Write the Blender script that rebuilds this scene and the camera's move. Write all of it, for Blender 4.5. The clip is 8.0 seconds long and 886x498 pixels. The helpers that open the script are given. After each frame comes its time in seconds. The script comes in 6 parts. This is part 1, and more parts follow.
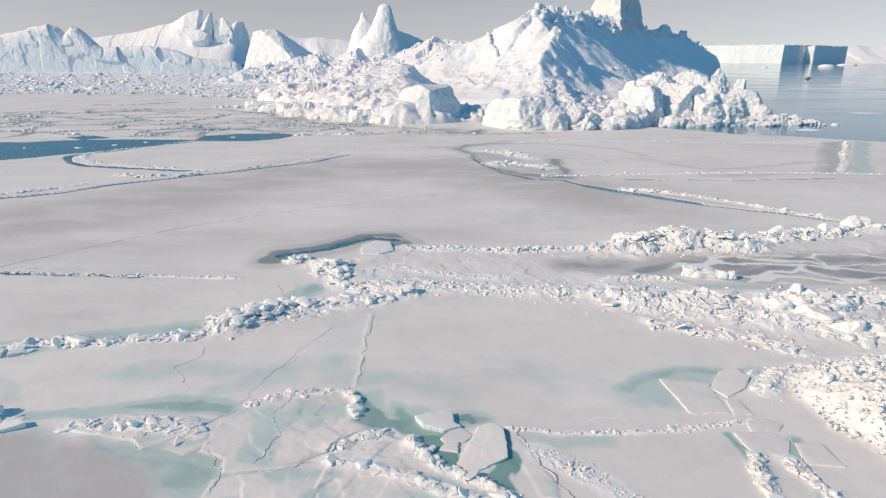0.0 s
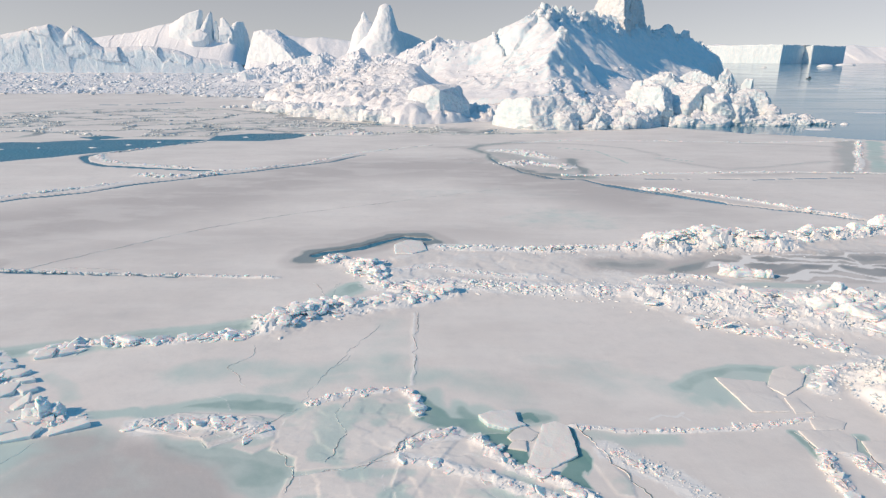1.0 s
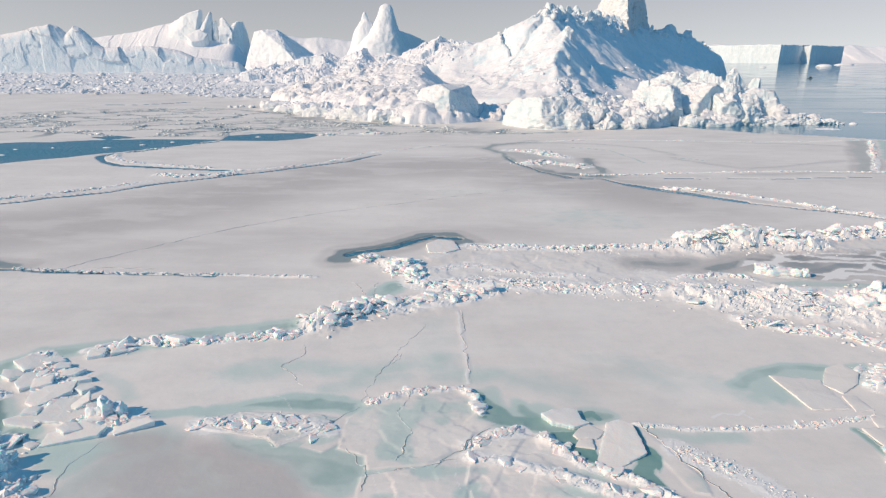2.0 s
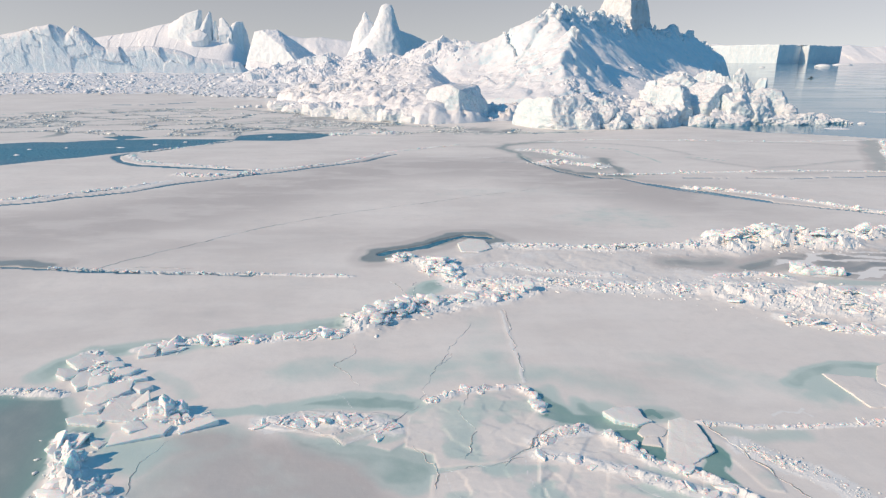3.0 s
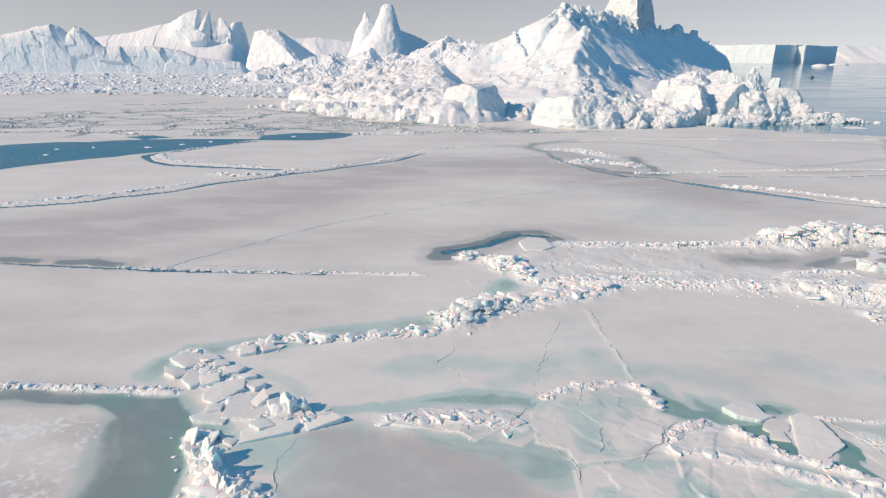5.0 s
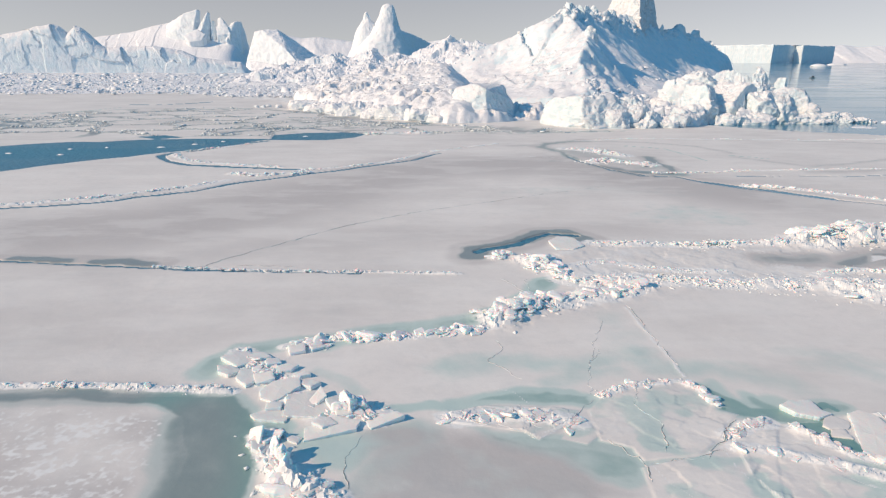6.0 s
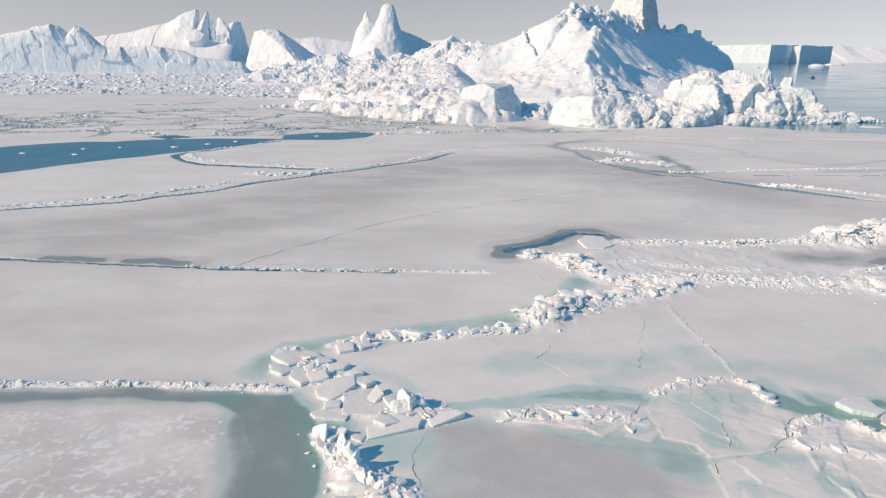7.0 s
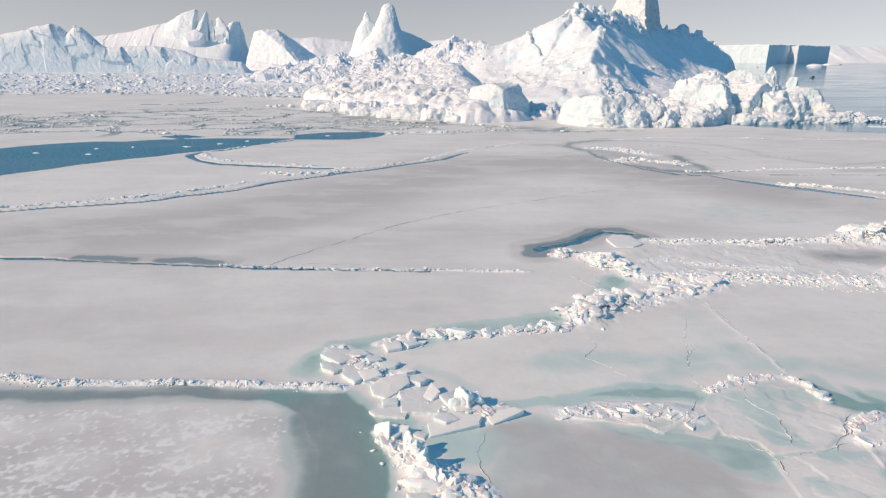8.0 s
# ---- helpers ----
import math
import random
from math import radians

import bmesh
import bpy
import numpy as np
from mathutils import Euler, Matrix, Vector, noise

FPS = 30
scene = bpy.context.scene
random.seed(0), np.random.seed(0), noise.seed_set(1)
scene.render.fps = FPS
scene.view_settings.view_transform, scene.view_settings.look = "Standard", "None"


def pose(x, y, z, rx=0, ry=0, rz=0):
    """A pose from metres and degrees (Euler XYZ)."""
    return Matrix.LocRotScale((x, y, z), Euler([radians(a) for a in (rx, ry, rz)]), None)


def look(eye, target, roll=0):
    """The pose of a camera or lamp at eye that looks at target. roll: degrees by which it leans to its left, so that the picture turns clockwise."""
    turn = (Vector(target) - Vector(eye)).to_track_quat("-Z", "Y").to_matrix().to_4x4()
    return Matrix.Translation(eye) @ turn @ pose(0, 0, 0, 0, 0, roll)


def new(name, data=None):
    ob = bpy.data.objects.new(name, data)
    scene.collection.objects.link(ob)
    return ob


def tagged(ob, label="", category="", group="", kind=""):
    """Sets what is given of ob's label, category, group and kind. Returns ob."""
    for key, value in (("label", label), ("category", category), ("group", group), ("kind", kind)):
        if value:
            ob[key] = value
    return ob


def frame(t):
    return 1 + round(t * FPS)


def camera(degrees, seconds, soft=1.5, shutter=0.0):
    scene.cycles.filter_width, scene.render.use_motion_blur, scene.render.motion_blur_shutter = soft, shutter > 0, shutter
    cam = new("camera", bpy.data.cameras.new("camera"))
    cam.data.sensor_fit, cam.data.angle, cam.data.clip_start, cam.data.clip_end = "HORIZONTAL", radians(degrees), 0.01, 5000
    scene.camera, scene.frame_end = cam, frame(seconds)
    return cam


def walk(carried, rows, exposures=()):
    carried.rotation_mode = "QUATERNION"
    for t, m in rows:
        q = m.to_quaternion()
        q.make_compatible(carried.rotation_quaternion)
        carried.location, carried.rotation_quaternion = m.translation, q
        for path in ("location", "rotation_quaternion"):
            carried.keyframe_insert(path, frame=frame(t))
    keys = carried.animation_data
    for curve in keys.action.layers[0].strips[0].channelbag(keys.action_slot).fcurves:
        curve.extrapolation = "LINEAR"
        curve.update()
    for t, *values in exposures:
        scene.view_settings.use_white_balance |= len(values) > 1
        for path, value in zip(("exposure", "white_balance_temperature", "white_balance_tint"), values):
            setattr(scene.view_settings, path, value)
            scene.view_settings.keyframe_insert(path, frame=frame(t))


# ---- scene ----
EXPO, KELVIN = 0.085, 8500
cam = camera(70.0, 8.0, soft=1.25)
PATH = [
    (0.0, 0.000, -0.000, 24.000, -0.000, -16.875, -0.312),
    (0.5, -2.244, -0.026, 23.949, -0.078, -16.872, -0.304),
    (1.0, -4.476, -0.052, 23.898, -0.158, -16.870, -0.297),
    (1.5, -6.695, -0.079, 23.848, -0.240, -16.867, -0.290),
    (2.0, -8.901, -0.107, 23.799, -0.323, -16.865, -0.284),
    (2.5, -11.094, -0.136, 23.750, -0.408, -16.862, -0.279),
    (3.0, -13.275, -0.165, 23.702, -0.495, -16.861, -0.275),
    (3.5, -15.443, -0.195, 23.655, -0.584, -16.859, -0.271),
    (4.0, -17.598, -0.227, 23.608, -0.674, -16.857, -0.267),
    (4.5, -19.740, -0.258, 23.562, -0.766, -16.856, -0.265),
    (5.0, -21.869, -0.291, 23.516, -0.859, -16.855, -0.262),
    (5.5, -23.986, -0.325, 23.471, -0.955, -16.854, -0.261),
    (6.0, -26.090, -0.359, 23.427, -1.052, -16.853, -0.260),
    (6.5, -28.181, -0.394, 23.383, -1.150, -16.852, -0.260),
    (7.0, -30.260, -0.430, 23.340, -1.251, -16.852, -0.261),
    (7.5, -32.325, -0.466, 23.298, -1.353, -16.852, -0.262),
    (8.0, -34.378, -0.504, 23.256, -1.456, -16.852, -0.264),
]
walk(cam, [(t, pose(x, y, z, 90 + pitch, 0, yaw) @ pose(0, 0, 0, 0, 0, -lean)) for t, x, y, z, yaw, pitch, lean in PATH],
     exposures=((0.0, EXPO, KELVIN, 9), (8.0, EXPO, KELVIN, 9)))

# ---- sky and sun ----
SUN_ELEVATION, SUN_TURN = radians(31), math.atan2(-0.93, -0.36)
world = bpy.data.worlds.new("polar_sky")
scene.world = world
world.use_nodes = True
wt = world.node_tree
wt.nodes.clear()
sky = wt.nodes.new("ShaderNodeTexSky")
sky.sky_type, sky.sun_disc = "NISHITA", False
sky.sun_elevation, sky.sun_rotation = SUN_ELEVATION, SUN_TURN
sky.altitude, sky.air_density, sky.dust_density, sky.ozone_density = 20, 1.0, 0.2, 0.4
bg = wt.nodes.new("ShaderNodeBackground")
bg.inputs["Strength"].default_value = 0.165
wo = wt.nodes.new("ShaderNodeOutputWorld")
# the haze of the polar air: no yellow rim at the horizon
wc = wt.nodes.new("ShaderNodeTexCoord")
lift = wt.nodes.new("ShaderNodeVectorMath")
lift.operation = "ADD"
lift.inputs[1].default_value = (0, 0, 0.16)
unit = wt.nodes.new("ShaderNodeVectorMath")
unit.operation = "NORMALIZE"
haze = wt.nodes.new("ShaderNodeHueSaturation")
haze.inputs["Saturation"].default_value = 1.3
rim = wt.nodes.new("ShaderNodeHueSaturation")
rim.inputs["Saturation"].default_value, rim.inputs["Value"].default_value = 0.72, 0.75
high = wt.nodes.new("ShaderNodeSeparateXYZ")
climb = wt.nodes.new("ShaderNodeMapRange")
climb.inputs["From Min"].default_value, climb.inputs["From Max"].default_value = 0.075, 0.28
air = wt.nodes.new("ShaderNodeMix")
air.data_type = "RGBA"
wt.links.new(wc.outputs["Generated"], lift.inputs[0])
wt.links.new(lift.outputs[0], unit.inputs[0])
wt.links.new(unit.outputs[0], sky.inputs["Vector"])
wt.links.new(sky.outputs[0], haze.inputs["Color"])
wt.links.new(sky.outputs[0], rim.inputs["Color"])
wt.links.new(wc.outputs["Generated"], high.inputs[0])
wt.links.new(high.outputs["Z"], climb.inputs["Value"])
wt.links.new(climb.outputs[0], air.inputs[0])
pink = wt.nodes.new("ShaderNodeMix")
pink.data_type, pink.blend_type = "RGBA", "MULTIPLY"
pink.inputs[0].default_value, pink.inputs[7].default_value = 1.0, (1.03, 0.965, 1.03, 1)
wt.links.new(rim.outputs[0], pink.inputs[6])
wt.links.new(pink.outputs[2], air.inputs[6])
cold = wt.nodes.new("ShaderNodeMix")
cold.data_type, cold.blend_type = "RGBA", "MULTIPLY"
cold.inputs[0].default_value, cold.inputs[7].default_value = 1.0, (0.36, 1.04, 1.12, 1)
wt.links.new(haze.outputs[0], cold.inputs[6])
wt.links.new(cold.outputs[2], air.inputs[7])
wt.links.new(air.outputs[2], bg.inputs["Color"])
wt.links.new(bg.outputs[0], wo.inputs["Surface"])

sun_data = bpy.data.lights.new("sun", "SUN")
sun_data.energy, sun_data.angle, sun_data.color = 3.6, radians(0.53), (1.0, 0.79, 0.66)
sun = new("sun", sun_data)
ce = math.cos(SUN_ELEVATION)
sun.matrix_world = look(Vector((math.sin(SUN_TURN) * ce, math.cos(SUN_TURN) * ce, math.sin(SUN_ELEVATION))) * 300, (0, 0, 0))


# ---- materials ----
def material(name):
    m = bpy.data.materials.new(name)
    m.use_nodes = True
    t = m.node_tree
    b = t.nodes["Principled BSDF"]
    return m, t, b


def node(t, kind, **sockets):
    n = t.nodes.new("ShaderNode" + kind)
    for k, v in sockets.items():
        n.inputs[k.replace("_", " ")].default_value = v
    return n


def noise_node(t, scale, detail=5.0, rough=0.55, stretch=(1, 1, 1)):
    c = t.nodes.new("ShaderNodeTexCoord")
    mp = t.nodes.new("ShaderNodeMapping")
    mp.inputs["Scale"].default_value = stretch
    t.links.new(c.outputs["Object"], mp.inputs["Vector"])
    n = node(t, "TexNoise", Scale=scale, Detail=detail, Roughness=rough)
    t.links.new(mp.outputs[0], n.inputs["Vector"])
    return n.outputs["Fac"]


def ramp(t, value, low, high):
    n = t.nodes.new("ShaderNodeMapRange")
    n.interpolation_type = "SMOOTHSTEP"
    n.inputs["From Min"].default_value, n.inputs["From Max"].default_value = low, high
    t.links.new(value, n.inputs["Value"])
    return n.outputs["Result"]


def blend(t, fac, a, b):
    n = t.nodes.new("ShaderNodeMix")
    n.data_type = "RGBA"
    for value, socket in ((fac, n.inputs[0]), (a, n.inputs[6]), (b, n.inputs[7])):
        if isinstance(value, bpy.types.NodeSocket):
            t.links.new(value, socket)
        elif isinstance(value, tuple):
            socket.default_value = (*value, 1)
        else:
            socket.default_value = value
    return n.outputs[2]


def arith(t, op, a, b):
    n = t.nodes.new("ShaderNodeMath")
    n.operation = op
    for k, v in enumerate((a, b)):
        if isinstance(v, bpy.types.NodeSocket):
            t.links.new(v, n.inputs[k])
        else:
            n.inputs[k].default_value = v
    return n.outputs[0]


def bump(t, b, height, strength, distance):
    n = node(t, "Bump", Strength=strength, Distance=distance)
    t.links.new(height, n.inputs["Height"])
    t.links.new(n.outputs[0], b.inputs["Normal"])
    return n


def attribute(t, name):
    n = t.nodes.new("ShaderNodeAttribute")
    n.attribute_name = name
    return n.outputs["Fac"]


def sheet_material():
    """Sea ice: wind-packed snow on grey ice, greenish where it is young and wet."""
    m, t, b = material("sea_ice")
    broad, mid, fine = noise_node(t, 0.035, 4), noise_node(t, 0.35, 5), noise_node(t, 3.0, 5)
    streak = noise_node(t, 0.12, 4, 0.6, (0.5, 1.6, 1))
    c = blend(t, ramp(t, broad, 0.35, 0.7), (0.77, 0.74, 0.725), (0.67, 0.645, 0.635))
    c = blend(t, arith(t, "MULTIPLY", ramp(t, streak, 0.45, 0.75), 0.5), c, (0.80, 0.785, 0.77))
    c = blend(t, attribute(t, "grey"), c, (0.53, 0.505, 0.505))
    c = blend(t, arith(t, "MULTIPLY", ramp(t, mid, 0.5, 0.75), 0.3), c, (0.58, 0.585, 0.585))
    c = blend(t, arith(t, "MULTIPLY", ramp(t, noise_node(t, 1.1, 6, 0.65), 0.42, 0.7), 0.22), c, (0.60, 0.59, 0.585))
    c = blend(t, arith(t, "MULTIPLY", ramp(t, noise_node(t, 0.09, 6, 0.62, (0.7, 1.5, 1)), 0.45, 0.62), 0.3), c, (0.84, 0.825, 0.81))
    speck = arith(t, "MULTIPLY", ramp(t, noise_node(t, 5.0, 3, 0.5), 0.66, 0.74), 0.25)
    c = blend(t, speck, c, (0.86, 0.85, 0.84))
    young = arith(t, "ADD", attribute(t, "thin"), arith(t, "MULTIPLY", arith(t, "SUBTRACT", mid, 0.5), 0.5))
    young = arith(t, "MULTIPLY", young, ramp(t, attribute(t, "thin"), 0.0, 0.15))
    pale, wet = ramp(t, young, 0.08, 0.6), ramp(t, young, 0.62, 1.0)
    c = blend(t, arith(t, "MULTIPLY", pale, 0.85), c, blend(t, attribute(t, "grey"), blend(t, ramp(t, broad, 0.4, 0.6), (0.45, 0.61, 0.60), (0.50, 0.60, 0.59)), (0.48, 0.485, 0.49)))
    teal = blend(t, ramp(t, mid, 0.3, 0.7), (0.12, 0.29, 0.28), (0.23, 0.385, 0.37))
    c = blend(t, wet, c, blend(t, attribute(t, "grey"), teal, (0.275, 0.29, 0.30)))
    snow = ramp(t, arith(t, "ADD", attribute(t, "snow"), arith(t, "MULTIPLY", arith(t, "SUBTRACT", fine, 0.5), 0.8)), 0.35, 0.75)
    c = blend(t, snow, c, (0.79, 0.795, 0.80))
    t.links.new(c, b.inputs["Base Color"])
    b.inputs["Specular IOR Level"].default_value = 0.3
    rough = t.nodes.new("ShaderNodeMapRange")
    rough.inputs["To Min"].default_value, rough.inputs["To Max"].default_value = 0.75, 0.32
    t.links.new(wet, rough.inputs["Value"])
    t.links.new(rough.outputs[0], b.inputs["Roughness"])
    h = arith(t, "ADD", arith(t, "MULTIPLY", fine, 0.4), arith(t, "ADD", mid, arith(t, "MULTIPLY", noise_node(t, 12, 3), 0.12)))
    bump(t, b, h, 0.22, 0.12)
    return m


def snow_material(name, scale, relief, ice=(0.66, 0.79, 0.85), steep=0.4, ribs=0.6):
    """Glacier ice: snow where it can lie, bare bluish ice on steep faces."""
    m, t, b = material(name)
    big, mid, fine = noise_node(t, 0.05 * scale, 5), noise_node(t, 0.3 * scale, 6), noise_node(t, 2.2 * scale, 6, 0.62)
    flute = noise_node(t, 0.25 * scale, 6, 0.6, (1, 1, 0.4 if ribs > 0.5 else 0.7))
    geo = t.nodes.new("ShaderNodeNewGeometry")
    xyz = t.nodes.new("ShaderNodeSeparateXYZ")
    t.links.new(geo.outputs["True Normal"], xyz.inputs[0])
    lie = arith(t, "ADD", xyz.outputs["Z"], arith(t, "MULTIPLY", arith(t, "SUBTRACT", flute, 0.5), 0.7))
    lie = ramp(t, lie, steep - 0.22, steep + 0.22)
    bare = blend(t, ramp(t, flute, 0.35, 0.7), ice, (0.81, 0.865, 0.91))
    c = blend(t, lie, bare, blend(t, ramp(t, big, 0.35, 0.7), (0.85, 0.86, 0.895), (0.82, 0.83, 0.865)))
    dirt = arith(t, "MULTIPLY", ramp(t, mid, 0.66, 0.8), 0.15)
    c = blend(t, dirt, c, (0.55, 0.54, 0.53))
    t.links.new(c, b.inputs["Base Color"])
    b.inputs["Roughness"].default_value = 0.7
    b.inputs["Specular IOR Level"].default_value = 0.25
    h = arith(t, "ADD", arith(t, "MULTIPLY", fine, 0.45), arith(t, "ADD", mid, arith(t, "MULTIPLY", flute, ribs)))
    bump(t, b, h, 1.0, relief)
    return m


def block_material(name, bright, dull, seep=0.0):
    m, t, b = material(name)
    mid, fine = noise_node(t, 1.2, 5), noise_node(t, 6.0, 4)
    info = t.nodes.new("ShaderNodeObjectInfo")
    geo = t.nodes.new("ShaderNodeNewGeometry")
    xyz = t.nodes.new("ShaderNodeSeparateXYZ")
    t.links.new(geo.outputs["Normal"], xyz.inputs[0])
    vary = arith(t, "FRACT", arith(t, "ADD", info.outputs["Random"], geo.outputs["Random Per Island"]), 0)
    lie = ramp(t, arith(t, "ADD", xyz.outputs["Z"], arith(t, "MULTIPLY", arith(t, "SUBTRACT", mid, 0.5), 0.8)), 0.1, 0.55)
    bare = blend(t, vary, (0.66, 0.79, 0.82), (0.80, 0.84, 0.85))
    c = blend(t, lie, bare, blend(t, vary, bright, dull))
    t.links.new(c, b.inputs["Base Color"])
    b.inputs["Roughness"].default_value = 0.6
    b.inputs["Specular IOR Level"].default_value = 0.3
    # light seeps through broken ice and comes out pale green-blue
    if seep:
        b.inputs["Subsurface Weight"].default_value = seep
        b.inputs["Subsurface Radius"].default_value = (0.30, 0.85, 1.0)
        b.inputs["Subsurface Scale"].default_value = 0.3
    bump(t, b, arith(t, "ADD", mid, arith(t, "MULTIPLY", fine, 0.4)), 0.28, 0.1)
    return m


def water_material():
    m, t, b = material("sea_water")
    wave, swell = noise_node(t, 0.9, 4, 0.5, (1, 1.6, 1)), noise_node(t, 0.02, 3, 0.5, (0.6, 2.5, 1))
    c = blend(t, ramp(t, swell, 0.35, 0.7), (0.045, 0.20, 0.31), (0.06, 0.235, 0.345))
    t.links.new(c, b.inputs["Base Color"])
    b.inputs["IOR"].default_value = 1.33
    place = t.nodes.new("ShaderNodeTexCoord")
    east = t.nodes.new("ShaderNodeSeparateXYZ")
    t.links.new(place.outputs["Object"], east.inputs[0])
    breeze = arith(t, "ADD", 0.02, arith(t, "MULTIPLY", ramp(t, arith(t, "MULTIPLY", east.outputs["X"], -1.0), -60.0, 20.0), 0.6))
    calm = arith(t, "ADD", arith(t, "MULTIPLY", ramp(t, swell, 0.4, 0.65), 0.10), 0.03)
    t.links.new(arith(t, "ADD", calm, arith(t, "MULTIPLY", breeze, 0.4)), b.inputs["Roughness"])
    t.links.new(arith(t, "SUBTRACT", 0.62, arith(t, "MULTIPLY", breeze, 0.75)), b.inputs["Specular IOR Level"])
    n = bump(t, b, wave, 0.3, 0.9)
    t.links.new(breeze, n.inputs["Strength"])
    return m


def plain_material(name, colour, rough=0.6, metal=0.0):
    m, t, b = material(name)
    c = blend(t, noise_node(t, 4.0, 4), colour, tuple(0.75 * k for k in colour))
    t.links.new(c, b.inputs["Base Color"])
    b.inputs["Roughness"].default_value, b.inputs["Metallic"].default_value = rough, metal
    return m


SHEET, WATER = sheet_material(), water_material()
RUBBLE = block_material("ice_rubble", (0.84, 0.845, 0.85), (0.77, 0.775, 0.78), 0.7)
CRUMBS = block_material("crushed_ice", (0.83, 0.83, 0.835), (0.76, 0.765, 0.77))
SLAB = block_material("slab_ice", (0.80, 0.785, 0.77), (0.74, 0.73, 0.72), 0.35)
CRACK = plain_material("wet_crack", (0.20, 0.25, 0.26), 0.45)
SNOW = snow_material("berg_snow", 1.0, 1.0, (0.66, 0.81, 0.87), 0.45, 0.4)
SNOW_FAR = snow_material("berg_snow_far", 0.5, 0.8, (0.78, 0.84, 0.865), ribs=0.3)
SNOW_RUBBLE = snow_material("rubble_snow", 1.0, 0.7, (0.74, 0.82, 0.86), 0.2, 0.3)
SNOW_MAIN = snow_material("main_berg_snow", 1.0, 0.5, (0.62, 0.78, 0.85), 0.7, 0.4)
TOWER = snow_material("tower_ice", 1.2, 1.3, (0.76, 0.78, 0.80), 0.5)
WALL_ICE = snow_material("berg_wall_ice", 0.6, 1.2, (0.66, 0.79, 0.86), 0.45)


# ---- noise and mesh helpers ----
def _hash(ix, iy, iz, seed):
    h = (ix * 374761393 + iy * 668265263 + iz * 2147483647 + seed * 974634777) & 0xFFFFFFFF
    h = ((h ^ (h >> 13)) * 1274126177) & 0xFFFFFFFF
    h = ((h ^ (h >> 16)) * 2246822519) & 0xFFFFFFFF
    return ((h ^ (h >> 15)) & 0xFFFF) / 65535.0


def value_noise(x, y, z=0.0, seed=0):
    """Smooth noise in -1..1 for arrays of places."""
    x, y, z = np.broadcast_arrays(np.asarray(x, float), np.asarray(y, float), np.asarray(z, float))
    fx, fy, fz = np.floor(x), np.floor(y), np.floor(z)
    ix, iy, iz = fx.astype(np.int64), fy.astype(np.int64), fz.astype(np.int64)
    u, v, w = x - fx, y - fy, z - fz
    u, v, w = u * u * (3 - 2 * u), v * v * (3 - 2 * v), w * w * (3 - 2 * w)
    flat = not np.any(z)
    total = 0.0
    for k in ((0,) if flat else (0, 1)):
        a = _hash(ix, iy, iz + k, seed) * (1 - u) + _hash(ix + 1, iy, iz + k, seed) * u
        b = _hash(ix, iy + 1, iz + k, seed) * (1 - u) + _hash(ix + 1, iy + 1, iz + k, seed) * u
        layer = a * (1 - v) + b * v
        total = total + layer * (1.0 if flat else (w if k else 1 - w))
    return total * 2 - 1


def fractal(x, y, z=0.0, octaves=4, seed=0, gain=0.5):
    total, amp, norm = 0.0, 1.0, 0.0
    for k in range(octaves):
        f = 2.03 ** k
        total = total + amp * value_noise(x * f + 17.3 * k, y * f - 9.1 * k, z * f, seed + k)
        norm += amp
        amp *= gain
    return total / norm


def ridged(x, y, z=0.0, octaves=4, seed=0):
    total, amp, norm = 0.0, 1.0, 0.0
    for k in range(octaves):
        f = 2.07 ** k
        total = total + amp * (1 - 2 * np.abs(value_noise(x * f + 5.7 * k, y * f + 3.1 * k, z * f, seed + k)))
        norm += amp
        amp *= 0.55
    return total / norm


def shards(x, y, size, seed):
    """Heights of tilted, broken plates wedged against each other, 0..1 about."""
    u, v = x / size, y / size
    iu, iv = np.floor(u).astype(np.int64), np.floor(v).astype(np.int64)
    near, out = np.full(x.shape, 9.0), np.zeros(x.shape)
    for a in (-1, 0, 1):
        for b in (-1, 0, 1):
            ju, jv = iu + a, iv + b
            du, dv = u - ju - _hash(ju, jv, 0, seed), v - jv - _hash(ju, jv, 1, seed)
            d = np.hypot(du, dv)
            h = _hash(ju, jv, 2, seed) + 1.1 * (_hash(ju, jv, 3, seed) - 0.5) * du + 1.1 * (_hash(ju, jv, 4, seed) - 0.5) * dv
            closer = d < near
            out, near = np.where(closer, h, out), np.where(closer, d, near)
    return out


def step(x, low, high):
    q = np.clip((x - low) / (high - low), 0, 1)
    return q * q * (3 - 2 * q)


def grid_mesh(name, x, y, z, mat, attributes=(), smooth=True, keep=None):
    """A mesh from arrays of rows and columns."""
    rows, cols = x.shape
    i = np.arange(rows * cols).reshape(rows, cols)
    quads = np.stack([i[:-1, :-1], i[:-1, 1:], i[1:, 1:], i[1:, :-1]], -1).reshape(-1, 4)
    if keep is not None:
        quads = quads[keep.reshape(-1)]
    mesh = bpy.data.meshes.new(name)
    mesh.vertices.add(rows * cols)
    mesh.vertices.foreach_set("co", np.stack([x, y, z], -1).astype(np.float32).ravel())
    mesh.loops.add(quads.size)
    mesh.loops.foreach_set("vertex_index", quads.astype(np.int32).ravel())
    mesh.polygons.add(len(quads))
    mesh.polygons.foreach_set("loop_start", np.arange(0, quads.size, 4, dtype=np.int32))
    mesh.polygons.foreach_set("use_smooth", np.full(len(quads), smooth) if isinstance(smooth, bool) else smooth)
    for key, values in attributes:
        mesh.attributes.new(key, "FLOAT", "POINT").data.foreach_set("value", values.astype(np.float32).ravel())
    mesh.materials.append(mat)
    mesh.update()
    mesh.validate()
    return mesh


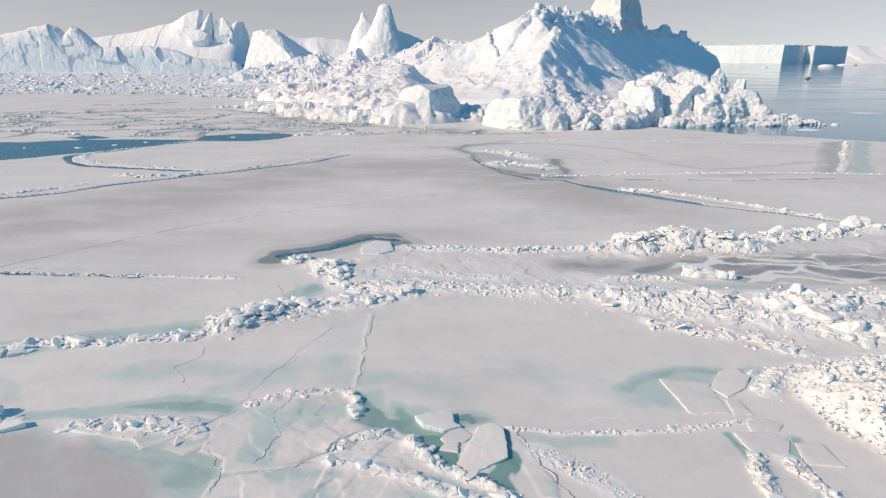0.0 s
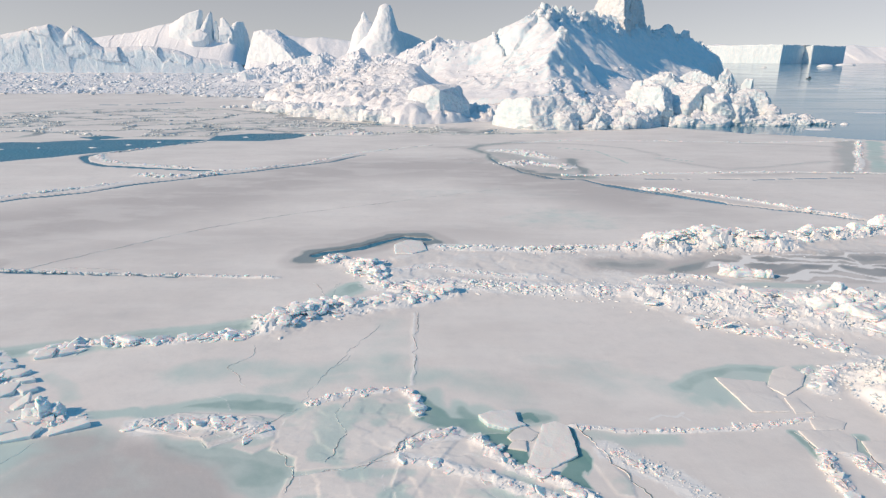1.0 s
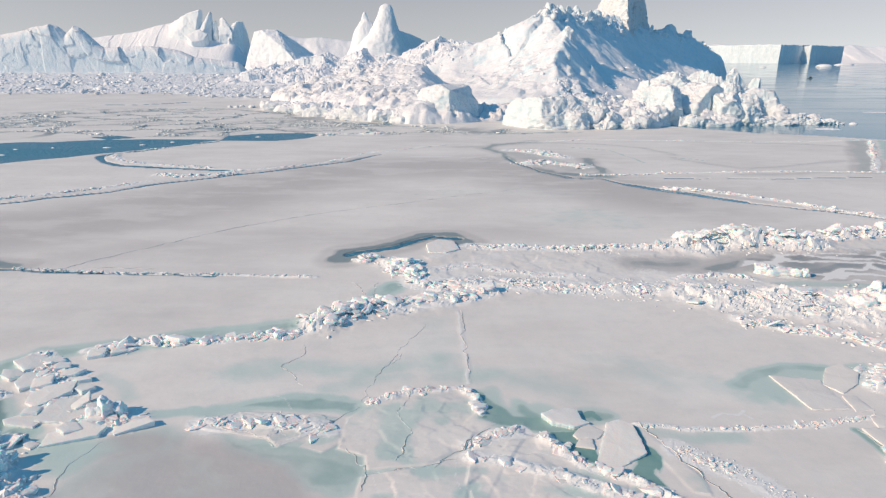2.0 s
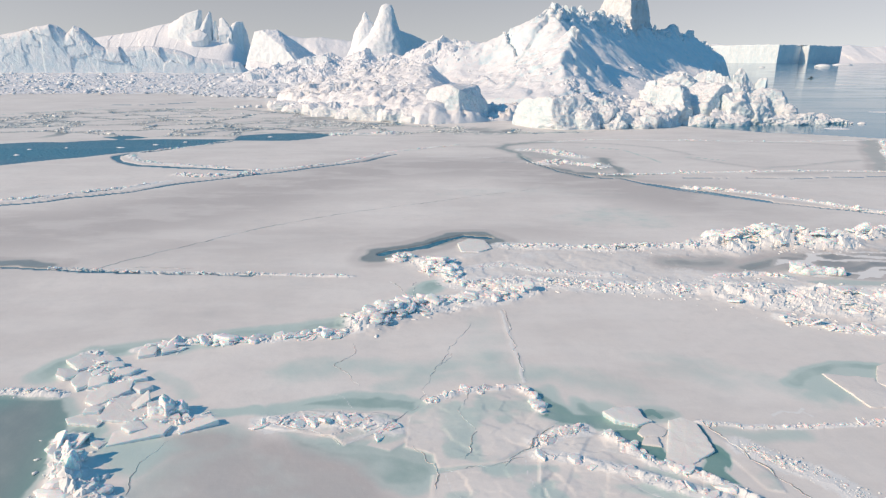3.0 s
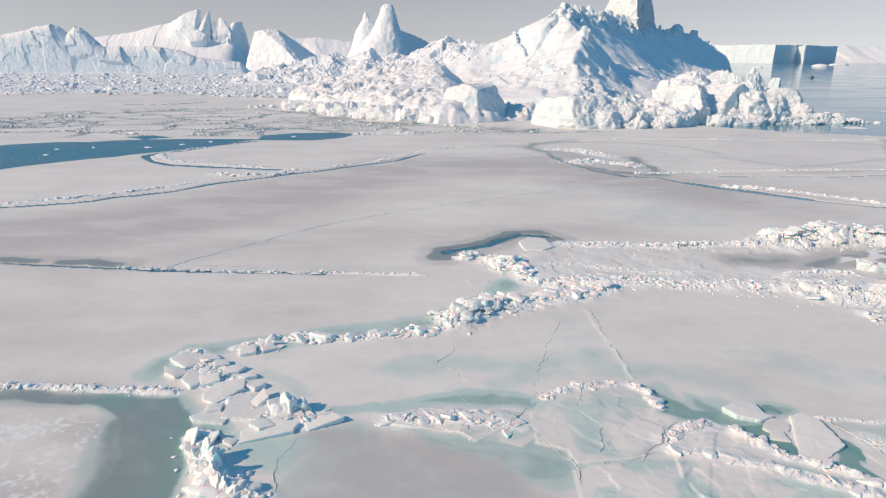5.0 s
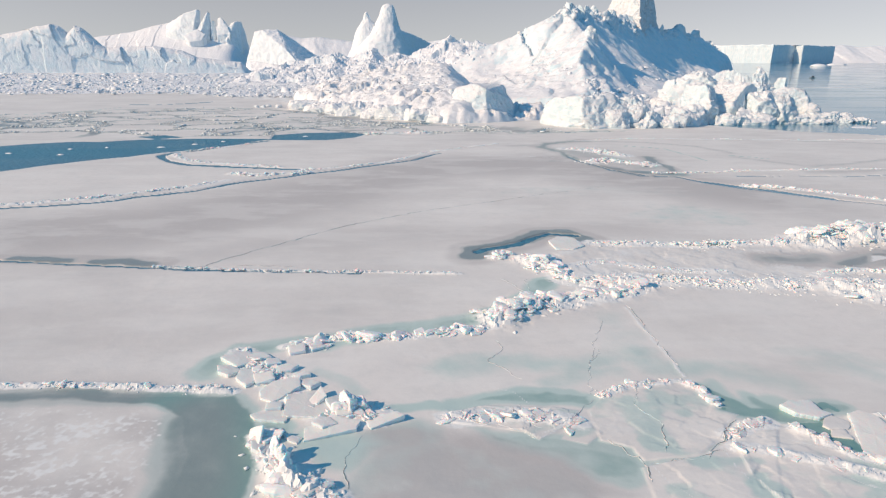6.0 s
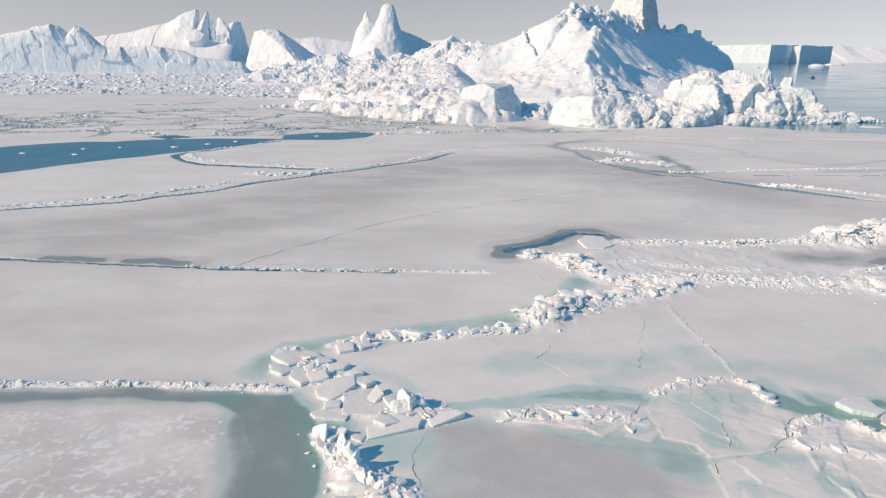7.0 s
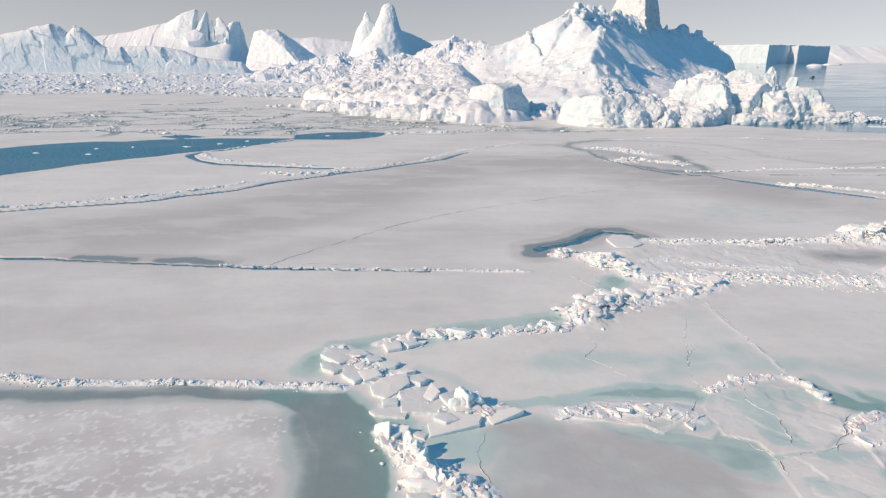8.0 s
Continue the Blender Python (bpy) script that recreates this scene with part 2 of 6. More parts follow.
def part(name, mesh, mat, parent, label=""):
    if mat is not None and not mesh.materials:
        mesh.materials.append(mat)
    ob = new(name, mesh)
    ob.parent = parent
    if label:
        tagged(ob, label)
    return ob


def thing(name, label, category, group="", kind="", place=(0, 0, 0)):
    ob = tagged(new(name), label, category, group, kind)
    ob.location = place
    return ob


def along(points, spacing=None, count=None):
    """Evenly spread places on a line, with the way along it."""
    p = np.array(points, float)
    seg = np.hypot(*(p[1:] - p[:-1]).T)
    run = np.r_[0, np.cumsum(seg)]
    n = count or max(2, int(run[-1] / spacing))
    s = np.linspace(0, run[-1], n)
    return np.stack([np.interp(s, run, p[:, k]) for k in range(p.shape[1])], 1)


def line_distance(px, py, points):
    """Distance of places from a polyline."""
    best = np.full(px.shape, 1e9)
    for (ax, ay), (bx, by) in zip(points, points[1:]):
        dx, dy = bx - ax, by - ay
        q = np.clip(((px - ax) * dx + (py - ay) * dy) / (dx * dx + dy * dy), 0, 1)
        best = np.minimum(best, np.hypot(px - ax - q * dx, py - ay - q * dy))
    return best


def inside_distance(px, py, polygon):
    """Signed distance from a closed outline, positive inside."""
    d = line_distance(px, py, [*polygon, polygon[0]])
    inside = np.zeros(px.shape, bool)
    for (ax, ay), (bx, by) in zip(polygon, [*polygon[1:], polygon[0]]):
        cross = (ay > py) != (by > py)
        inside ^= cross & (px < (bx - ax) * (py - ay) / ((by - ay) or 1e-9) + ax)
    return np.where(inside, d, -d)


# ---- blocks of ice, shared by the ridges ----
def rock_shape(seed, rows, cols, low=-90.0, box=3.0, facets=12, bite=0.72):
    """Directions and radii of a lump cut by flat breaks, as rows and columns."""
    rnd = np.random.RandomState(seed)
    phi = np.radians(np.linspace(low, 90, rows))[:, None]
    a = np.linspace(0, 2 * math.pi, cols)[None, :]
    u = np.stack([np.cos(phi) * np.cos(a), np.cos(phi) * np.sin(a), np.sin(phi) + 0 * a], -1)
    r = (np.abs(u) ** box).sum(-1) ** (-1 / box)
    for _ in range(facets):
        n = rnd.normal(0, 1, 3) * (1, 1, 0.7)
        n /= np.linalg.norm(n)
        d = rnd.uniform(bite, 1.0)
        r = np.minimum(r, d / np.maximum(u @ n, 1e-3))
    r[:, -1] = r[:, 0]
    r[-1] = r[-1, 0]
    return u, r


def grid_to_tris(p):
    rows, cols = p.shape[:2]
    i = np.arange(rows * cols).reshape(rows, cols)
    q = np.stack([i[:-1, :-1], i[:-1, 1:], i[1:, 1:], i[1:, :-1]], -1).reshape(-1, 4)
    return p.reshape(-1, 3), np.concatenate([q[:, :3], q[:, [0, 2, 3]]])


def chunk_mesh(name, seed, flat, rows=9, cols=13):
    """A worn, angular lump about one metre across."""
    u, r = rock_shape(seed, rows, cols, box=5.0, facets=7, bite=0.72)
    p = u * r[..., None] * (0.52, 0.4, 0.5 * flat)
    v, f = grid_to_tris(p)
    bm = bmesh.new()
    vs = [bm.verts.new(c) for c in v]
    for q in f:
        bm.faces.new([vs[k] for k in q])
    bmesh.ops.remove_doubles(bm, verts=bm.verts, dist=0.004)
    bmesh.ops.dissolve_degenerate(bm, dist=0.004, edges=bm.edges)
    mesh = bpy.data.meshes.new(name)
    bm.to_mesh(mesh)
    bm.free()
    mesh.materials.append(RUBBLE)
    return mesh


def plate_mesh(name, seed, thick=0.22):
    """A broken plate of ice with a worn rim."""
    rnd = random.Random(seed)
    n = rnd.randint(5, 8)
    bm = bmesh.new()
    ring = []
    for k in range(n):
        a = 2 * math.pi * (k + rnd.uniform(-0.28, 0.28)) / n
        r = rnd.uniform(0.38, 0.58)
        ring.append(bm.verts.new((r * math.cos(a), r * math.sin(a) * 0.8, 0)))
    face = bm.faces.new(ring)
    up = bmesh.ops.extrude_face_region(bm, geom=[face])
    for v in up["geom"]:
        if isinstance(v, bmesh.types.BMVert):
            v.co.z += thick * rnd.uniform(0.85, 1.15)
            v.co.x *= 0.96
            v.co.y *= 0.96
    bmesh.ops.recalc_face_normals(bm, faces=bm.faces)
    bmesh.ops.bevel(bm, geom=list(bm.edges), offset=0.03, segments=1, affect="EDGES")
    mesh = bpy.data.meshes.new(name)
    bm.to_mesh(mesh)
    bm.free()
    mesh.materials.append(RUBBLE)
    return mesh


CHUNKS = [chunk_mesh("ice_block", 10 + k, 0.38 + 0.06 * (k % 6)) for k in range(16)]
COARSE = [chunk_mesh("ice_block", 30 + k, 0.38 + 0.06 * (k % 6), 6, 9) for k in range(12)]
PLATES = [plate_mesh("ice_plate", 40 + k, 0.22 + 0.03 * (k % 5)) for k in range(14)]
SMALL = [chunk_mesh("ice_bit", 70 + k, 0.7, 4, 5) for k in range(10)]


def mesh_arrays(mesh):
    v = np.array([p.co[:] for p in mesh.vertices])
    mesh.calc_loop_triangles()
    f = np.array([p.vertices[:] for p in mesh.loop_triangles])
    return v, f


SMALL_ARRAYS = [mesh_arrays(m) for m in SMALL]
FLAT_BITS = [(v * (1.25, 1.0, 0.5), f) for v, f in SMALL_ARRAYS]


def rubble_mesh(name, places, sizes, seed, tilt=0.5, shapes=None, mat=None):
    """Many small pieces in one mesh."""
    rnd = np.random.RandomState(seed)
    shapes = shapes or SMALL_ARRAYS
    verts, faces, base = [], [], 0
    for (x, y, z), s in zip(places, sizes):
        v, f = shapes[rnd.randint(len(shapes))]
        m = np.array(Euler((rnd.normal(0, tilt), rnd.normal(0, tilt), rnd.uniform(0, 6.28))).to_matrix())
        verts.append((v * s * rnd.uniform(0.7, 1.3, 3)) @ m.T + (x, y, z))
        faces.append(f + base)
        base += len(v)
    v, f = np.concatenate(verts), np.concatenate(faces)
    mesh = bpy.data.meshes.new(name)
    mesh.vertices.add(len(v))
    mesh.vertices.foreach_set("co", v.astype(np.float32).ravel())
    mesh.loops.add(f.size)
    mesh.loops.foreach_set("vertex_index", f.astype(np.int32).ravel())
    mesh.polygons.add(len(f))
    mesh.polygons.foreach_set("loop_start", np.arange(0, f.size, 3, dtype=np.int32))
    mesh.materials.append(mat or CRUMBS)
    mesh.update()
    mesh.validate()
    return mesh


# ---- the sea ----
def make_water():
    n = 48
    x, y = np.meshgrid(np.linspace(-4800, 4800, n), np.linspace(-300, 4800, n))
    tagged(new("water", grid_mesh("water", x, y, np.full(x.shape, -0.12), WATER)),
           "calm blue sea with faint ripples between the ice", "sea", kind="structure")


make_water()


# ---- the sheet of sea ice ----
def sheet_grid():
    """A grid that is fine near the nearest ice and coarser with distance, and runs on under and behind the flight."""
    rows, cols = 640, 880
    root = np.linspace(22.0 ** -0.5, 440.0 ** -0.5, rows)
    y = np.r_[np.linspace(-260, 21.6, 60), root ** -2][:, None]
    s = np.linspace(0, 1, cols)
    wing = np.linspace(1, 0, 26)[:-1] ** 2.0
    span = np.maximum(y, 22)
    low, high = -40 - 0.76 * span, 6 + 0.76 * span
    inner = low * (1 - s) + high * s
    x = np.concatenate([low - 600 * wing[None, :], inner, high + 600 * wing[::-1][None, :]], 1)
    return x, y + 0 * x


GX, GY = sheet_grid()
FAR = step(GY, 50, 150)
WX = GX + 0.16 * fractal(GX / 1.1, GY / 1.1, 0, 3, 3) + (0.35 + 1.1 * FAR) * fractal(GX / (4 + 8 * FAR), GY / (4 + 8 * FAR), 0, 3, 5)
WY = GY + 0.16 * fractal(GX / 1.1, GY / 1.1, 0, 3, 13) + (0.35 + 1.1 * FAR) * fractal(GX / (4 + 8 * FAR), GY / (4 + 8 * FAR), 0, 3, 15)
GZ = 0.03 * fractal(GX / 3, GY / 3, 0, 4, 21) + 0.04 * fractal(GX / 14, GY / 14, 0, 3, 22)
CUT, THIN, SNOW_ON, GREY, BROKEN = (np.zeros(GX.shape) for _ in range(5))


def window(points, reach):
    """The part of the sheet near a line."""
    p = np.array(points, float)
    lo, hi = p.min(0) - reach - 2, p.max(0) + reach + 2
    r = np.nonzero((GY[:, 0] > lo[1]) & (GY[:, 0] < hi[1]))[0]
    if not len(r):
        return None
    rows = slice(r[0], r[-1] + 1)
    c = np.nonzero(((GX[rows] > lo[0]) & (GX[rows] < hi[0])).any(0))[0]
    if not len(c):
        return None
    return rows, slice(c[0], c[-1] + 1)


def raise_to(field, w, value):
    field[w] = np.maximum(field[w], value)


def lead(points, width, rim=0.5):
    w = window(points, width * 2 + 2)
    if w:
        d = line_distance(WX[w], WY[w], points)
        half = 0.5 * width * (1 + 0.45 * value_noise(GX[w] / (3 * width + 2), GY[w] / (3 * width + 2), 0, 31))
        raise_to(CUT, w, step(half - d, -0.12 * width, 0.12 * width))
        raise_to(SNOW_ON, w, rim * step(half + 0.35 * width - d, 0, 0.3 * width) * (d > half))


def pool(points, soft):
    w = window(points, 6)
    if w:
        raise_to(CUT, w, step(inside_distance(WX[w], WY[w], points), -soft, soft))


TX = WX + (0.5 + FAR) * fractal(GX / 3.2, GY / 3.2, 0, 4, 25)
TY = WY + (0.5 + FAR) * fractal(GX / 3.2, GY / 3.2, 0, 4, 27)


def thin(points, width, soft, amount):
    w = window(points, width + 2 * soft)
    if w:
        d = line_distance(TX[w], TY[w], points)
        raise_to(THIN, w, amount * (1 - step(d, width - 0.5 * soft, width + soft)))


def young(points, soft, amount):
    w = window(points, 3 * soft)
    if w:
        raise_to(THIN, w, amount * step(inside_distance(0.4 * WX[w] + 0.6 * TX[w], 0.4 * WY[w] + 0.6 * TY[w], points), -soft, soft))


def murky(points, soft, amount):
    """A floe of greyer, wind-swept ice."""
    w = window(points, 3 * soft)
    if w:
        patch = 0.72 + 0.55 * fractal(GX[w] / 2.6, GY[w] / 2.2, 0, 5, 48)
        raise_to(GREY, w, amount * patch * step(inside_distance(TX[w], TY[w], points), -soft, soft))


def grey(points, width, soft, amount):
    w = window(points, width + 2 * soft)
    if w:
        raise_to(GREY, w, amount * (1 - step(line_distance(WX[w], WY[w], points), width - 0.5 * soft, width + soft)))


def crack(points, width, height):
    w = window(points, width * 4)
    if w:
        d = line_distance(WX[w], WY[w], points)
        near = 1 - step(d, 0.25 * width, 0.7 * width)
        broken = step(value_noise(GX[w] / (6 * width + 1), GY[w] / (6 * width + 1), 0, 37), -0.75, -0.2)
        GZ[w] += (height if height < 0 else 0.3 * height) * near * broken * (0.55 + 0.9 * value_noise(GX[w] / 1.4, GY[w] / 1.4, 0, 38))
        if height < 0:
            raise_to(THIN, w, 0.8 * near * broken)
        else:
            raise_to(SNOW_ON, w, 0.7 * near * broken)


def hump(points, width, height):
    w = window(points, width * 3)
    if w:
        d = line_distance(WX[w], WY[w], points)
        rough = 0.15 + 0.75 * shards(TX[w], TY[w], 1.25, 41) + 0.55 * (1 - 0.75 * step(GY[w], 40, 70)) * shards(WX[w], WY[w], 0.62, 42) + 0.25 * fractal(GX[w] / (0.8 * width), GY[w] / (0.8 * width), 0, 3, 41)
        uneven = 0.45 + 0.7 * step(value_noise(GX[w] / (2.2 * width + 1.5), GY[w] / (2.2 * width + 1.5), 0, 39), -0.6, 0.7)
        GZ[w] += 0.85 * height * uneven * np.exp(-(d / width) ** 2) * rough
        raise_to(BROKEN, w, np.exp(-(d / width) ** 2))
        raise_to(SNOW_ON, w, np.clip(1.25 * np.exp(-(d / (1.25 * width)) ** 2), 0, 1))


def floe(points, lift, crumpled):
    """A plate standing a little proud of the young ice round it, with a white broken rim."""
    w = window(points, 2)
    if w:
        d = inside_distance(GX[w] * 0.5 + WX[w] * 0.5, GY[w] * 0.5 + WY[w] * 0.5, points)
        on = step(d, -0.07, 0.07)
        THIN[w] *= 1 - on
        raise_to(THIN, w, on * 0.5 * step(fractal(GX[w] / 2.4, GY[w] / 2.0, 0, 3, 44), -0.1, 0.45))
        folds = ridged((GX[w] + 0.7 * GY[w]) / 2.1, (GY[w] - 0.6 * GX[w]) / 1.1, 0, 4, 45)
        bent = 0.6 + 0.6 * value_noise(GX[w] / 2.2, GY[w] / 2.2, 0, 46)
        GZ[w] += on * (0.5 * lift * bent + 0.05 * crumpled * np.clip(folds, 0, 1) + 0.09 * crumpled ** 2 * shards(TX[w] + 0.6 * TY[w], TY[w] - 0.5 * TX[w], 1.5, 43))
        raise_to(BROKEN, w, on * 0.5 * (crumpled > 0.8))
        worn = step(value_noise(GX[w] / 0.7, GY[w] / 0.7, 0, 47), -0.5, 0.4)
        raise_to(SNOW_ON, w, on * np.maximum(0.7 * worn * (1 - step(d, 0.06, 0.2)), 0.6 * crumpled * step(folds, 0.2, 0.7)))


def cells(x, y, size, seed):
    """How far a place lies from the border of its cell of a broken pattern."""
    u, v = x / size, y / size
    iu, iv = np.floor(u).astype(np.int64), np.floor(v).astype(np.int64)
    near, second = np.full(x.shape, 9.0), np.full(x.shape, 9.0)
    for a in (-1, 0, 1):
        for b in (-1, 0, 1):
            cu = iu + a + _hash(iu + a, iv + b, 0, seed)
            cv = iv + b + _hash(iu + a, iv + b, 1, seed)
            d = np.hypot(u - cu, v - cv)
            second = np.minimum(second, np.maximum(near, d))
            near = np.minimum(near, d)
    return (second - near) * size


# open leads and pools
pool([(-134.8, 179.3), (-118.4, 183.8), (-109.4, 188.1), (-90.9, 191.6), (-73.7, 191.0), (-80.5, 179.2), (-87.9, 168.6), (-94.3, 161.2), (-100.1, 154.3), (-110.8, 146.2)], 0.8)
pool([(-178.4, 155.7), (-162.0, 160.6), (-146.6, 169.0), (-138.6, 178.2), (-127.1, 183.2), (-103.3, 183.5), (-95.2, 161.0), (-107.5, 148.2), (-114.8, 137.9), (-121.6, 129.6), (-129.1, 117.2), (-135.8, 107.4)], 0.8)
pool([(-73.6, 188.3), (-74.8, 200.9), (-66.6, 207.1), (-54, 208), (-47, 203), (-50, 194), (-57.9, 189.0)], 0.8)
pool([(-114.8, 194.7), (-108.6, 199.4), (-100.6, 193.9), (-106.8, 189.5)], 0.6)
lead([(-150, 78), (-125, 88), (-100, 97.5), (-79.5, 105.5), (-77.2, 107.8), (-70.0, 112.3), (-64.9, 120.4), (-57.4, 125.9), (-50.5, 131.8), (-41.1, 140.6), (-30.3, 150.6), (-23.8, 161.8)], 1.0)
lead([(-73.4, 185.7), (-81.0, 176.8), (-86.9, 166.5), (-91.5, 161.3), (-92.2, 155.5), (-87.3, 147.8), (-81.6, 143.1), (-71.3, 140.4), (-60.1, 137.8), (-54.7, 136.5)], 1.5)
thin([(19.1, 187.0), (7.2, 180.3), (3.3, 174.4), (7.4, 163.0), (8.5, 150.2), (11.8, 137.9), (17.0, 129.9), (24.8, 127.7)], 0.8, 1.2, 0.95)
grey([(19.1, 187.0), (7.2, 180.3), (3.3, 174.4), (7.4, 163.0), (8.5, 150.2), (11.8, 137.9), (17.0, 129.9), (24.8, 127.7)], 2.4, 1.6, 0.7)
thin([(12.5, 141.0), (15.0, 134.0), (21.0, 133.0), (26.0, 130.5)], 1.6, 1.6, 0.9)
grey([(10, 165), (14, 150), (20, 140)], 4.0, 4.0, 0.8)
lead([(8.0, 156.0), (9.5, 146.0), (13.0, 136.5), (18.0, 130.5)], 0.5, 0.2)
lead([(17.0, 129.9), (24.8, 127.7), (28.9, 120.2), (34.9, 114.6), (42.8, 107.7), (50.9, 101.9), (55.9, 98.9), (61.0, 95.4)], 0.7, 0.2)
lead([(28.2, 121.8), (33.7, 117.6), (37.8, 113.6), (44.6, 107.3)], 1.3)
thin([(26.7, 156.1), (26.3, 144.3), (26.4, 134.8)], 1.0, 0.9, 0.9)
grey([(26.7, 156.1), (26.3, 144.3), (26.4, 134.8)], 2.0, 1.2, 0.8)
lead([(38.0, 129.3), (48.4, 129.0), (60.2, 129.3), (72.7, 130.9), (82.7, 131.9)], 0.5)
lead([(-120, 76.5), (-90.1, 73.7), (-85.6, 73.0), (-78.7, 72.5), (-68.1, 71.1), (-57.7, 69.7), (-47.7, 68.4)], 0.6, 0.0)
lead([(-47.7, 68.4), (-41.9, 68.0), (-34.2, 67.7)], 0.3, 0.0)
lead([(-180.2, 329.8), (-164.4, 327.0), (-153.5, 335.9), (-145.0, 349.5)], 2.0)
lead([(-20.2, 75.6), (-19.1, 76.9), (-15.1, 79.1), (-12.4, 82.6), (-9.7, 84.3), (-6.1, 83.0)], 1.4, 0.0)
# thin dark young ice
thin([(-20.8, 73.9), (-20.4, 76.8), (-16.5, 78.8), (-13.6, 81.5), (-11.3, 84.3), (-7.4, 84.7), (-5.5, 81.6)], 1.5, 0.8, 1.05)
grey([(-20.8, 73.9), (-20.4, 76.8), (-16.5, 78.8), (-13.6, 81.5), (-11.3, 84.3), (-7.4, 84.7), (-5.5, 81.6)], 3.2, 1.2, 0.85)
thin([(-35.0, 49.3), (-31.3, 51.4), (-24.9, 53.1), (-21.3, 54.6), (-18.4, 57.4), (-15.3, 60.6), (-13.8, 64.7)], 1.1, 1.4, 0.75)
thin([(118.3, 192.5), (85.9, 138.8)], 1.6, 1.6, 0.66)
grey([(118.3, 192.5), (85.9, 138.8)], 3.4, 1.2, 0.8)
thin([(126.5, 192.8), (92.4, 138.9)], 1.6, 1.6, 0.66)
grey([(-80, 73.5), (-58, 71.9)], 2.0, 1.0, 0.9)
thin([(-76.0, 73.0), (-72.8, 73.2), (-69.8, 72.2)], 1.1, 0.8, 0.98)
thin([(-65.9, 71.7), (-62.8, 72.0), (-59.4, 70.9)], 1.1, 0.8, 0.98)
thin([(-43.7, 44.0), (-43.4, 46.2), (-41.8, 48.1), (-38.1, 49.2), (-33.3, 49.9), (-29.7, 51.8)], 1.0, 1.2, 0.75)
grey([(-75, 40.6), (-60, 40.4), (-48, 40.4)], 1.2, 3.0, 0.8)
grey([(-42, 38), (-40, 30), (-39, 22)], 2.0, 3.0, 0.7)
thin([(-67.4, 40.5), (-60.9, 40.4), (-53.0, 40.5), (-45.7, 40.4), (-40.7, 39.8), (-39.7, 37.8)], 0.9, 1.3, 0.9)
thin([(-41.9, 37.1), (-40.4, 34.5), (-39.6, 31.6), (-38.9, 28.6), (-38.4, 26.9)], 2.2, 1.8, 0.9)
thin([(-36.5, 36.0), (-37.8, 33.8), (-38.2, 30.0)], 1.4, 1.0, 0.8)
thin([(-35.1, 44.3), (-33.0, 42.6), (-31.4, 40.7)], 0.6, 0.9, 0.34)
thin([(-33.6, 35.0), (-30.3, 34.6), (-26.9, 35.5)], 1.2, 1.2, 0.55)
thin([(-17.1, 42.4), (-14.8, 43.3), (-11.5, 44.0)], 0.8, 1.6, 0.35)
thin([(14.0, 42.7), (16.1, 44.7), (18.9, 45.7), (22.0, 45.5)], 0.7, 0.9, 0.75)
thin([(14.2, 40.7), (15.9, 41.9), (17.1, 40.7)], 0.5, 1.0, 0.5)
thin([(4.4, 45.3), (7.0, 44.9), (9.3, 42.7)], 1.0, 2.4, 0.35)
thin([(5.5, 36.3), (8.0, 35.7), (11.1, 36.2)], 0.5, 1.0, 0.5)
thin([(-10.4, 47.1), (-9.0, 50.3), (-8.7, 55.2)], 1.2, 2.2, 0.25)
thin([(15.4, 72.6), (18.1, 72.2), (21.0, 73.1)], 1.2, 1.6, 0.8)
grey([(15.4, 72.6), (18.1, 72.2), (21.0, 73.1)], 2.6, 1.6, 0.9)
thin([(23.0, 70.6), (30.3, 73.9), (38.3, 74.8), (47.1, 75.4), (58.1, 76.0)], 1.1, 0.9, 0.85)
grey([(23.0, 70.6), (30.3, 73.9), (38.3, 74.8), (47.1, 75.4), (58.1, 76.0)], 2.6, 1.4, 0.9)
thin([(34.9, 68.8), (40.0, 71.3), (45.1, 73.1), (46.6, 71.0), (49.3, 69.0)], 1.6, 0.9, 0.85)
thin([(28.9, 65.3), (33.8, 65.1), (38.0, 64.8)], 0.8, 0.8, 0.6)
thin([(10.1, 94.6), (16.0, 99.2), (18.5, 93.1)], 3.0, 7.0, 0.3)
thin([(-8.7, 112.9), (6.9, 115.9), (21.8, 111.3)], 3.0, 9.0, 0.2)
thin([(9.1, 169.2), (16.0, 155.7), (22.2, 141.2)], 3.0, 4.0, 0.45)
# refrozen leads
thin([(20.1, 188.3), (35.1, 183.9), (46.5, 177.2), (51.6, 162.6)], 0.2, 0.7, 0.5)
grey([(20.1, 188.3), (35.1, 183.9), (46.5, 177.2), (51.6, 162.6)], 0.8, 1.6, 0.55)
thin([(50.0, 155.1), (55.0, 147.7), (60.5, 141.6), (72.7, 145.8), (90.2, 153.9)], 0.2, 0.7, 0.5)
grey([(50.0, 155.1), (55.0, 147.7), (60.5, 141.6), (72.7, 145.8), (90.2, 153.9)], 0.8, 1.6, 0.55)
thin([(57.2, 192.6), (76.5, 189.4), (97.9, 185.2), (107.8, 179.6)], 0.2, 0.7, 0.5)
grey([(57.2, 192.6), (76.5, 189.4), (97.9, 185.2), (107.8, 179.6)], 0.8, 1.6, 0.55)
thin([(56.1, 133.7), (75.5, 136.3), (94.6, 135.6)], 0.2, 0.7, 0.5)
grey([(56.1, 133.7), (75.5, 136.3), (94.6, 135.6)], 0.8, 1.6, 0.55)
thin([(-29.4, 145.6), (-11.3, 148.7), (7.3, 147.7)], 0.2, 0.7, 0.5)
grey([(-29.4, 145.6), (-11.3, 148.7), (7.3, 147.7)], 0.8, 1.6, 0.55)
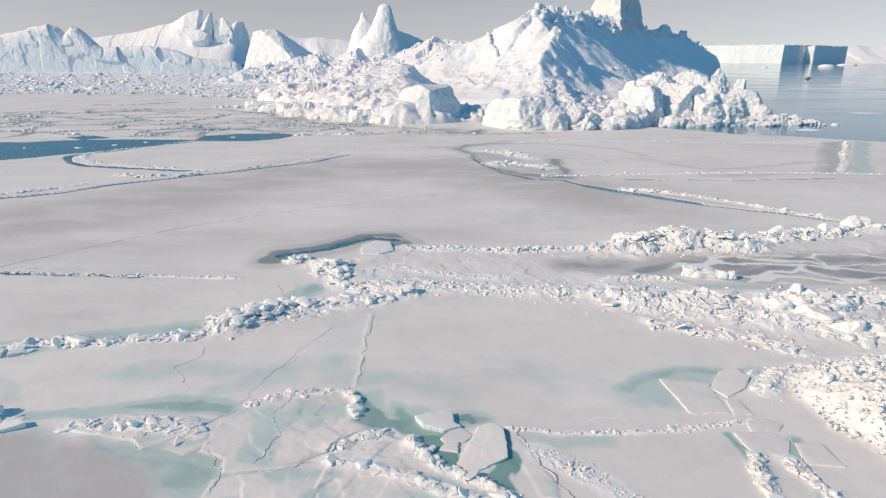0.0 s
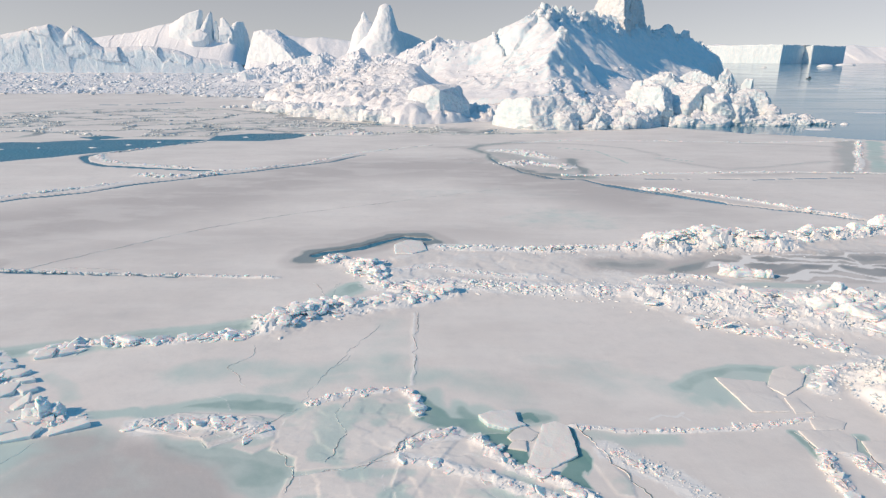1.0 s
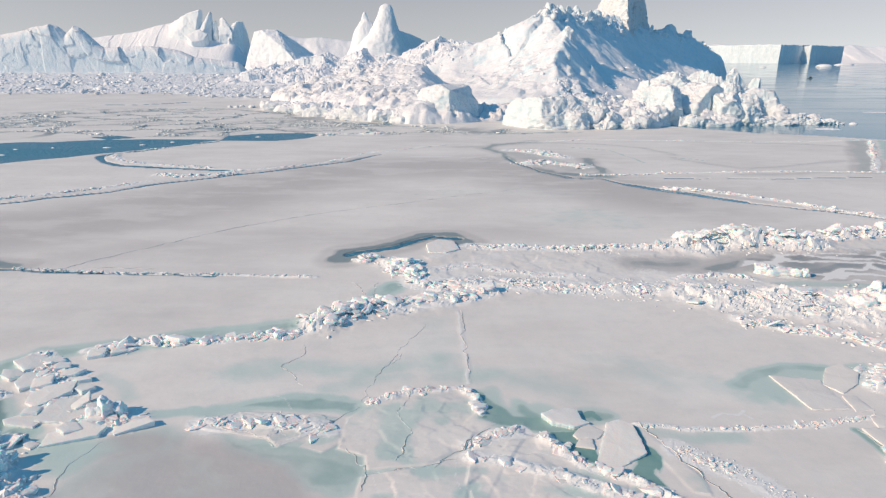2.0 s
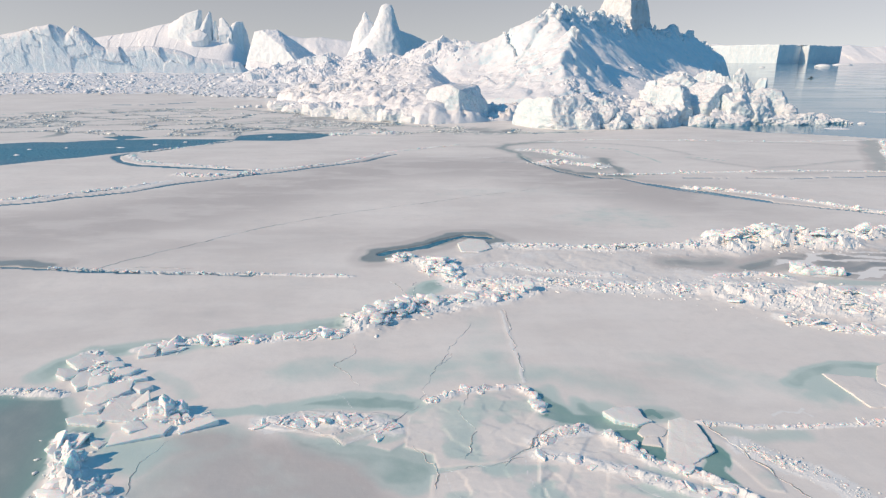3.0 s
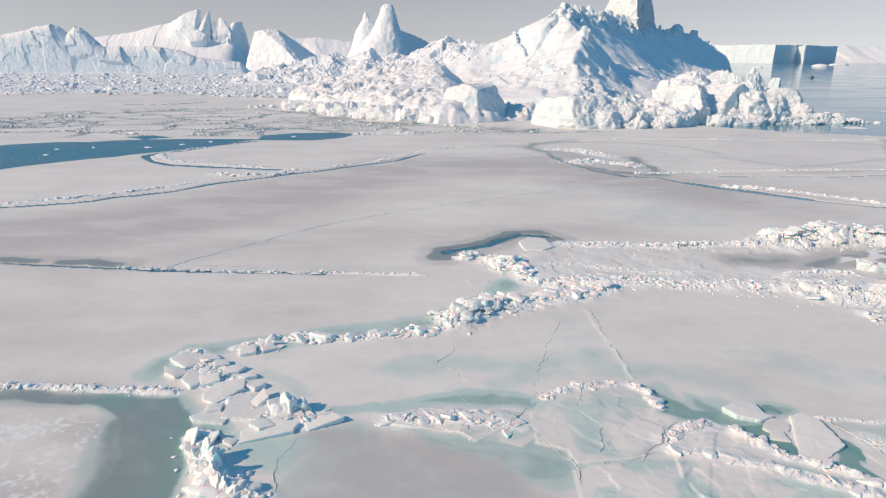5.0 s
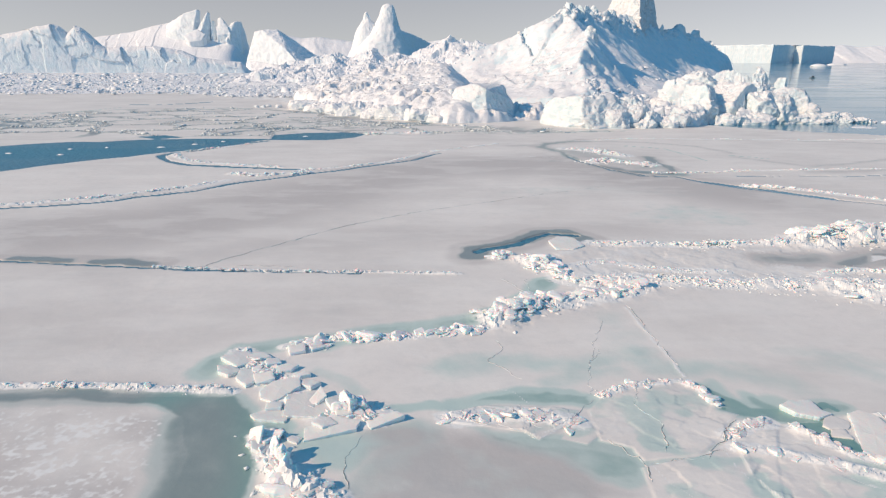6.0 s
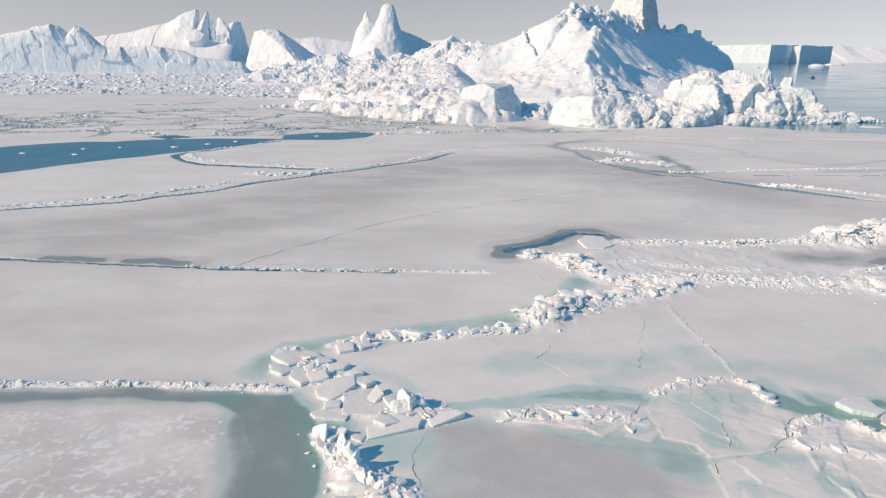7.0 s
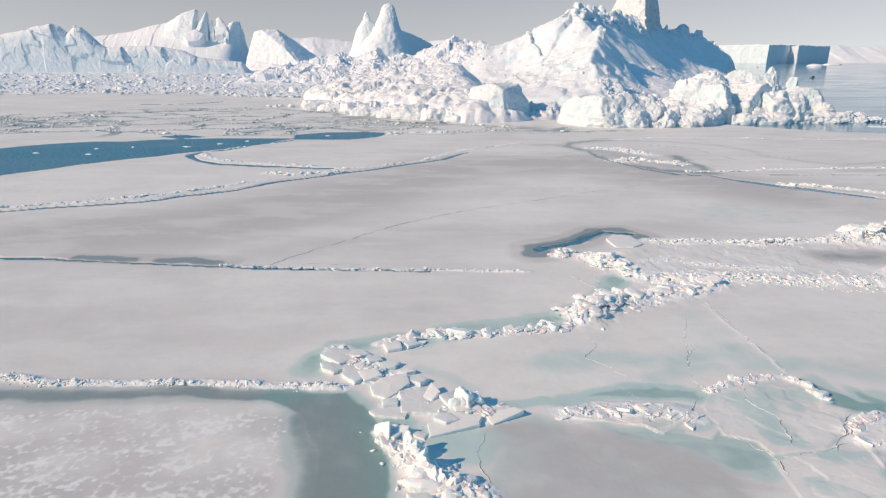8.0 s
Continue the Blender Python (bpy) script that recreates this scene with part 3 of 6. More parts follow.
thin([(-3.9, 175.2), (8.8, 180.4), (19.5, 190.9)], 0.2, 0.7, 0.5)
grey([(-3.9, 175.2), (8.8, 180.4), (19.5, 190.9)], 0.8, 1.6, 0.55)
# grey snow-free sheet
grey([(-83.8, 83.1), (-64.9, 89.6), (-48.4, 109.5), (-28.2, 139.5), (2.0, 146.7), (13.3, 127.3), (31.8, 110.6)], 10.0, 12.0, 0.95)
grey([(-64.3, 69.1), (-50.1, 78.4), (-30.0, 84.2), (1.3, 87.8)], 3.0, 6.0, 0.5)
# fine cracks and pressure lines
crack([(-9.4, 32.6), (-8.8, 30.8), (-8.2, 29.4)], 0.1, 0.03)
crack([(-7.1, 57.2), (-6.8, 51.5), (-6.6, 47.1), (-6.7, 43.2)], 0.4, 0.08)
crack([(38.6, 163.1), (51.3, 157.0), (60.7, 148.7)], 0.8, -0.05)
crack([(27.5, 176.5), (37.2, 170.2), (39.6, 149.6)], 0.6, -0.04)
crack([(-173.0, 311.3), (-180.8, 284.4), (-197.7, 266.3)], 1.2, -0.1)
crack([(-17.7, 158.2), (-3.5, 156.9), (10.1, 150.3)], 0.8, 0.05)

# scratches and healed cracks
crack([(-29.6, 48.4), (-27.4, 46.9), (-26.7, 46.4)], 0.14, 0.04)
crack([(-27.2, 47.7), (-24.7, 46.9)], 0.12, 0.03)
crack([(-17.2, 51.3), (-14.1, 51.2), (-13.6, 51.9)], 0.16, 0.05)
crack([(-21.6, 41.6), (-20.2, 40.6), (-19.3, 39.3)], 0.1, 0.03)
crack([(-18.1, 43.1), (-18.1, 40.5)], 0.1, 0.03)
crack([(-25.2, 45.1), (-24.3, 44.2)], 0.1, 0.03)
crack([(-30.3, 50.6), (-27.7, 47.4)], 0.12, 0.04)
crack([(10.1, 38.4), (11.0, 39.1), (12.1, 38.8), (12.7, 39.5)], 0.3, 0.03)
crack([(11.2, 40.1), (12.1, 39.7), (12.8, 38.4)], 0.25, 0.03)
crack([(-3.4, 31.6), (-1.3, 30.4), (0.6, 29.2)], 0.12, 0.03)
crack([(-5.1, 34.7), (-2.8, 33.0), (-0.7, 31.4)], 0.12, 0.03)
crack([(-3.3, 34.7), (-0.8, 33.3), (0.6, 31.9)], 0.12, 0.03)
crack([(-12.8, 31.9), (-12.1, 30.0), (-11.3, 28.3)], 0.12, 0.03)
crack([(-7.7, 33.9), (-7.8, 31.6), (-7.6, 30.5)], 0.12, 0.03)
# greyer floes
murky([(-30.0, 34.0), (-26.9, 35.4), (-22.5, 33.9), (-16.6, 30.4), (-16.0, 27.7), (-19.0, 25.3), (-31.5, 25.5)], 1.2, 1.3)
murky([(-31.1, 37.0), (-24.5, 36.0), (-17.9, 32.8), (-15.1, 29.3), (-23.9, 26.7)], 1.2, 1.3)
murky([(-86.3, 68.2), (-62.1, 64.2), (-37.7, 60.5), (-26.4, 57.2), (-37.2, 49.6), (-46.6, 48.6), (-71.0, 45.8)], 3.0, 0.3)
# wide stretches of young ice
young([(-30.0, 34.6), (-26.0, 35.4), (-21.5, 33.6), (-16.6, 30.4), (-16.0, 27.7), (-19.0, 24.0), (-32.0, 24.0), (-31.5, 30.0)], 1.4, 0.42)
young([(-67.8, 41.2), (-57.2, 41.0), (-45.8, 40.8), (-40.3, 40.9), (-38.1, 37.4), (-36.3, 35.0), (-36.9, 33.2), (-36.4, 30.5), (-36.4, 27.2), (-40.7, 27.3), (-41.5, 33.3), (-43.4, 37.5), (-45.4, 39.1), (-52.6, 39.7), (-66.7, 39.6)], 0.5, 0.95)
young([(-25.1, 38.9), (-21.9, 40.6), (-17.9, 41.1), (-14.4, 40.5), (-14.8, 38.6), (-17.4, 39.1), (-22.2, 39.3)], 0.6, 0.8)
young([(-23.7, 36.5), (-19.2, 34.7), (-15.5, 34.3), (-13.7, 33.5), (-12.8, 32.1), (-13.8, 30.3), (-16.4, 30.7), (-18.9, 32.9), (-22.7, 34.5)], 0.9, 0.76)
young([(-33.9, 35.0), (-30.6, 35.3), (-29.4, 33.7), (-31.0, 31.4), (-33.0, 32.0)], 0.7, 0.55)
young([(14.2, 41.9), (15.9, 44.7), (19.0, 45.9), (25.6, 46.5), (25.7, 44.8), (23.4, 42.8), (20.1, 42.0), (15.8, 40.3)], 0.6, 0.6)
young([(-6.1, 42.5), (-3.6, 38.6), (0.7, 38.3), (0.3, 36.6), (-1.6, 36.2), (-5.0, 37.1), (-5.7, 38.6)], 0.4, 0.85)
thin([(-10.5, 47.0), (-8.0, 44.6), (-3.5, 44.2), (1.0, 41.6)], 1.0, 2.6, 0.42)
thin([(-25.0, 44.8), (-20.0, 45.4), (-14.0, 45.2), (-9.0, 47.5)], 1.2, 2.6, 0.4)
thin([(-9.5, 40.5), (-8.0, 38.0), (-9.0, 35.0)], 1.0, 2.0, 0.5)
thin([(-3.0, 39.5), (-2.0, 37.6), (2.5, 38.6)], 0.7, 1.0, 0.8)
# plates in the nearest ice
thin([(-20.5, 34.6), (-17.5, 34.0), (-14.6, 33.9), (-14.1, 32.0)], 0.9, 0.7, 0.7)
thin([(-24.5, 38.9), (-22.1, 39.8), (-19.4, 40.4), (-16.0, 40.5), (-14.6, 39.5)], 0.8, 0.9, 0.62)
thin([(-5.1, 41.8), (-5.1, 38.6), (-1.4, 39.3)], 0.7, 0.9, 0.6)
thin([(-6.1, 41.7), (-5.7, 39.7), (-5.7, 38.0), (-3.1, 37.4), (-0.8, 37.0), (0.7, 36.7)], 0.55, 0.5, 0.85)
thin([(-1.3, 35.6), (-0.2, 34.1), (0.6, 32.6)], 0.5, 0.25, 1.0)
thin([(4.2, 36.6), (4.4, 34.8), (3.7, 32.7), (3.0, 32.4)], 0.35, 0.25, 0.95)
thin([(1.2, 38.5), (1.6, 38.8), (1.8, 38.1)], 0.25, 0.15, 1.0)
thin([(19.1, 36.8), (19.4, 34.9), (19.5, 33.6)], 0.25, 0.2, 0.8)
thin([(23.1, 36.5), (21.8, 34.0), (22.2, 32.1), (21.9, 30.5)], 0.45, 0.4, 0.75)
thin([(-30.3, 38.0), (-28.4, 38.7), (-26.1, 38.8), (-23.2, 37.9)], 0.5, 0.6, 0.6)
thin([(-20.8, 34.5), (-17.7, 34.1), (-15.3, 34.1), (-13.8, 32.9), (-14.6, 31.3)], 1.0, 0.9, 0.66)
thin([(-12.3, 32.6), (-10.1, 34.6), (-8.3, 36.5), (-6.9, 37.2)], 0.9, 1.4, 0.42)
thin([(3.6, 47.2), (7.7, 46.3), (12.7, 42.7), (14.5, 40.3)], 0.9, 2.0, 0.3)
floe([(-15.2, 38.2), (-13.6, 40.4), (-11.2, 42.1), (-7.7, 42.6), (-6.1, 42.0), (-6.1, 40.3), (-6.2, 38.2), (-5.1, 37.5), (-6.4, 36.4), (-7.5, 34.6), (-9.6, 33.0), (-13.2, 32.5), (-13.6, 33.8), (-15.4, 34.6)], 0.12, 0.5)
floe([(-17.8, 34.8), (-15.9, 37.4), (-15.2, 35.3), (-16.3, 34.2)], 0.14, 0.1)
floe([(-24.9, 38.1), (-22.6, 39.0), (-20.3, 38.8), (-17.6, 38.6), (-15.9, 38.2), (-16.6, 36.6), (-19.2, 34.7), (-20.0, 35.7), (-22.4, 36.4), (-24.9, 36.9)], 0.12, 0.9)
floe([(-13.5, 31.9), (-9.7, 32.8), (-7.1, 34.3), (-3.4, 35.7), (-6.9, 28.2), (-11.8, 26.6), (-13.8, 28.4)], 0.12, 0.4)
floe([(-6.8, 34.1), (-6.6, 35.0), (-5.3, 36.2), (-3.8, 36.5), (-2.5, 36.1), (-1.4, 36.0), (-1.8, 35.1), (-0.6, 34.2), (0.2, 32.2), (1.3, 32.0), (3.0, 31.8), (3.6, 30.2), (3.6, 28.0), (-6.6, 27.9), (-7.3, 31.1)], 0.16, 0.55)
floe([(3.7, 37.6), (4.7, 37.6), (6.8, 31.4), (6.7, 30.3), (5.6, 30.6), (4.8, 33.7), (4.3, 35.4)], 0.12, 0.3)
young([(-1.6, 36.2), (-0.3, 36.2), (0.9, 34.9), (1.0, 33.4), (1.2, 32.2), (0.4, 32.4), (-0.4, 33.4), (-1.2, 34.6)], 0.16, 1.0)
young([(3.4, 37.7), (4.2, 37.4), (4.9, 34.4), (4.3, 32.8), (3.2, 32.2), (2.4, 32.6), (4.0, 34.2), (4.0, 36.6)], 0.16, 0.95)
# green pools between the broken plates
young([(-1.8, 36.5), (-0.1, 36.6), (0.7, 35.6), (1.1, 32.3), (0.4, 32.5), (-0.2, 33.8), (-0.9, 35.0)], 0.15, 1.1)
young([(1.3, 32.1), (2.5, 32.7), (3.6, 33.6), (4.3, 31.1), (3.3, 31.5), (2.2, 31.9)], 0.15, 1.1)
young([(3.9, 37.4), (4.4, 37.2), (4.7, 35.4), (5.0, 33.9), (4.3, 32.4), (3.9, 34.2)], 0.15, 1.1)
young([(-6.5, 41.7), (-6.0, 42.2), (-5.5, 39.9), (-5.5, 37.8), (-6.3, 38.5), (-6.1, 39.9)], 0.15, 1.1)
thin([(-5.5, 38.3), (-3.6, 37.9), (-1.6, 37.8), (-0.5, 36.9)], 0.5, 1.2, 0.72)
# open sea beyond the edge of the fast ice
SEA = [(99.9, 213.0), (113.1, 208.5), (125.6, 199.5), (138.8, 193.0), (260, 160), (900, 60), (900, 1200), (-20, 1200), (-20, 300), (60, 250)]
raise_to(CUT, (slice(None), slice(None)), step(inside_distance(WX, WY, SEA), -0.7, 0.7))

# belt of broken floes in front of the far bergs
BELT = [(-280, 235), (-215, 262), (-165, 300), (-120, 310), (-85, 300), (-20, 236), (18, 222), (40, 214), (10, 206), (-45, 200), (-90, 196), (-130, 192), (-190, 200)]
belt = step(inside_distance(WX, WY, BELT), -6, 8)
gap = cells(0.8 * WX + 6 * fractal(GX / 14, GY / 14, 0, 3, 51), WY + 5 * fractal(GX / 14, GY / 14, 0, 3, 53), 19.0, 7)
gap2 = cells(WX + 3 * fractal(GX / 7, GY / 7, 0, 3, 52), WY, 7.0, 9)
patchy = step(fractal(GX / 34, GY / 34, 0, 3, 57), 0.0, 0.4)
whole = (slice(None), slice(None))
crushed = np.maximum(1 - step(gap, 1.6, 3.4), patchy * (1 - step(gap2, 1.0, 2.4)))
raise_to(GREY, whole, belt * crushed)
raise_to(THIN, whole, belt * crushed * (0.8 + 0.3 * value_noise(GX / 9, GY / 9, 0, 56)))
raise_to(CUT, whole, belt * (1 - step(gap, 0.2, 0.9)) * step(value_noise(GX / 22, GY / 22, 0, 58), 0.3, 0.6))
raise_to(SNOW_ON, whole, belt * crushed * 0.6 * step(value_noise(GX / 1.8, GY / 1.8, 0, 59), 0.1, 0.6))
# brash, packed white, below the ice wall
BRASH = [(-900, 395), (-300, 405), (-190, 420), (-120, 360), (-85, 305), (-60, 420), (-100, 1400), (-1200, 1400)]
brash = step(inside_distance(WX, WY, BRASH), -6, 10)
raise_to(SNOW_ON, (slice(None), slice(None)), brash * (0.6 + 0.4 * value_noise(GX / 5, GY / 5, 0, 61)))
GZ += brash * 0.8 * np.clip(ridged(GX / 9, GY / 9, 0, 3, 62), 0, 1)

# pressure ridges: line, width, height, size of block, blocks, bits, share of plates, label
RIDGES = []
RIDGES.append(([(-38.3, 48.6), (-35.2, 49.4), (-33.3, 50.6), (-30.6, 50.2), (-28.0, 50.6), (-23.3, 51.5), (-20.5, 52.2), (-19.7, 53.6)], 0.65, 0.25, 1.5, 72, 90, 0.35, "single row of white ice blocks along a refrozen crack"))
RIDGES.append(([(-19.9, 54.2), (-18.1, 56.0), (-15.9, 58.0), (-12.7, 58.9), (-9.5, 60.4), (-7.2, 60.6), (-4.3, 62.6)], 1.8, 1.0, 1.5, 222, 260, 0.2, "heaped pressure ridge of white and pale blue ice blocks"))
RIDGES.append(([(-18.4, 73.0), (-16.6, 74.4)], 0.8, 0.7, 1.2, 24, 40, 0.1, "small heap of white ice blocks beside a dark pool"))
RIDGES.append(([(-14.5, 72.1), (-11.8, 68.4), (-11.6, 65.4), (-8.7, 63.7), (-5.0, 63.6)], 1.6, 0.8, 1.35, 150, 260, 0.3, "crooked ridge of snow-covered ice blocks"))
RIDGES.append(([(-41.8, 47.2), (-40.3, 45.4), (-38.6, 43.4), (-36.6, 41.2)], 1.3, 0.22, 1.05, 90, 120, 0.85, "tumbled ice plates piled at a floe's corner"))
RIDGES.append(([(-36.6, 40.4), (-34.6, 38.9), (-32.4, 37.6), (-29.6, 37.5)], 1.1, 0.25, 0.95, 70, 120, 0.8, "broken ice plates and blocks at a floe's edge"))
RIDGES.append(([(-37.0, 35.2), (-36.0, 33.4), (-35.0, 31.6), (-34.2, 30.0), (-32.8, 28.6)], 0.9, 0.42, 1.45, 44, 100, 0.6, "steep heap of white ice blocks beside young ice"))
RIDGES.append(([(-34.6, 30.8), (-32.8, 30.0), (-31.2, 29.2)], 0.7, 0.5, 1.3, 20, 40, 0.3, "low spur of white ice blocks"))
RIDGES.append(([(-75, 44.2), (-66.7, 43.2), (-62.2, 42.0), (-59.9, 42.2), (-53.6, 42.1), (-45.1, 41.6), (-40.6, 41.3)], 0.42, 0.3, 0.5, 110, 900, 0.3, "long low ridge of crushed white ice"))
RIDGES.append(([(-4.7, 79.3), (1.2, 79.4), (8.5, 78.2), (16.0, 79.4), (20.5, 79.5), (24.5, 80.4)], 1.2, 0.6, 1.1, 90, 1000, 0.4, "low line of snowy ice rubble"))
RIDGES.append(([(24.5, 79.5), (28.9, 81.6), (33.2, 82.4), (36.4, 81.4), (39.8, 80.8)], 3.0, 2.3, 1.2, 130, 1200, 0.35, "broad snow-covered mound of heaped ice"))
RIDGES.append(([(41.2, 83.5), (49.3, 85.4), (54, 87), (60.1, 89.4), (68.6, 90.4), (85, 93)], 2.0, 1.2, 1.4, 80, 1000, 0.35, "snowy ridge of ice rubble and loose boulders"))
RIDGES.append(([(-8.9, 65.6), (-3.3, 65.4), (2.8, 64.4), (7.1, 64.0), (13.0, 63.4), (19.3, 64.0), (26, 62.5)], 1.7, 0.42, 0.95, 150, 3800, 0.5, "wide belt of small crushed ice"))
RIDGES.append(([(18.4, 61.2), (23.7, 59.4), (28.4, 57.6), (32.9, 56.0), (38, 54.0), (46, 52)], 2.8, 0.7, 1.25, 130, 2600, 0.6, "chaotic belt of snowy ice rubble"))
RIDGES.append(([(28.0, 61.8), (34.4, 60.6), (38.0, 60.2), (46.9, 61.4), (60, 63)], 2.2, 1.1, 1.6, 95, 1300, 0.45, "heap of large white blocks in an ice field"))
RIDGES.append(([(19.7, 55.6), (23.8, 52.8), (27.7, 51.9), (30.8, 48.8)], 0.9, 0.2, 1.5, 44, 240, 0.85, "fringe of broken ice plates"))
RIDGES.append(([(17.4, 66.6), (23.2, 68.4), (26.3, 66.8)], 0.8, 0.3, 0.8, 34, 260, 0.3, "small ridge of crushed ice"))
RIDGES.append(([(-9.5, 70.0), (-5.7, 71.6), (1.0, 68.6), (7.4, 67.6)], 0.9, 0.2, 0.6, 50, 900, 0.3, "scattered ice rubble on a rough floe"))
RIDGES.append(([(24.3, 42.8), (25.4, 44.0), (28.3, 45.8), (32.1, 47.0), (38, 48.4)], 1.0, 0.45, 0.8, 70, 500, 0.3, "fringe of loose white rubble at a snow heap"))
RIDGES.append(([(-24.9, 37.4), (-22.4, 37.6), (-20.6, 37.8), (-18.5, 37.4), (-16.4, 36.7)], 0.8, 0.12, 1.5, 32, 70, 0.92, "small ridge of crushed ice and shards"))
RIDGES.append(([(-13.9, 40.2), (-11.8, 41.4), (-9.4, 42.0), (-7.3, 42.4), (-6.3, 41.3), (-6.0, 38.8)], 0.35, 0.22, 0.75, 60, 200, 0.5, "rim of crushed white ice round a plate"))
RIDGES.append(([(-6.9, 35.0), (-5.3, 36.0), (-3.5, 36.6)], 0.6, 0.35, 0.8, 26, 110, 0.6, "snowy heap of small ice blocks"))
RIDGES.append(([(-6.9, 33.7), (-4.2, 33.0), (-1.7, 31.9), (0.6, 30.7), (3, 29.4)], 0.5, 0.32, 0.9, 16, 70, 0.85, "snow-covered ridge of ice shards"))
RIDGES.append(([(-2.3, 35.9), (-1.2, 34.6), (-0.3, 33.2), (2.0, 31.9), (3.4, 30.8), (4.4, 29.8)], 0.45, 0.4, 0.85, 34, 110, 0.7, "jagged white rim above a green pool"))
RIDGES.append(([(4.5, 37.5), (8.2, 36.9), (12.0, 37.0), (15.1, 37.3), (18.0, 37.8), (21.4, 38.5)], 0.28, 0.14, 0.42, 40, 300, 0.4, "thin line of crushed ice"))
RIDGES.append(([(6.4, 34.6), (7.8, 33.1), (9.6, 32.0), (10.6, 30.0), (11, 28.5)], 0.9, 0.12, 0.38, 30, 620, 0.3, "scatter of small ice rubble"))
RIDGES.append(([(19.7, 34.6), (19.2, 32.3), (19.0, 30.3), (18.8, 28.5)], 0.4, 0.3, 0.85, 26, 90, 0.7, "upturned white edge of a floe"))
RIDGES.append(([(21.5, 34.2), (22.0, 32.4), (22.5, 30.6)], 0.6, 0.3, 0.85, 26, 90, 0.6, "small heap of ice blocks in a wet crack"))
RIDGES.append(([(-58.5, 69.9), (-52, 69.2), (-47.7, 68.6), (-41.9, 68.3), (-34.5, 68.0), (-28.5, 67.6), (-23.0, 67.2)], 0.32, 0.26, 0.5, 70, 900, 0.5, "thin white line of crushed ice along a crack"))
RIDGES.append(([(-150, 80.5), (-125, 90.5), (-100, 100.0), (-85, 107.0), (-79.4, 110.4), (-72.3, 116.6), (-66.6, 123.8)], 0.85, 0.35, 0.75, 130, 900, 0.3, "raised rim of white rubble along a floe"))
RIDGES.append(([(-67.5, 131.0), (-61.1, 129.2), (-51.9, 132.8)], 1.2, 0.5, 1.0, 36, 320, 0.3, "patch of white rubble between two floes"))
RIDGES.append(([(-90.0, 158.4), (-83.0, 148.0), (-72.7, 143.8), (-59.5, 139.8)], 0.95, 0.35, 0.8, 70, 520, 0.3, "curved rim of white rubble along a floe"))
RIDGES.append(([(-47.5, 201), (-38, 204), (-27, 206)], 1.3, 0.9, 1.8, 26, 200, 0.2, "row of white ice blocks beside an open lead"))
RIDGES.append(([(-90.0, 162.6), (-83.0, 171.6), (-76.8, 178.6)], 0.5, 0.25, 0.75, 30, 240, 0.3, "rim of small white blocks along a lead"))
RIDGES.append(([(-54.1, 135.4), (-43.6, 141.0), (-35.1, 148.6), (-27.0, 163.9), (-7.2, 179.8)], 0.55, 0.28, 0.75, 90, 700, 0.3, "long line of white rubble on the ice"))
RIDGES.append(([(34.9, 118.6), (40.5, 116.4), (47.2, 112.2), (52.3, 105.8), (56.3, 100.8), (60.8, 97.9)], 1.2, 0.4, 0.9, 110, 800, 0.4, "line of broken white ice beside a lead"))
RIDGES.append(([(21.0, 132.7), (33.0, 133.2), (39.6, 135.3), (57.4, 137.2), (70.3, 138.3), (95, 136.8)], 0.6, 0.3, 0.8, 90, 800, 0.3, "long straight line of white rubble"))
RIDGES.append(([(9.8, 170.0), (14, 168), (17.0, 165.3), (21.9, 157.8)], 2.2, 0.4, 1.7, 70, 420, 0.8, "loose field of white ice rubble"))
RIDGES.append(([(11.2, 147.0), (15, 150), (19.2, 147.3), (23.9, 143.5)], 2.0, 0.4, 1.7, 70, 380, 0.8, "loose patch of white ice rubble"))
RIDGES.append(([(17.4, 187.0), (36.8, 192.6), (62.0, 191.4), (86.2, 188.6), (119.5, 193.6)], 0.6, 0.3, 0.8, 80, 560, 0.2, "long low line of snow and rubble"))
RIDGES.append(([(123.3, 195.0), (104.6, 165.5), (88.2, 139.5)], 0.8, 0.4, 0.8, 70, 520, 0.2, "straight white ridge between two strips of young ice"))
for points, width, height, *_ in RIDGES:
    hump(points, width, height)
# tall heap of fresh snow-white rubble
HEAP = [(27.2, 45.5), (32, 47.0), (40, 48.5), (48, 44), (44, 35), (34, 29), (29.5, 29.5), (28.2, 33), (26.8, 37.5), (26.0, 41.5)]
heap = step(inside_distance(WX, WY, HEAP), -0.3, 4.5)
GZ += 2.3 * heap * (0.75 + 0.3 * fractal(GX / 2.2, GY / 2.2, 0, 4, 71)) + step(heap, 0.05, 0.3) * (0.3 * shards(TX, TY, 1.3, 79) + 0.2 * shards(WX, WY, 0.6, 82))
raise_to(SNOW_ON, (slice(None), slice(None)), step(heap, 0.0, 0.06))
# dark young ice broken into plates beyond the rubble
PANS = [(26, 70.0), (30, 76.5), (44, 77.5), (70, 80), (90, 82), (90, 72), (56, 66.5), (36, 66), (30, 67)]
pans = step(inside_distance(WX, WY, PANS), -0.4, 0.8)
pan_gap = cells(0.38 * WX + 1.6 * fractal(GX / 5, GY / 5, 0, 4, 76), WY + 1.6 * fractal(GX / 5, GY / 5, 0, 4, 86), 3.3, 17) - 0.35 * value_noise(GX / 3, GY / 3, 0, 87)
raise_to(THIN, (slice(None), slice(None)), pans * step(pan_gap, 0.42, 0.75) * step(fractal(GX / 6, GY / 4, 0, 3, 88), -0.35, 0.0) * (0.75 + 0.25 * value_noise(GX / 5, GY / 5, 0, 77)))
THIN *= 1 - pans * (1 - step(pan_gap, 0.42, 0.75))
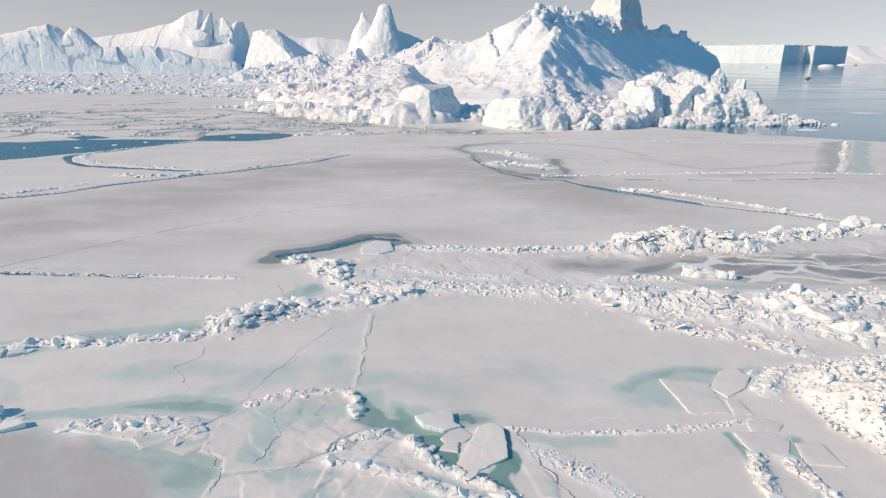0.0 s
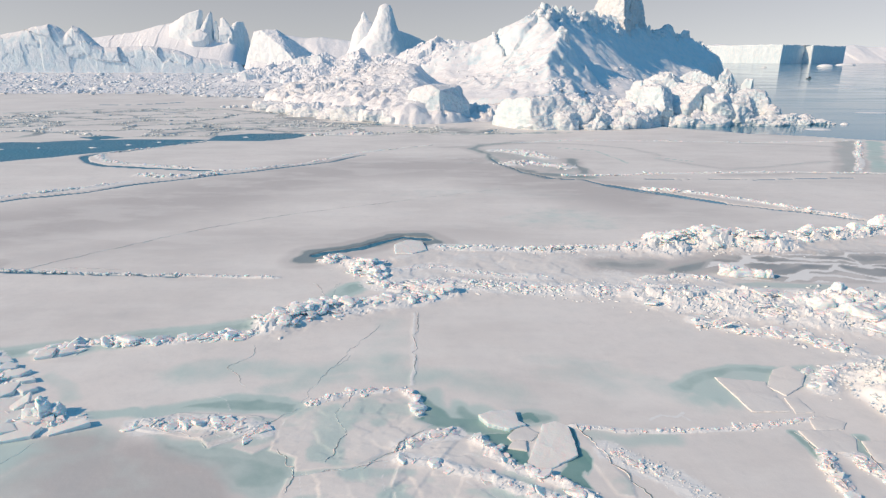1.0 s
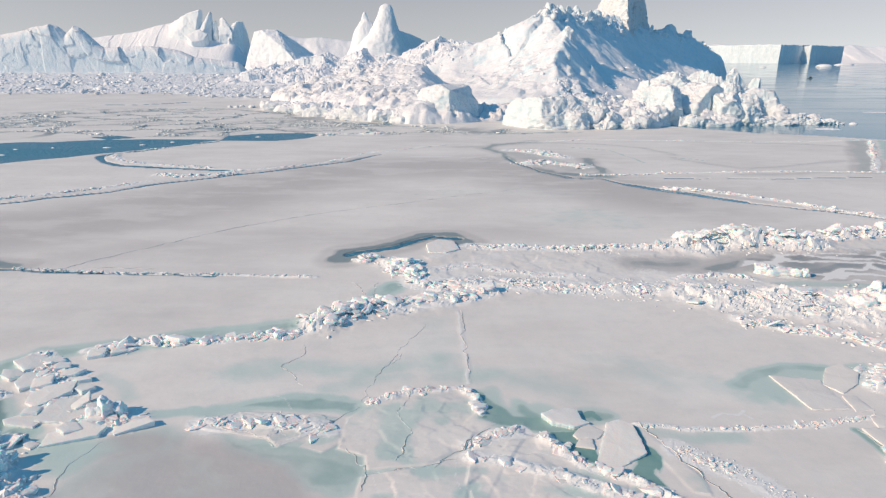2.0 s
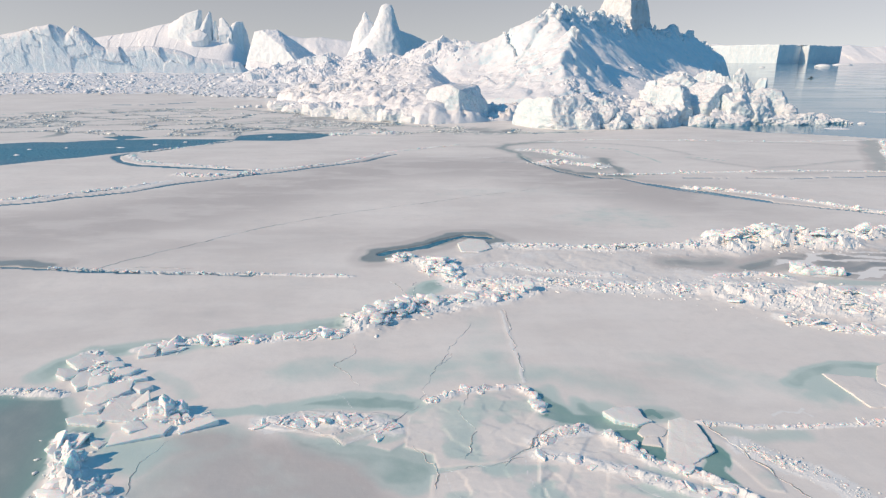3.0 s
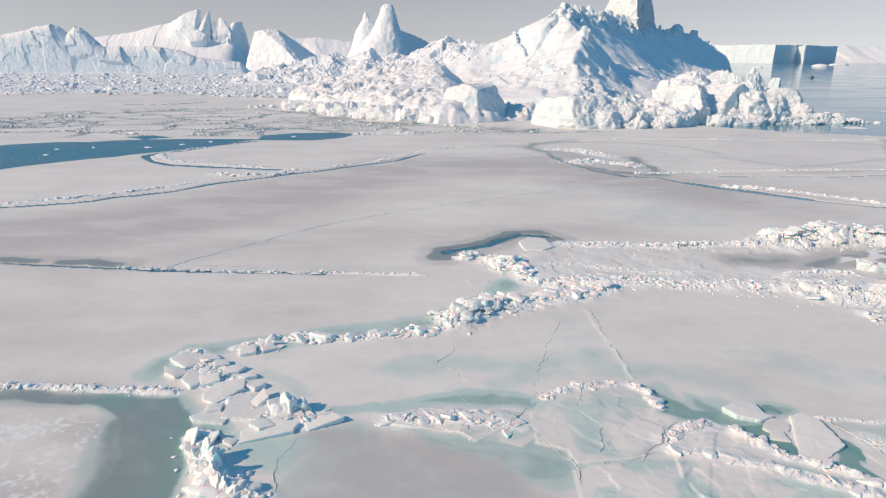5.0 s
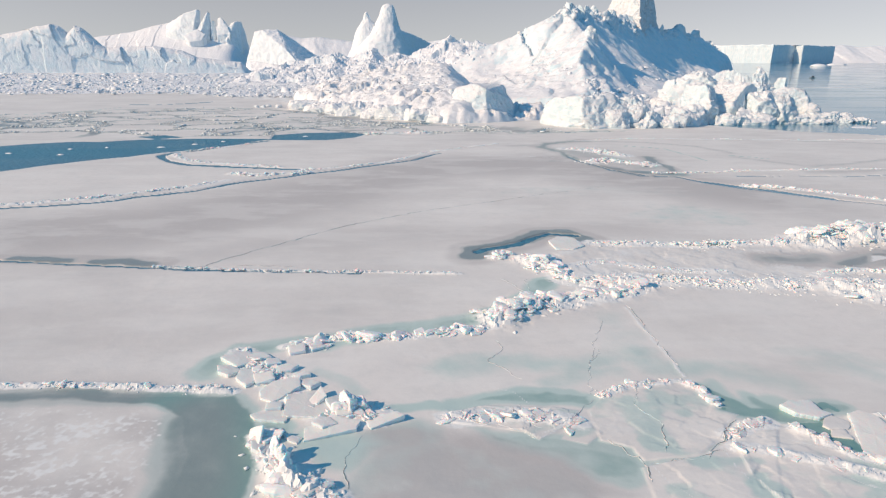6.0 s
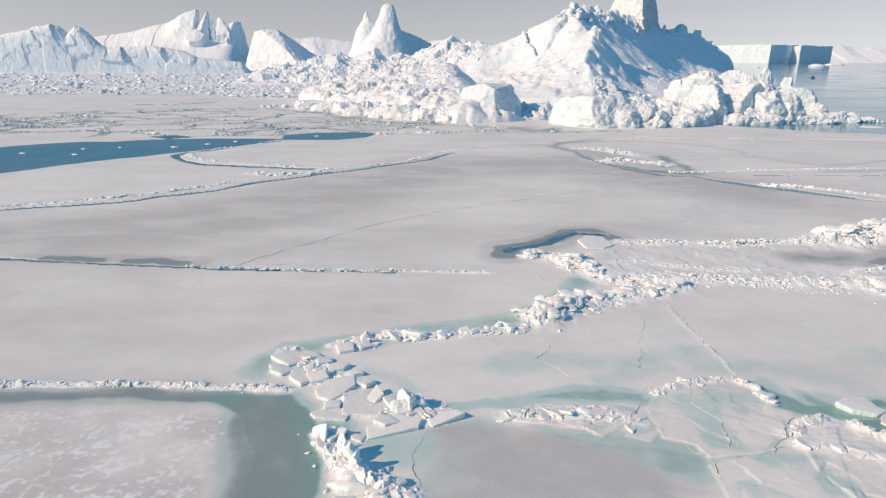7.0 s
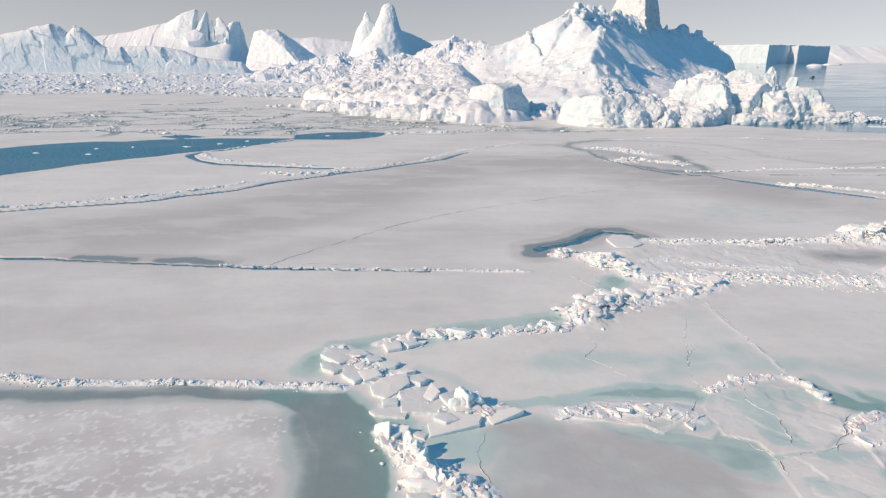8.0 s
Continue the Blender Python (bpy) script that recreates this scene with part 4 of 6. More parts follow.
raise_to(GREY, (slice(None), slice(None)), pans)
raise_to(SNOW_ON, (slice(None), slice(None)), pans * 0.8 * (1 - step(pan_gap, 0.35, 0.7)))
# rough snow over the floe between the two rubble belts
ROUGH = [(-10, 66), (-15, 73), (-8, 79), (10, 78), (24, 78), (42, 82), (70, 88), (70, 76), (30, 75), (14, 73.5), (22, 69), (30, 66), (60, 64), (60, 54), (36, 52), (24, 55), (14, 62)]
rough = step(inside_distance(WX, WY, ROUGH), -0.8, 2.0)
raise_to(SNOW_ON, (slice(None), slice(None)), rough * (0.42 + 0.3 * fractal(GX / 3, GY / 3, 0, 3, 72)))
GZ += rough * (0.09 * shards(TX, TY, 2.6, 73) + 0.05 * fractal(WX / 0.9, WY / 0.9, 0, 3, 81))
# crumpled plates in the nearest ice
CRUMPLE = [(-15, 40), (-9, 42), (-5.5, 42), (-4.5, 37), (0, 34), (6, 28), (6, 22), (-14, 22), (-13, 33)]
crumple = step(inside_distance(WX, WY, CRUMPLE), -0.5, 1.5)
GZ += crumple * 0.06 * shards(TX + 0.5 * TY, TY - 0.4 * TX, 1.9, 74)
raise_to(SNOW_ON, (slice(None), slice(None)), crumple * 0.3 * step(fractal(GX / 1.2, GY / 2.0, 0, 3, 75), 0.05, 0.5))

# granular snow on the floe beyond the green channel
DUST = [(-75, 40.0), (-46.5, 39.6), (-43.5, 37.8), (-42.2, 33), (-41.6, 22), (-75, 22)]
dust = step(inside_distance(TX, TY, DUST), -0.4, 1.6)
raise_to(SNOW_ON, (slice(None), slice(None)), dust * (0.38 + 0.34 * fractal((GX + GY) / 3.4, (GY - 0.5 * GX) / 1.2, 0, 5, 78) + 0.32 * value_noise(GX / 0.28, GY / 0.28, 0, 83)))
raise_to(GREY, (slice(None), slice(None)), dust * 0.85 * step(fractal(GX / 4, GY / 3, 0, 4, 80), -0.6, 0.5))
GZ = GZ * (1 - CUT) - 0.42 * CUT
# the sheet rises a little into cusps at its broken rims
shown = ~((CUT[:-1, :-1] > 0.98) & (CUT[1:, :-1] > 0.98) & (CUT[:-1, 1:] > 0.98) & (CUT[1:, 1:] > 0.98))
smooth_face = ~(np.maximum(BROKEN[:-1, :-1], BROKEN[1:, 1:]) > 0.3)
sheet = tagged(new("ground", grid_mesh("ground", GX, GY, GZ, SHEET, (("thin", THIN * (1 - CUT)), ("snow", SNOW_ON), ("grey", GREY)), smooth=smooth_face.reshape(-1)[shown.reshape(-1)], keep=shown)),
               "grey-white sheet of sea ice with cracks and young green ice", "sea ice", kind="structure")


# ---- open cracks ----
def ground_height(x, y):
    """The height of the ice sheet at a place."""
    r = int(np.clip(np.searchsorted(GY[:, 0], y), 1, GY.shape[0] - 1))
    c = int(np.clip(np.searchsorted(GX[r], x), 1, GX.shape[1] - 1))
    return float(GZ[r - 1:r + 1, c - 1:c + 1].max())


CRACKS = []
CRACKS.append(([(-51.7, 70.0), (-48.1, 70.4), (-41.8, 69.9)], 0.16))
CRACKS.append(([(-30.6, 35.3), (-31.3, 33.1), (-31.1, 31.4), (-30.6, 29.6)], 0.09))
CRACKS.append(([(-20.4, 49.9), (-20.1, 48.0), (-21.0, 46.9), (-21.5, 46.0), (-20.2, 44.1), (-19.1, 42.5)], 0.08))
CRACKS.append(([(-12.0, 48.1), (-12.9, 46.2), (-13.8, 44.4)], 0.08))
CRACKS.append(([(-18.4, 65.5), (-16.9, 62.6), (-15.7, 60.3)], 0.09))
CRACKS.append(([(-15.8, 65.5), (-15.8, 62.9), (-15.7, 60.9)], 0.11))
CRACKS.append(([(4.7, 37.7), (5.5, 35.1), (6.3, 33.0), (7.2, 31.1), (8.1, 29.5)], 0.12))
CRACKS.append(([(-15.0, 34.6), (-13.3, 32.9), (-13.3, 31.8), (-13.3, 30.5)], 0.12))
CRACKS.append(([(-12.9, 32.2), (-9.7, 32.8), (-7.7, 33.5)], 0.08))
CRACKS.append(([(-17.9, 36.1), (-15.9, 37.9), (-14.5, 39.6)], 0.09))
CRACKS.append(([(-9.3, 32.6), (-7.0, 35.3), (-5.4, 36.9)], 0.11))
CRACKS.append(([(19.2, 36.9), (19.6, 34.6), (19.1, 32.1), (18.9, 29.6)], 0.14))
CRACKS.append(([(23.1, 36.5), (22.7, 34.9), (22.2, 32.1)], 0.11))
CRACKS.append(([(-10.0, 54.2), (-12.2, 49.2), (-14.6, 40.5)], 0.03))
CRACKS.append(([(-54.5, 68.3), (-52.3, 70.8), (-48.7, 76.0), (-44.3, 81.4), (-39.4, 87.9), (-33.0, 93.3), (-25.8, 99.0), (-17.5, 103.6), (-6.5, 110.6), (7.0, 118.0)], 0.22))
CRACKS.append(([(-6.9, 57.6), (-6.5, 54.0), (-6.9, 51.5), (-6.5, 47.1), (-6.4, 43.4)], 0.09))
CRACKS.append(([(-23.5, 37.0), (-21.0, 36.2), (-19.4, 34.9)], 0.08))
CRACKS.append(([(-20.6, 38.6), (-20.0, 37.0), (-18.9, 36.0)], 0.08))
CRACKS.append(([(-10.9, 41.9), (-11.8, 39.0), (-10.6, 36.4), (-11.4, 33.2)], 0.07))


def make_crack(points, width, seed):
    """A jagged wet crack with slightly lifted snowy lips."""
    run = along(points, spacing=0.16)
    way = np.gradient(run, axis=0)
    way /= np.maximum(np.linalg.norm(way, axis=1, keepdims=True), 1e-6)
    s = np.arange(len(run)) * 0.16
    jag = 0.20 * value_noise(s / 0.9, 0 * s, 0, seed) + 0.10 * value_noise(s / 0.28, 0 * s, 0, seed + 1)
    half = 0.3 * width * np.clip(0.75 + 0.9 * value_noise(s / 1.3, 0 * s + 3, 0, seed + 2), 0.12, 1.6) * np.minimum(1, np.minimum(s, s[-1] - s) / 0.8 + 0.08)
    z = np.array([ground_height(x, y) for x, y in run])
    rows = []
    for side, rise in ((-2.2, -0.02), (-1.2, 0.018), (-1.0, 0.012), (1.0, 0.012), (1.2, 0.016), (2.0, -0.02)):
        o = jag + side * half
        rows.append(np.stack([run[:, 0] - way[:, 1] * o, run[:, 1] + way[:, 0] * o, z + rise], 1))
    p = np.stack(rows)
    mesh = grid_mesh("ice_crack", p[..., 0], p[..., 1], p[..., 2], SLAB, smooth=False)
    mesh.materials.append(CRACK)
    n = len(run) - 1
    mesh.polygons.foreach_set("material_index", np.repeat([0, 0, 1, 0, 0], n).astype(np.int32))
    tagged(new("ice_crack", mesh), "narrow jagged wet crack running through the sea ice", "ice crack", "cracks in the sea ice", kind="structure")


for k, (points, width) in enumerate(CRACKS):
    make_crack(points, width, 1200 + 5 * k)


# ---- pressure ridges ----
def make_ridge(index, points, width, height, size, blocks, bits, plates, label):
    """Blocks and plates heaped unevenly along a line, with crumbs between and round them."""
    rnd = random.Random(300 + index)
    base = thing("pressure_ridge", label, "ice ridge", "pressure ridges in the sea ice", place=(*points[0], 0))
    spots = along(points, count=400)
    reach = 2.2 * width + 1.5
    swell = step(value_noise(spots[:, 0] / reach, spots[:, 1] / reach, 0, 39), -0.6, 0.7)
    weight = 0.55 + 0.6 * swell
    share = np.cumsum(weight) / weight.sum()
    for _ in range(min(int(1.35 * blocks), 300)):
        k = min(int(np.searchsorted(share, rnd.random())), 399)
        wide = width * (0.6 + 0.7 * swell[k])
        off = max(-1.2, min(1.2, rnd.gauss(0, 0.6)))
        a = rnd.uniform(0, 6.28)
        x, y = spots[k][0] + off * wide * math.cos(a), spots[k][1] + off * wide * math.sin(a)
        flat = rnd.random() < plates
        s = 0.8 * size * math.exp(rnd.gauss(-0.3, 0.42)) * (1.3 if flat else 1.0)
        s = min(s, 1.4 * size)
        z = height * (0.5 + 0.6 * swell[k]) * math.exp(-off * off) * rnd.uniform(0.3, 1.0) - (0.06 if flat else 0.04) * s
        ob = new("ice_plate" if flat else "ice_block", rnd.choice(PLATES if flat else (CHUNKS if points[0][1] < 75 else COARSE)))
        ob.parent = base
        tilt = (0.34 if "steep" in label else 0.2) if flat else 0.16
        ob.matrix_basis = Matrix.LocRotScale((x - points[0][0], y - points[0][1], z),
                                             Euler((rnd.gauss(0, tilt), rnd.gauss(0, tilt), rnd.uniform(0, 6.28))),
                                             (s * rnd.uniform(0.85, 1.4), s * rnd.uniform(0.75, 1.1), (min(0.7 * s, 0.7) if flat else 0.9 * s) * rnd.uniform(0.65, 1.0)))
    nr = np.random.RandomState(900 + index)
    bits = int(0.7 * bits)
    k = np.minimum(np.searchsorted(share, nr.uniform(0, 1, bits)), 399)
    pick = spots[k]
    off = np.clip(nr.normal(0, 0.85, bits) * np.exp(0.3 * np.abs(nr.normal(0, 1, bits))), -1.9, 1.9) * width * (0.6 + 0.6 * swell[k])
    a = nr.uniform(0, 6.28, bits)
    x, y = pick[:, 0] + off * np.cos(a) - points[0][0], pick[:, 1] + off * np.sin(a) - points[0][1]
    s = np.clip(size * 0.2 * np.exp(nr.normal(0, 0.65, bits)), 0.06, 0.45 * size)
    z = height * 0.55 * (0.35 + 0.9 * swell[k]) * np.exp(-(off / width) ** 2) + 0.04 * s
    tagged(part("crushed_ice", rubble_mesh("crushed_ice", np.stack([x, y, z], 1), s, 950 + index, 0.25, FLAT_BITS), None, base, "small crumbs of crushed ice"), kind="stuff")


for n, row in enumerate(RIDGES):
    make_ridge(n, *row)


# ---- icebergs ----
def smooth_normals(x, y, z):
    p = np.stack([x, y, z], -1)
    n = np.cross(np.gradient(p, axis=1), np.gradient(p, axis=0))
    return n / np.maximum(np.linalg.norm(n, axis=-1, keepdims=True), 1e-6)


def profile_mesh(name, line, crest, depth, lip, front, back, grain, amp, flute, seed, mat, cols=260, rows=56, top=0.0, spread=0.0):
    """A berg drawn as cross-sections along its waterline: crest heights by distance along it, steep or gentle front, sloping back."""
    line = np.array(line, float)
    seg = np.hypot(*(line[1:] - line[:-1]).T)
    run = np.r_[0, np.cumsum(seg)]
    c = np.array(crest, float)
    s = np.linspace(c[0, 0], c[-1, 0], cols)
    h = np.interp(s, c[:, 0], c[:, 1])
    h = h + top * h * 0.1 * fractal(s / grain * 1.6, np.zeros(cols), 0, 4, seed)
    end = np.minimum(step(s, s[0] - 0.5, s[0] + 0.02 * (s[-1] - s[0])), 1 - step(s, s[-1] - 0.02 * (s[-1] - s[0]), s[-1] + 0.5))
    h = h * end - 3 * (1 - end)
    fx, fy = np.interp(s, run, line[:, 0]), np.interp(s, run, line[:, 1])
    over = np.maximum(s - run[-1], 0) + np.minimum(s, 0)
    way = (line[-1] - line[0]) / np.linalg.norm(line[-1] - line[0])
    fx, fy = fx + over * way[0], fy + over * way[1]
    tx, ty = np.gradient(fx), np.gradient(fy)
    t = np.hypot(tx, ty)
    nx, ny = -ty / t, tx / t
    q = np.linspace(0, 1, rows)[:, None]
    split = 0.62
    qf, qb = np.clip(q / split, 0, 1), np.clip((q - split) / (1 - split), 0, 1)
    v = lip * qf ** front + (depth - lip) * qb
    h = np.tile(h, (rows, 1))
    gap = (s[-1] - s[0]) / (cols - 1)
    for k in range(rows):
        sigma = spread * abs(float(v[k, 0]) - lip) / gap
        if sigma > 0.6:
            m = int(3 * sigma) + 1
            kern = np.exp(-0.5 * (np.arange(-m, m + 1) / sigma) ** 2)
            h[k] = np.convolve(np.pad(h[k], m, mode="edge"), kern / kern.sum(), "valid")
    z = -3 + (h + 3) * np.where(q <= split, 1 - (1 - qf) ** (1.0 + 0.6 * (front > 1.5)), 1 - qb ** back)
    su, zu = s[None, :] + 0.35 * z + 3 * fractal(s[None, :] / 9, z / 9, 0, 3, seed + 2), 0.6 * z + 2 * fractal(s[None, :] / 7, z / 7, 0, 3, seed + 4)
    bulge = flute * (2.4 * (shards(su, zu, grain, seed + 3) - 0.5) + 0.9 * (shards(su, zu, 0.36 * grain, seed + 5) - 0.5)) * np.sin(np.pi * np.clip(q, 0, 1))
    x = fx[None, :] + nx[None, :] * (v + bulge)
    y = fy[None, :] + ny[None, :] * (v + bulge)
    n = smooth_normals(x, y, z)
    d = amp * (fractal(x / grain, y / grain, z / grain, 5, seed + 7) * 0.6 + 0.5 * ridged(x / (0.6 * grain), y / (0.6 * grain), z / grain, 4, seed + 9))
    return grid_mesh(name, x + n[..., 0] * d, y + n[..., 1] * d, z + n[..., 2] * d * 0.6, mat)


def loft_mesh(name, stations, grain, amp, seed, mat, rows=70, cols=110, square=2.6):
    """A mass lofted through upright stations: height, centre x and y, half widths x and y."""
    st = np.array(stations, float)
    q = np.linspace(0, 1, rows)
    run = np.r_[0, np.cumsum(np.linalg.norm(np.diff(st, axis=0), axis=1))]
    run /= run[-1]
    z, cx, cy, rx, ry = (np.interp(q, run, st[:, k])[:, None] for k in range(5))
    a = np.linspace(0, 2 * math.pi, cols)[None, :]
    ca, sa = np.cos(a), np.sin(a)
    r = (np.abs(ca) ** square + np.abs(sa) ** square) ** (-1 / square)
    x, y, z = cx + rx * r * ca, cy + ry * r * sa, z + 0 * a
    fade = np.clip((1 - q)[:, None] * 12, 0.0, 1)
    d = amp * (fractal(x / grain, y / grain, z / (1.6 * grain), 5, seed) + 0.6 * ridged(x / (0.5 * grain), y / (0.5 * grain), z / grain, 4, seed + 5))
    out = np.stack([ca * np.ones_like(x), sa * np.ones_like(x)], -1)
    d[:, -1] = d[:, 0]
    x2, y2 = x + out[..., 0] * d * fade, y + out[..., 1] * d * fade
    z2 = z + 0.5 * d * fade
    return grid_mesh(name, x2, y2, z2, mat)


def field_mesh(name, x0, x1, y0, y1, cell, height, mat, floor=-2.5, smooth=True):
    """A berg as a field of heights over its own plan; what lies under water is left off."""
    nx, ny = int((x1 - x0) / cell), int((y1 - y0) / cell)
    x, y = np.meshgrid(np.linspace(x0, x1, nx), np.linspace(y0, y1, ny))
    z = np.maximum(height(x, y), floor)
    low = z <= floor + 0.01
    keep = ~(low[:-1, :-1] & low[1:, :-1] & low[:-1, 1:] & low[1:, 1:])
    return grid_mesh(name, x, y, z, mat, smooth=smooth, keep=keep)


def crest_height(x, y, points, left, right, power=1.0):
    """Heights falling away from a sloping crest line, at a rate of its own on each side."""
    best = np.full(x.shape, -99.0)
    for (ax, ay, az), (bx, by, bz) in zip(points, points[1:]):
        dx, dy = bx - ax, by - ay
        q = np.clip(((x - ax) * dx + (y - ay) * dy) / (dx * dx + dy * dy), 0, 1)
        d = np.hypot(x - ax - q * dx, y - ay - q * dy)
        side = (x - ax) * dy - (y - ay) * dx > 0
        top = az + q * (bz - az)
        fall = np.where(side, right, left)
        best = np.maximum(best, (top + 6) * np.exp(-(d / fall) ** power) - 6)
    return best


def main_height(x, y):
    wx = x + 5 * fractal(x / 22, y / 22, 0, 4, 101)
    wy = y + 5 * fractal(x / 22, y / 22, 0, 4, 105)
    spur = crest_height(wx, wy, [(44, 292, 10), (50, 330, 23), (57.7, 362, 35), (57, 404, 50)], 62, 30)
    ridge = crest_height(wx, wy, [(57, 404, 51), (82, 440, 51), (112, 500, 52), (140, 556, 54), (171, 578, 47), (194, 602, 47), (227, 642, 45), (236, 652, 43), (268, 680, 31), (286, 692, 20)], 60, 44, 1.25)
    west = crest_height(wx, wy, [(57, 404, 50), (36, 402, 43), (11.5, 400, 32), (-12, 394, 21), (-29, 388, 14), (-62, 382, 8)], 46, 62)
    z = np.maximum(np.maximum(spur, ridge), west)
    soft = step(z, 2, 14)
    crag = step(ridge - np.maximum(spur, west), -3, 6) * step(z, 38, 46)
    z = z + soft * (1.8 * fractal(x / 18, y / 18, 0, 5, 111) + 0.45 * ridged(x / 10, y / 10, 0, 5, 113) + step(spur, ridge - 1, ridge + 3) * (2.0 * (shards(wx, wy, 13.0, 151) - 0.5) + 0.8 * (shards(wx, wy, 5.0, 153) - 0.5)) + 0.5 * (shards(wx, wy, 4.0, 155) - 0.5))
    z = z + crag * (6.5 * ridged(x / 7, y / 7, 0, 5, 117) - 1.5)
    # broken cliff with a crack across the lit face
    cliff = 1 - step(np.abs(wx - 30), 10, 26)
    z = z + cliff * 3.0 * step(wy - 384, -3, 3) * step(402 - wy, 0, 10)
    z = z - 4.0 * (1 - step(line_distance(x, y, [(26, 404), (29, 397), (28.5, 391), (31.5, 384), (32, 374)]), 0.4, 1.1))
    edge = inside_distance(wx, wy, MAIN_EDGE)
    return np.minimum(z, -2.5 + 2.2 * np.maximum(edge, 0))


MAIN_EDGE = [(30, 280), (62, 282), (84, 300), (112, 350), (140, 398), (172, 440), (190, 470), (212, 520), (250, 600), (282, 650), (296, 690), (290, 720), (200, 720), (60, 640), (-110, 480), (-112, 395), (-70, 350), (-10, 290)]


def shelf_height(x, y):
    outline = [(-88, 306), (-70, 287), (-48, 262), (-20, 237.5), (-6, 240), (6, 246), (18, 252), (40, 246), (62, 246), (80, 252), (130, 262), (138, 300), (120, 350), (60, 380), (-20, 460), (-90, 470), (-110, 400), (-98, 340)]
    wx = x + 2.5 * fractal(x / 8, y / 8, 0, 4, 121)
    wy = y + 2.5 * fractal(x / 8, y / 8, 0, 4, 125)
    d = inside_distance(wx, wy, outline)
    west = step(-x, -6, 22)
    top = (3.2 * west + 1.6) * (1 - np.exp(-np.maximum(d, 0) / (3.2 + 2.0 * fractal(x / 9, y / 9, 0, 2, 128)))) + west * 0.19 * np.clip(d, 0, 95)
    z = np.where(d > 0, top, -2.5 + 0.0 * d)
    lumps = np.clip(ridged(x / 11, y / 11, 0, 4, 131), -0.2, 1)
    rough = 0.25 + 0.95 * step(fractal(x / 16, y / 22, 0, 3, 139), -0.3, 0.35)
    z = z + step(d, 0.1, 2.5) * (1.8 * lumps + rough * (2.6 * (shards(wx, wy, 8.5, 135) - 0.4) + 1.3 * (shards(wx, wy, 3.6, 137) - 0.4) + 0.4 * (shards(wx, wy, 1.7, 140) - 0.4)) + 0.25 * fractal(x / 1.5, y / 1.5, 0, 2, 138))
    return np.where(d > 0, z, -2.5)


def scatter(name, parent, height, region, count, low, high, seed, label, mat=None, sink=-0.12):
    """Loose lumps lying on a berg, joined as one part."""
    rnd = np.random.RandomState(seed)
    xs, ys = np.array(region, float).T
    x, y = rnd.uniform(xs.min(), xs.max(), count * 6), rnd.uniform(ys.min(), ys.max(), count * 6)
    good = inside_distance(x, y, region) > 0.5
    x, y = x[good][:count], y[good][:count]
    z = height(x, y)
    s = np.clip(low * np.exp(np.abs(rnd.normal(0, 0.75, len(x)))), low, high)
    ob = part(name, rubble_mesh(name, np.stack([x, y, z + sink * s], 1), s, seed + 1, 0.5, BOULDERS, mat or SNOW_RUBBLE), None, parent, label)
    tagged(ob, kind="stuff")
    return ob


def boulder_arrays(seed):
    """A craggy lump, rounded by sun and snow."""
    u, r = rock_shape(seed, 5, 8, -50.0, 6.0, 7, 0.52)
    return grid_to_tris(u * r[..., None] * (0.6, 0.5, 0.36))


BOULDERS = [boulder_arrays(800 + k) for k in range(12)]


TOWERS = []
TOWERS.append([(121.3, 570.0, 59.5), (124.2, 568.0, 65.2), (129.1, 566.0, 70.4), (133.8, 568.0, 88.1), (137.6, 542.0, 94.3), (152.0, 568.0, 94.7), (174.0, 616.0, 89.0), (183.3, 628.0, 60.9), (190.8, 632.0, 40.0), (138.2, 530.0, 65.5), (137.6, 526.0, 50.7), (139.6, 522.0, 35.9), (118.3, 558.0, 38.8), (139.6, 636.0, 40.9), (185.7, 656.0, 41.6)])
TOWERS.append([(89.8, 496.0, 40.3), (104.1, 526.0, 54.7), (114.3, 536.0, 53.6), (122.5, 526.0, 45.6), (127.6, 511.0, 34.4), (96.3, 506.0, 33.3), (126.7, 566.0, 39.0)])
TOWERS.append([(119.5, 516.0, 41.9), (129.2, 526.0, 50.7), (135.2, 526.0, 42.3), (135.3, 510.0, 32.7), (120.2, 512.0, 32.7), (140.9, 556.0, 38.9)])


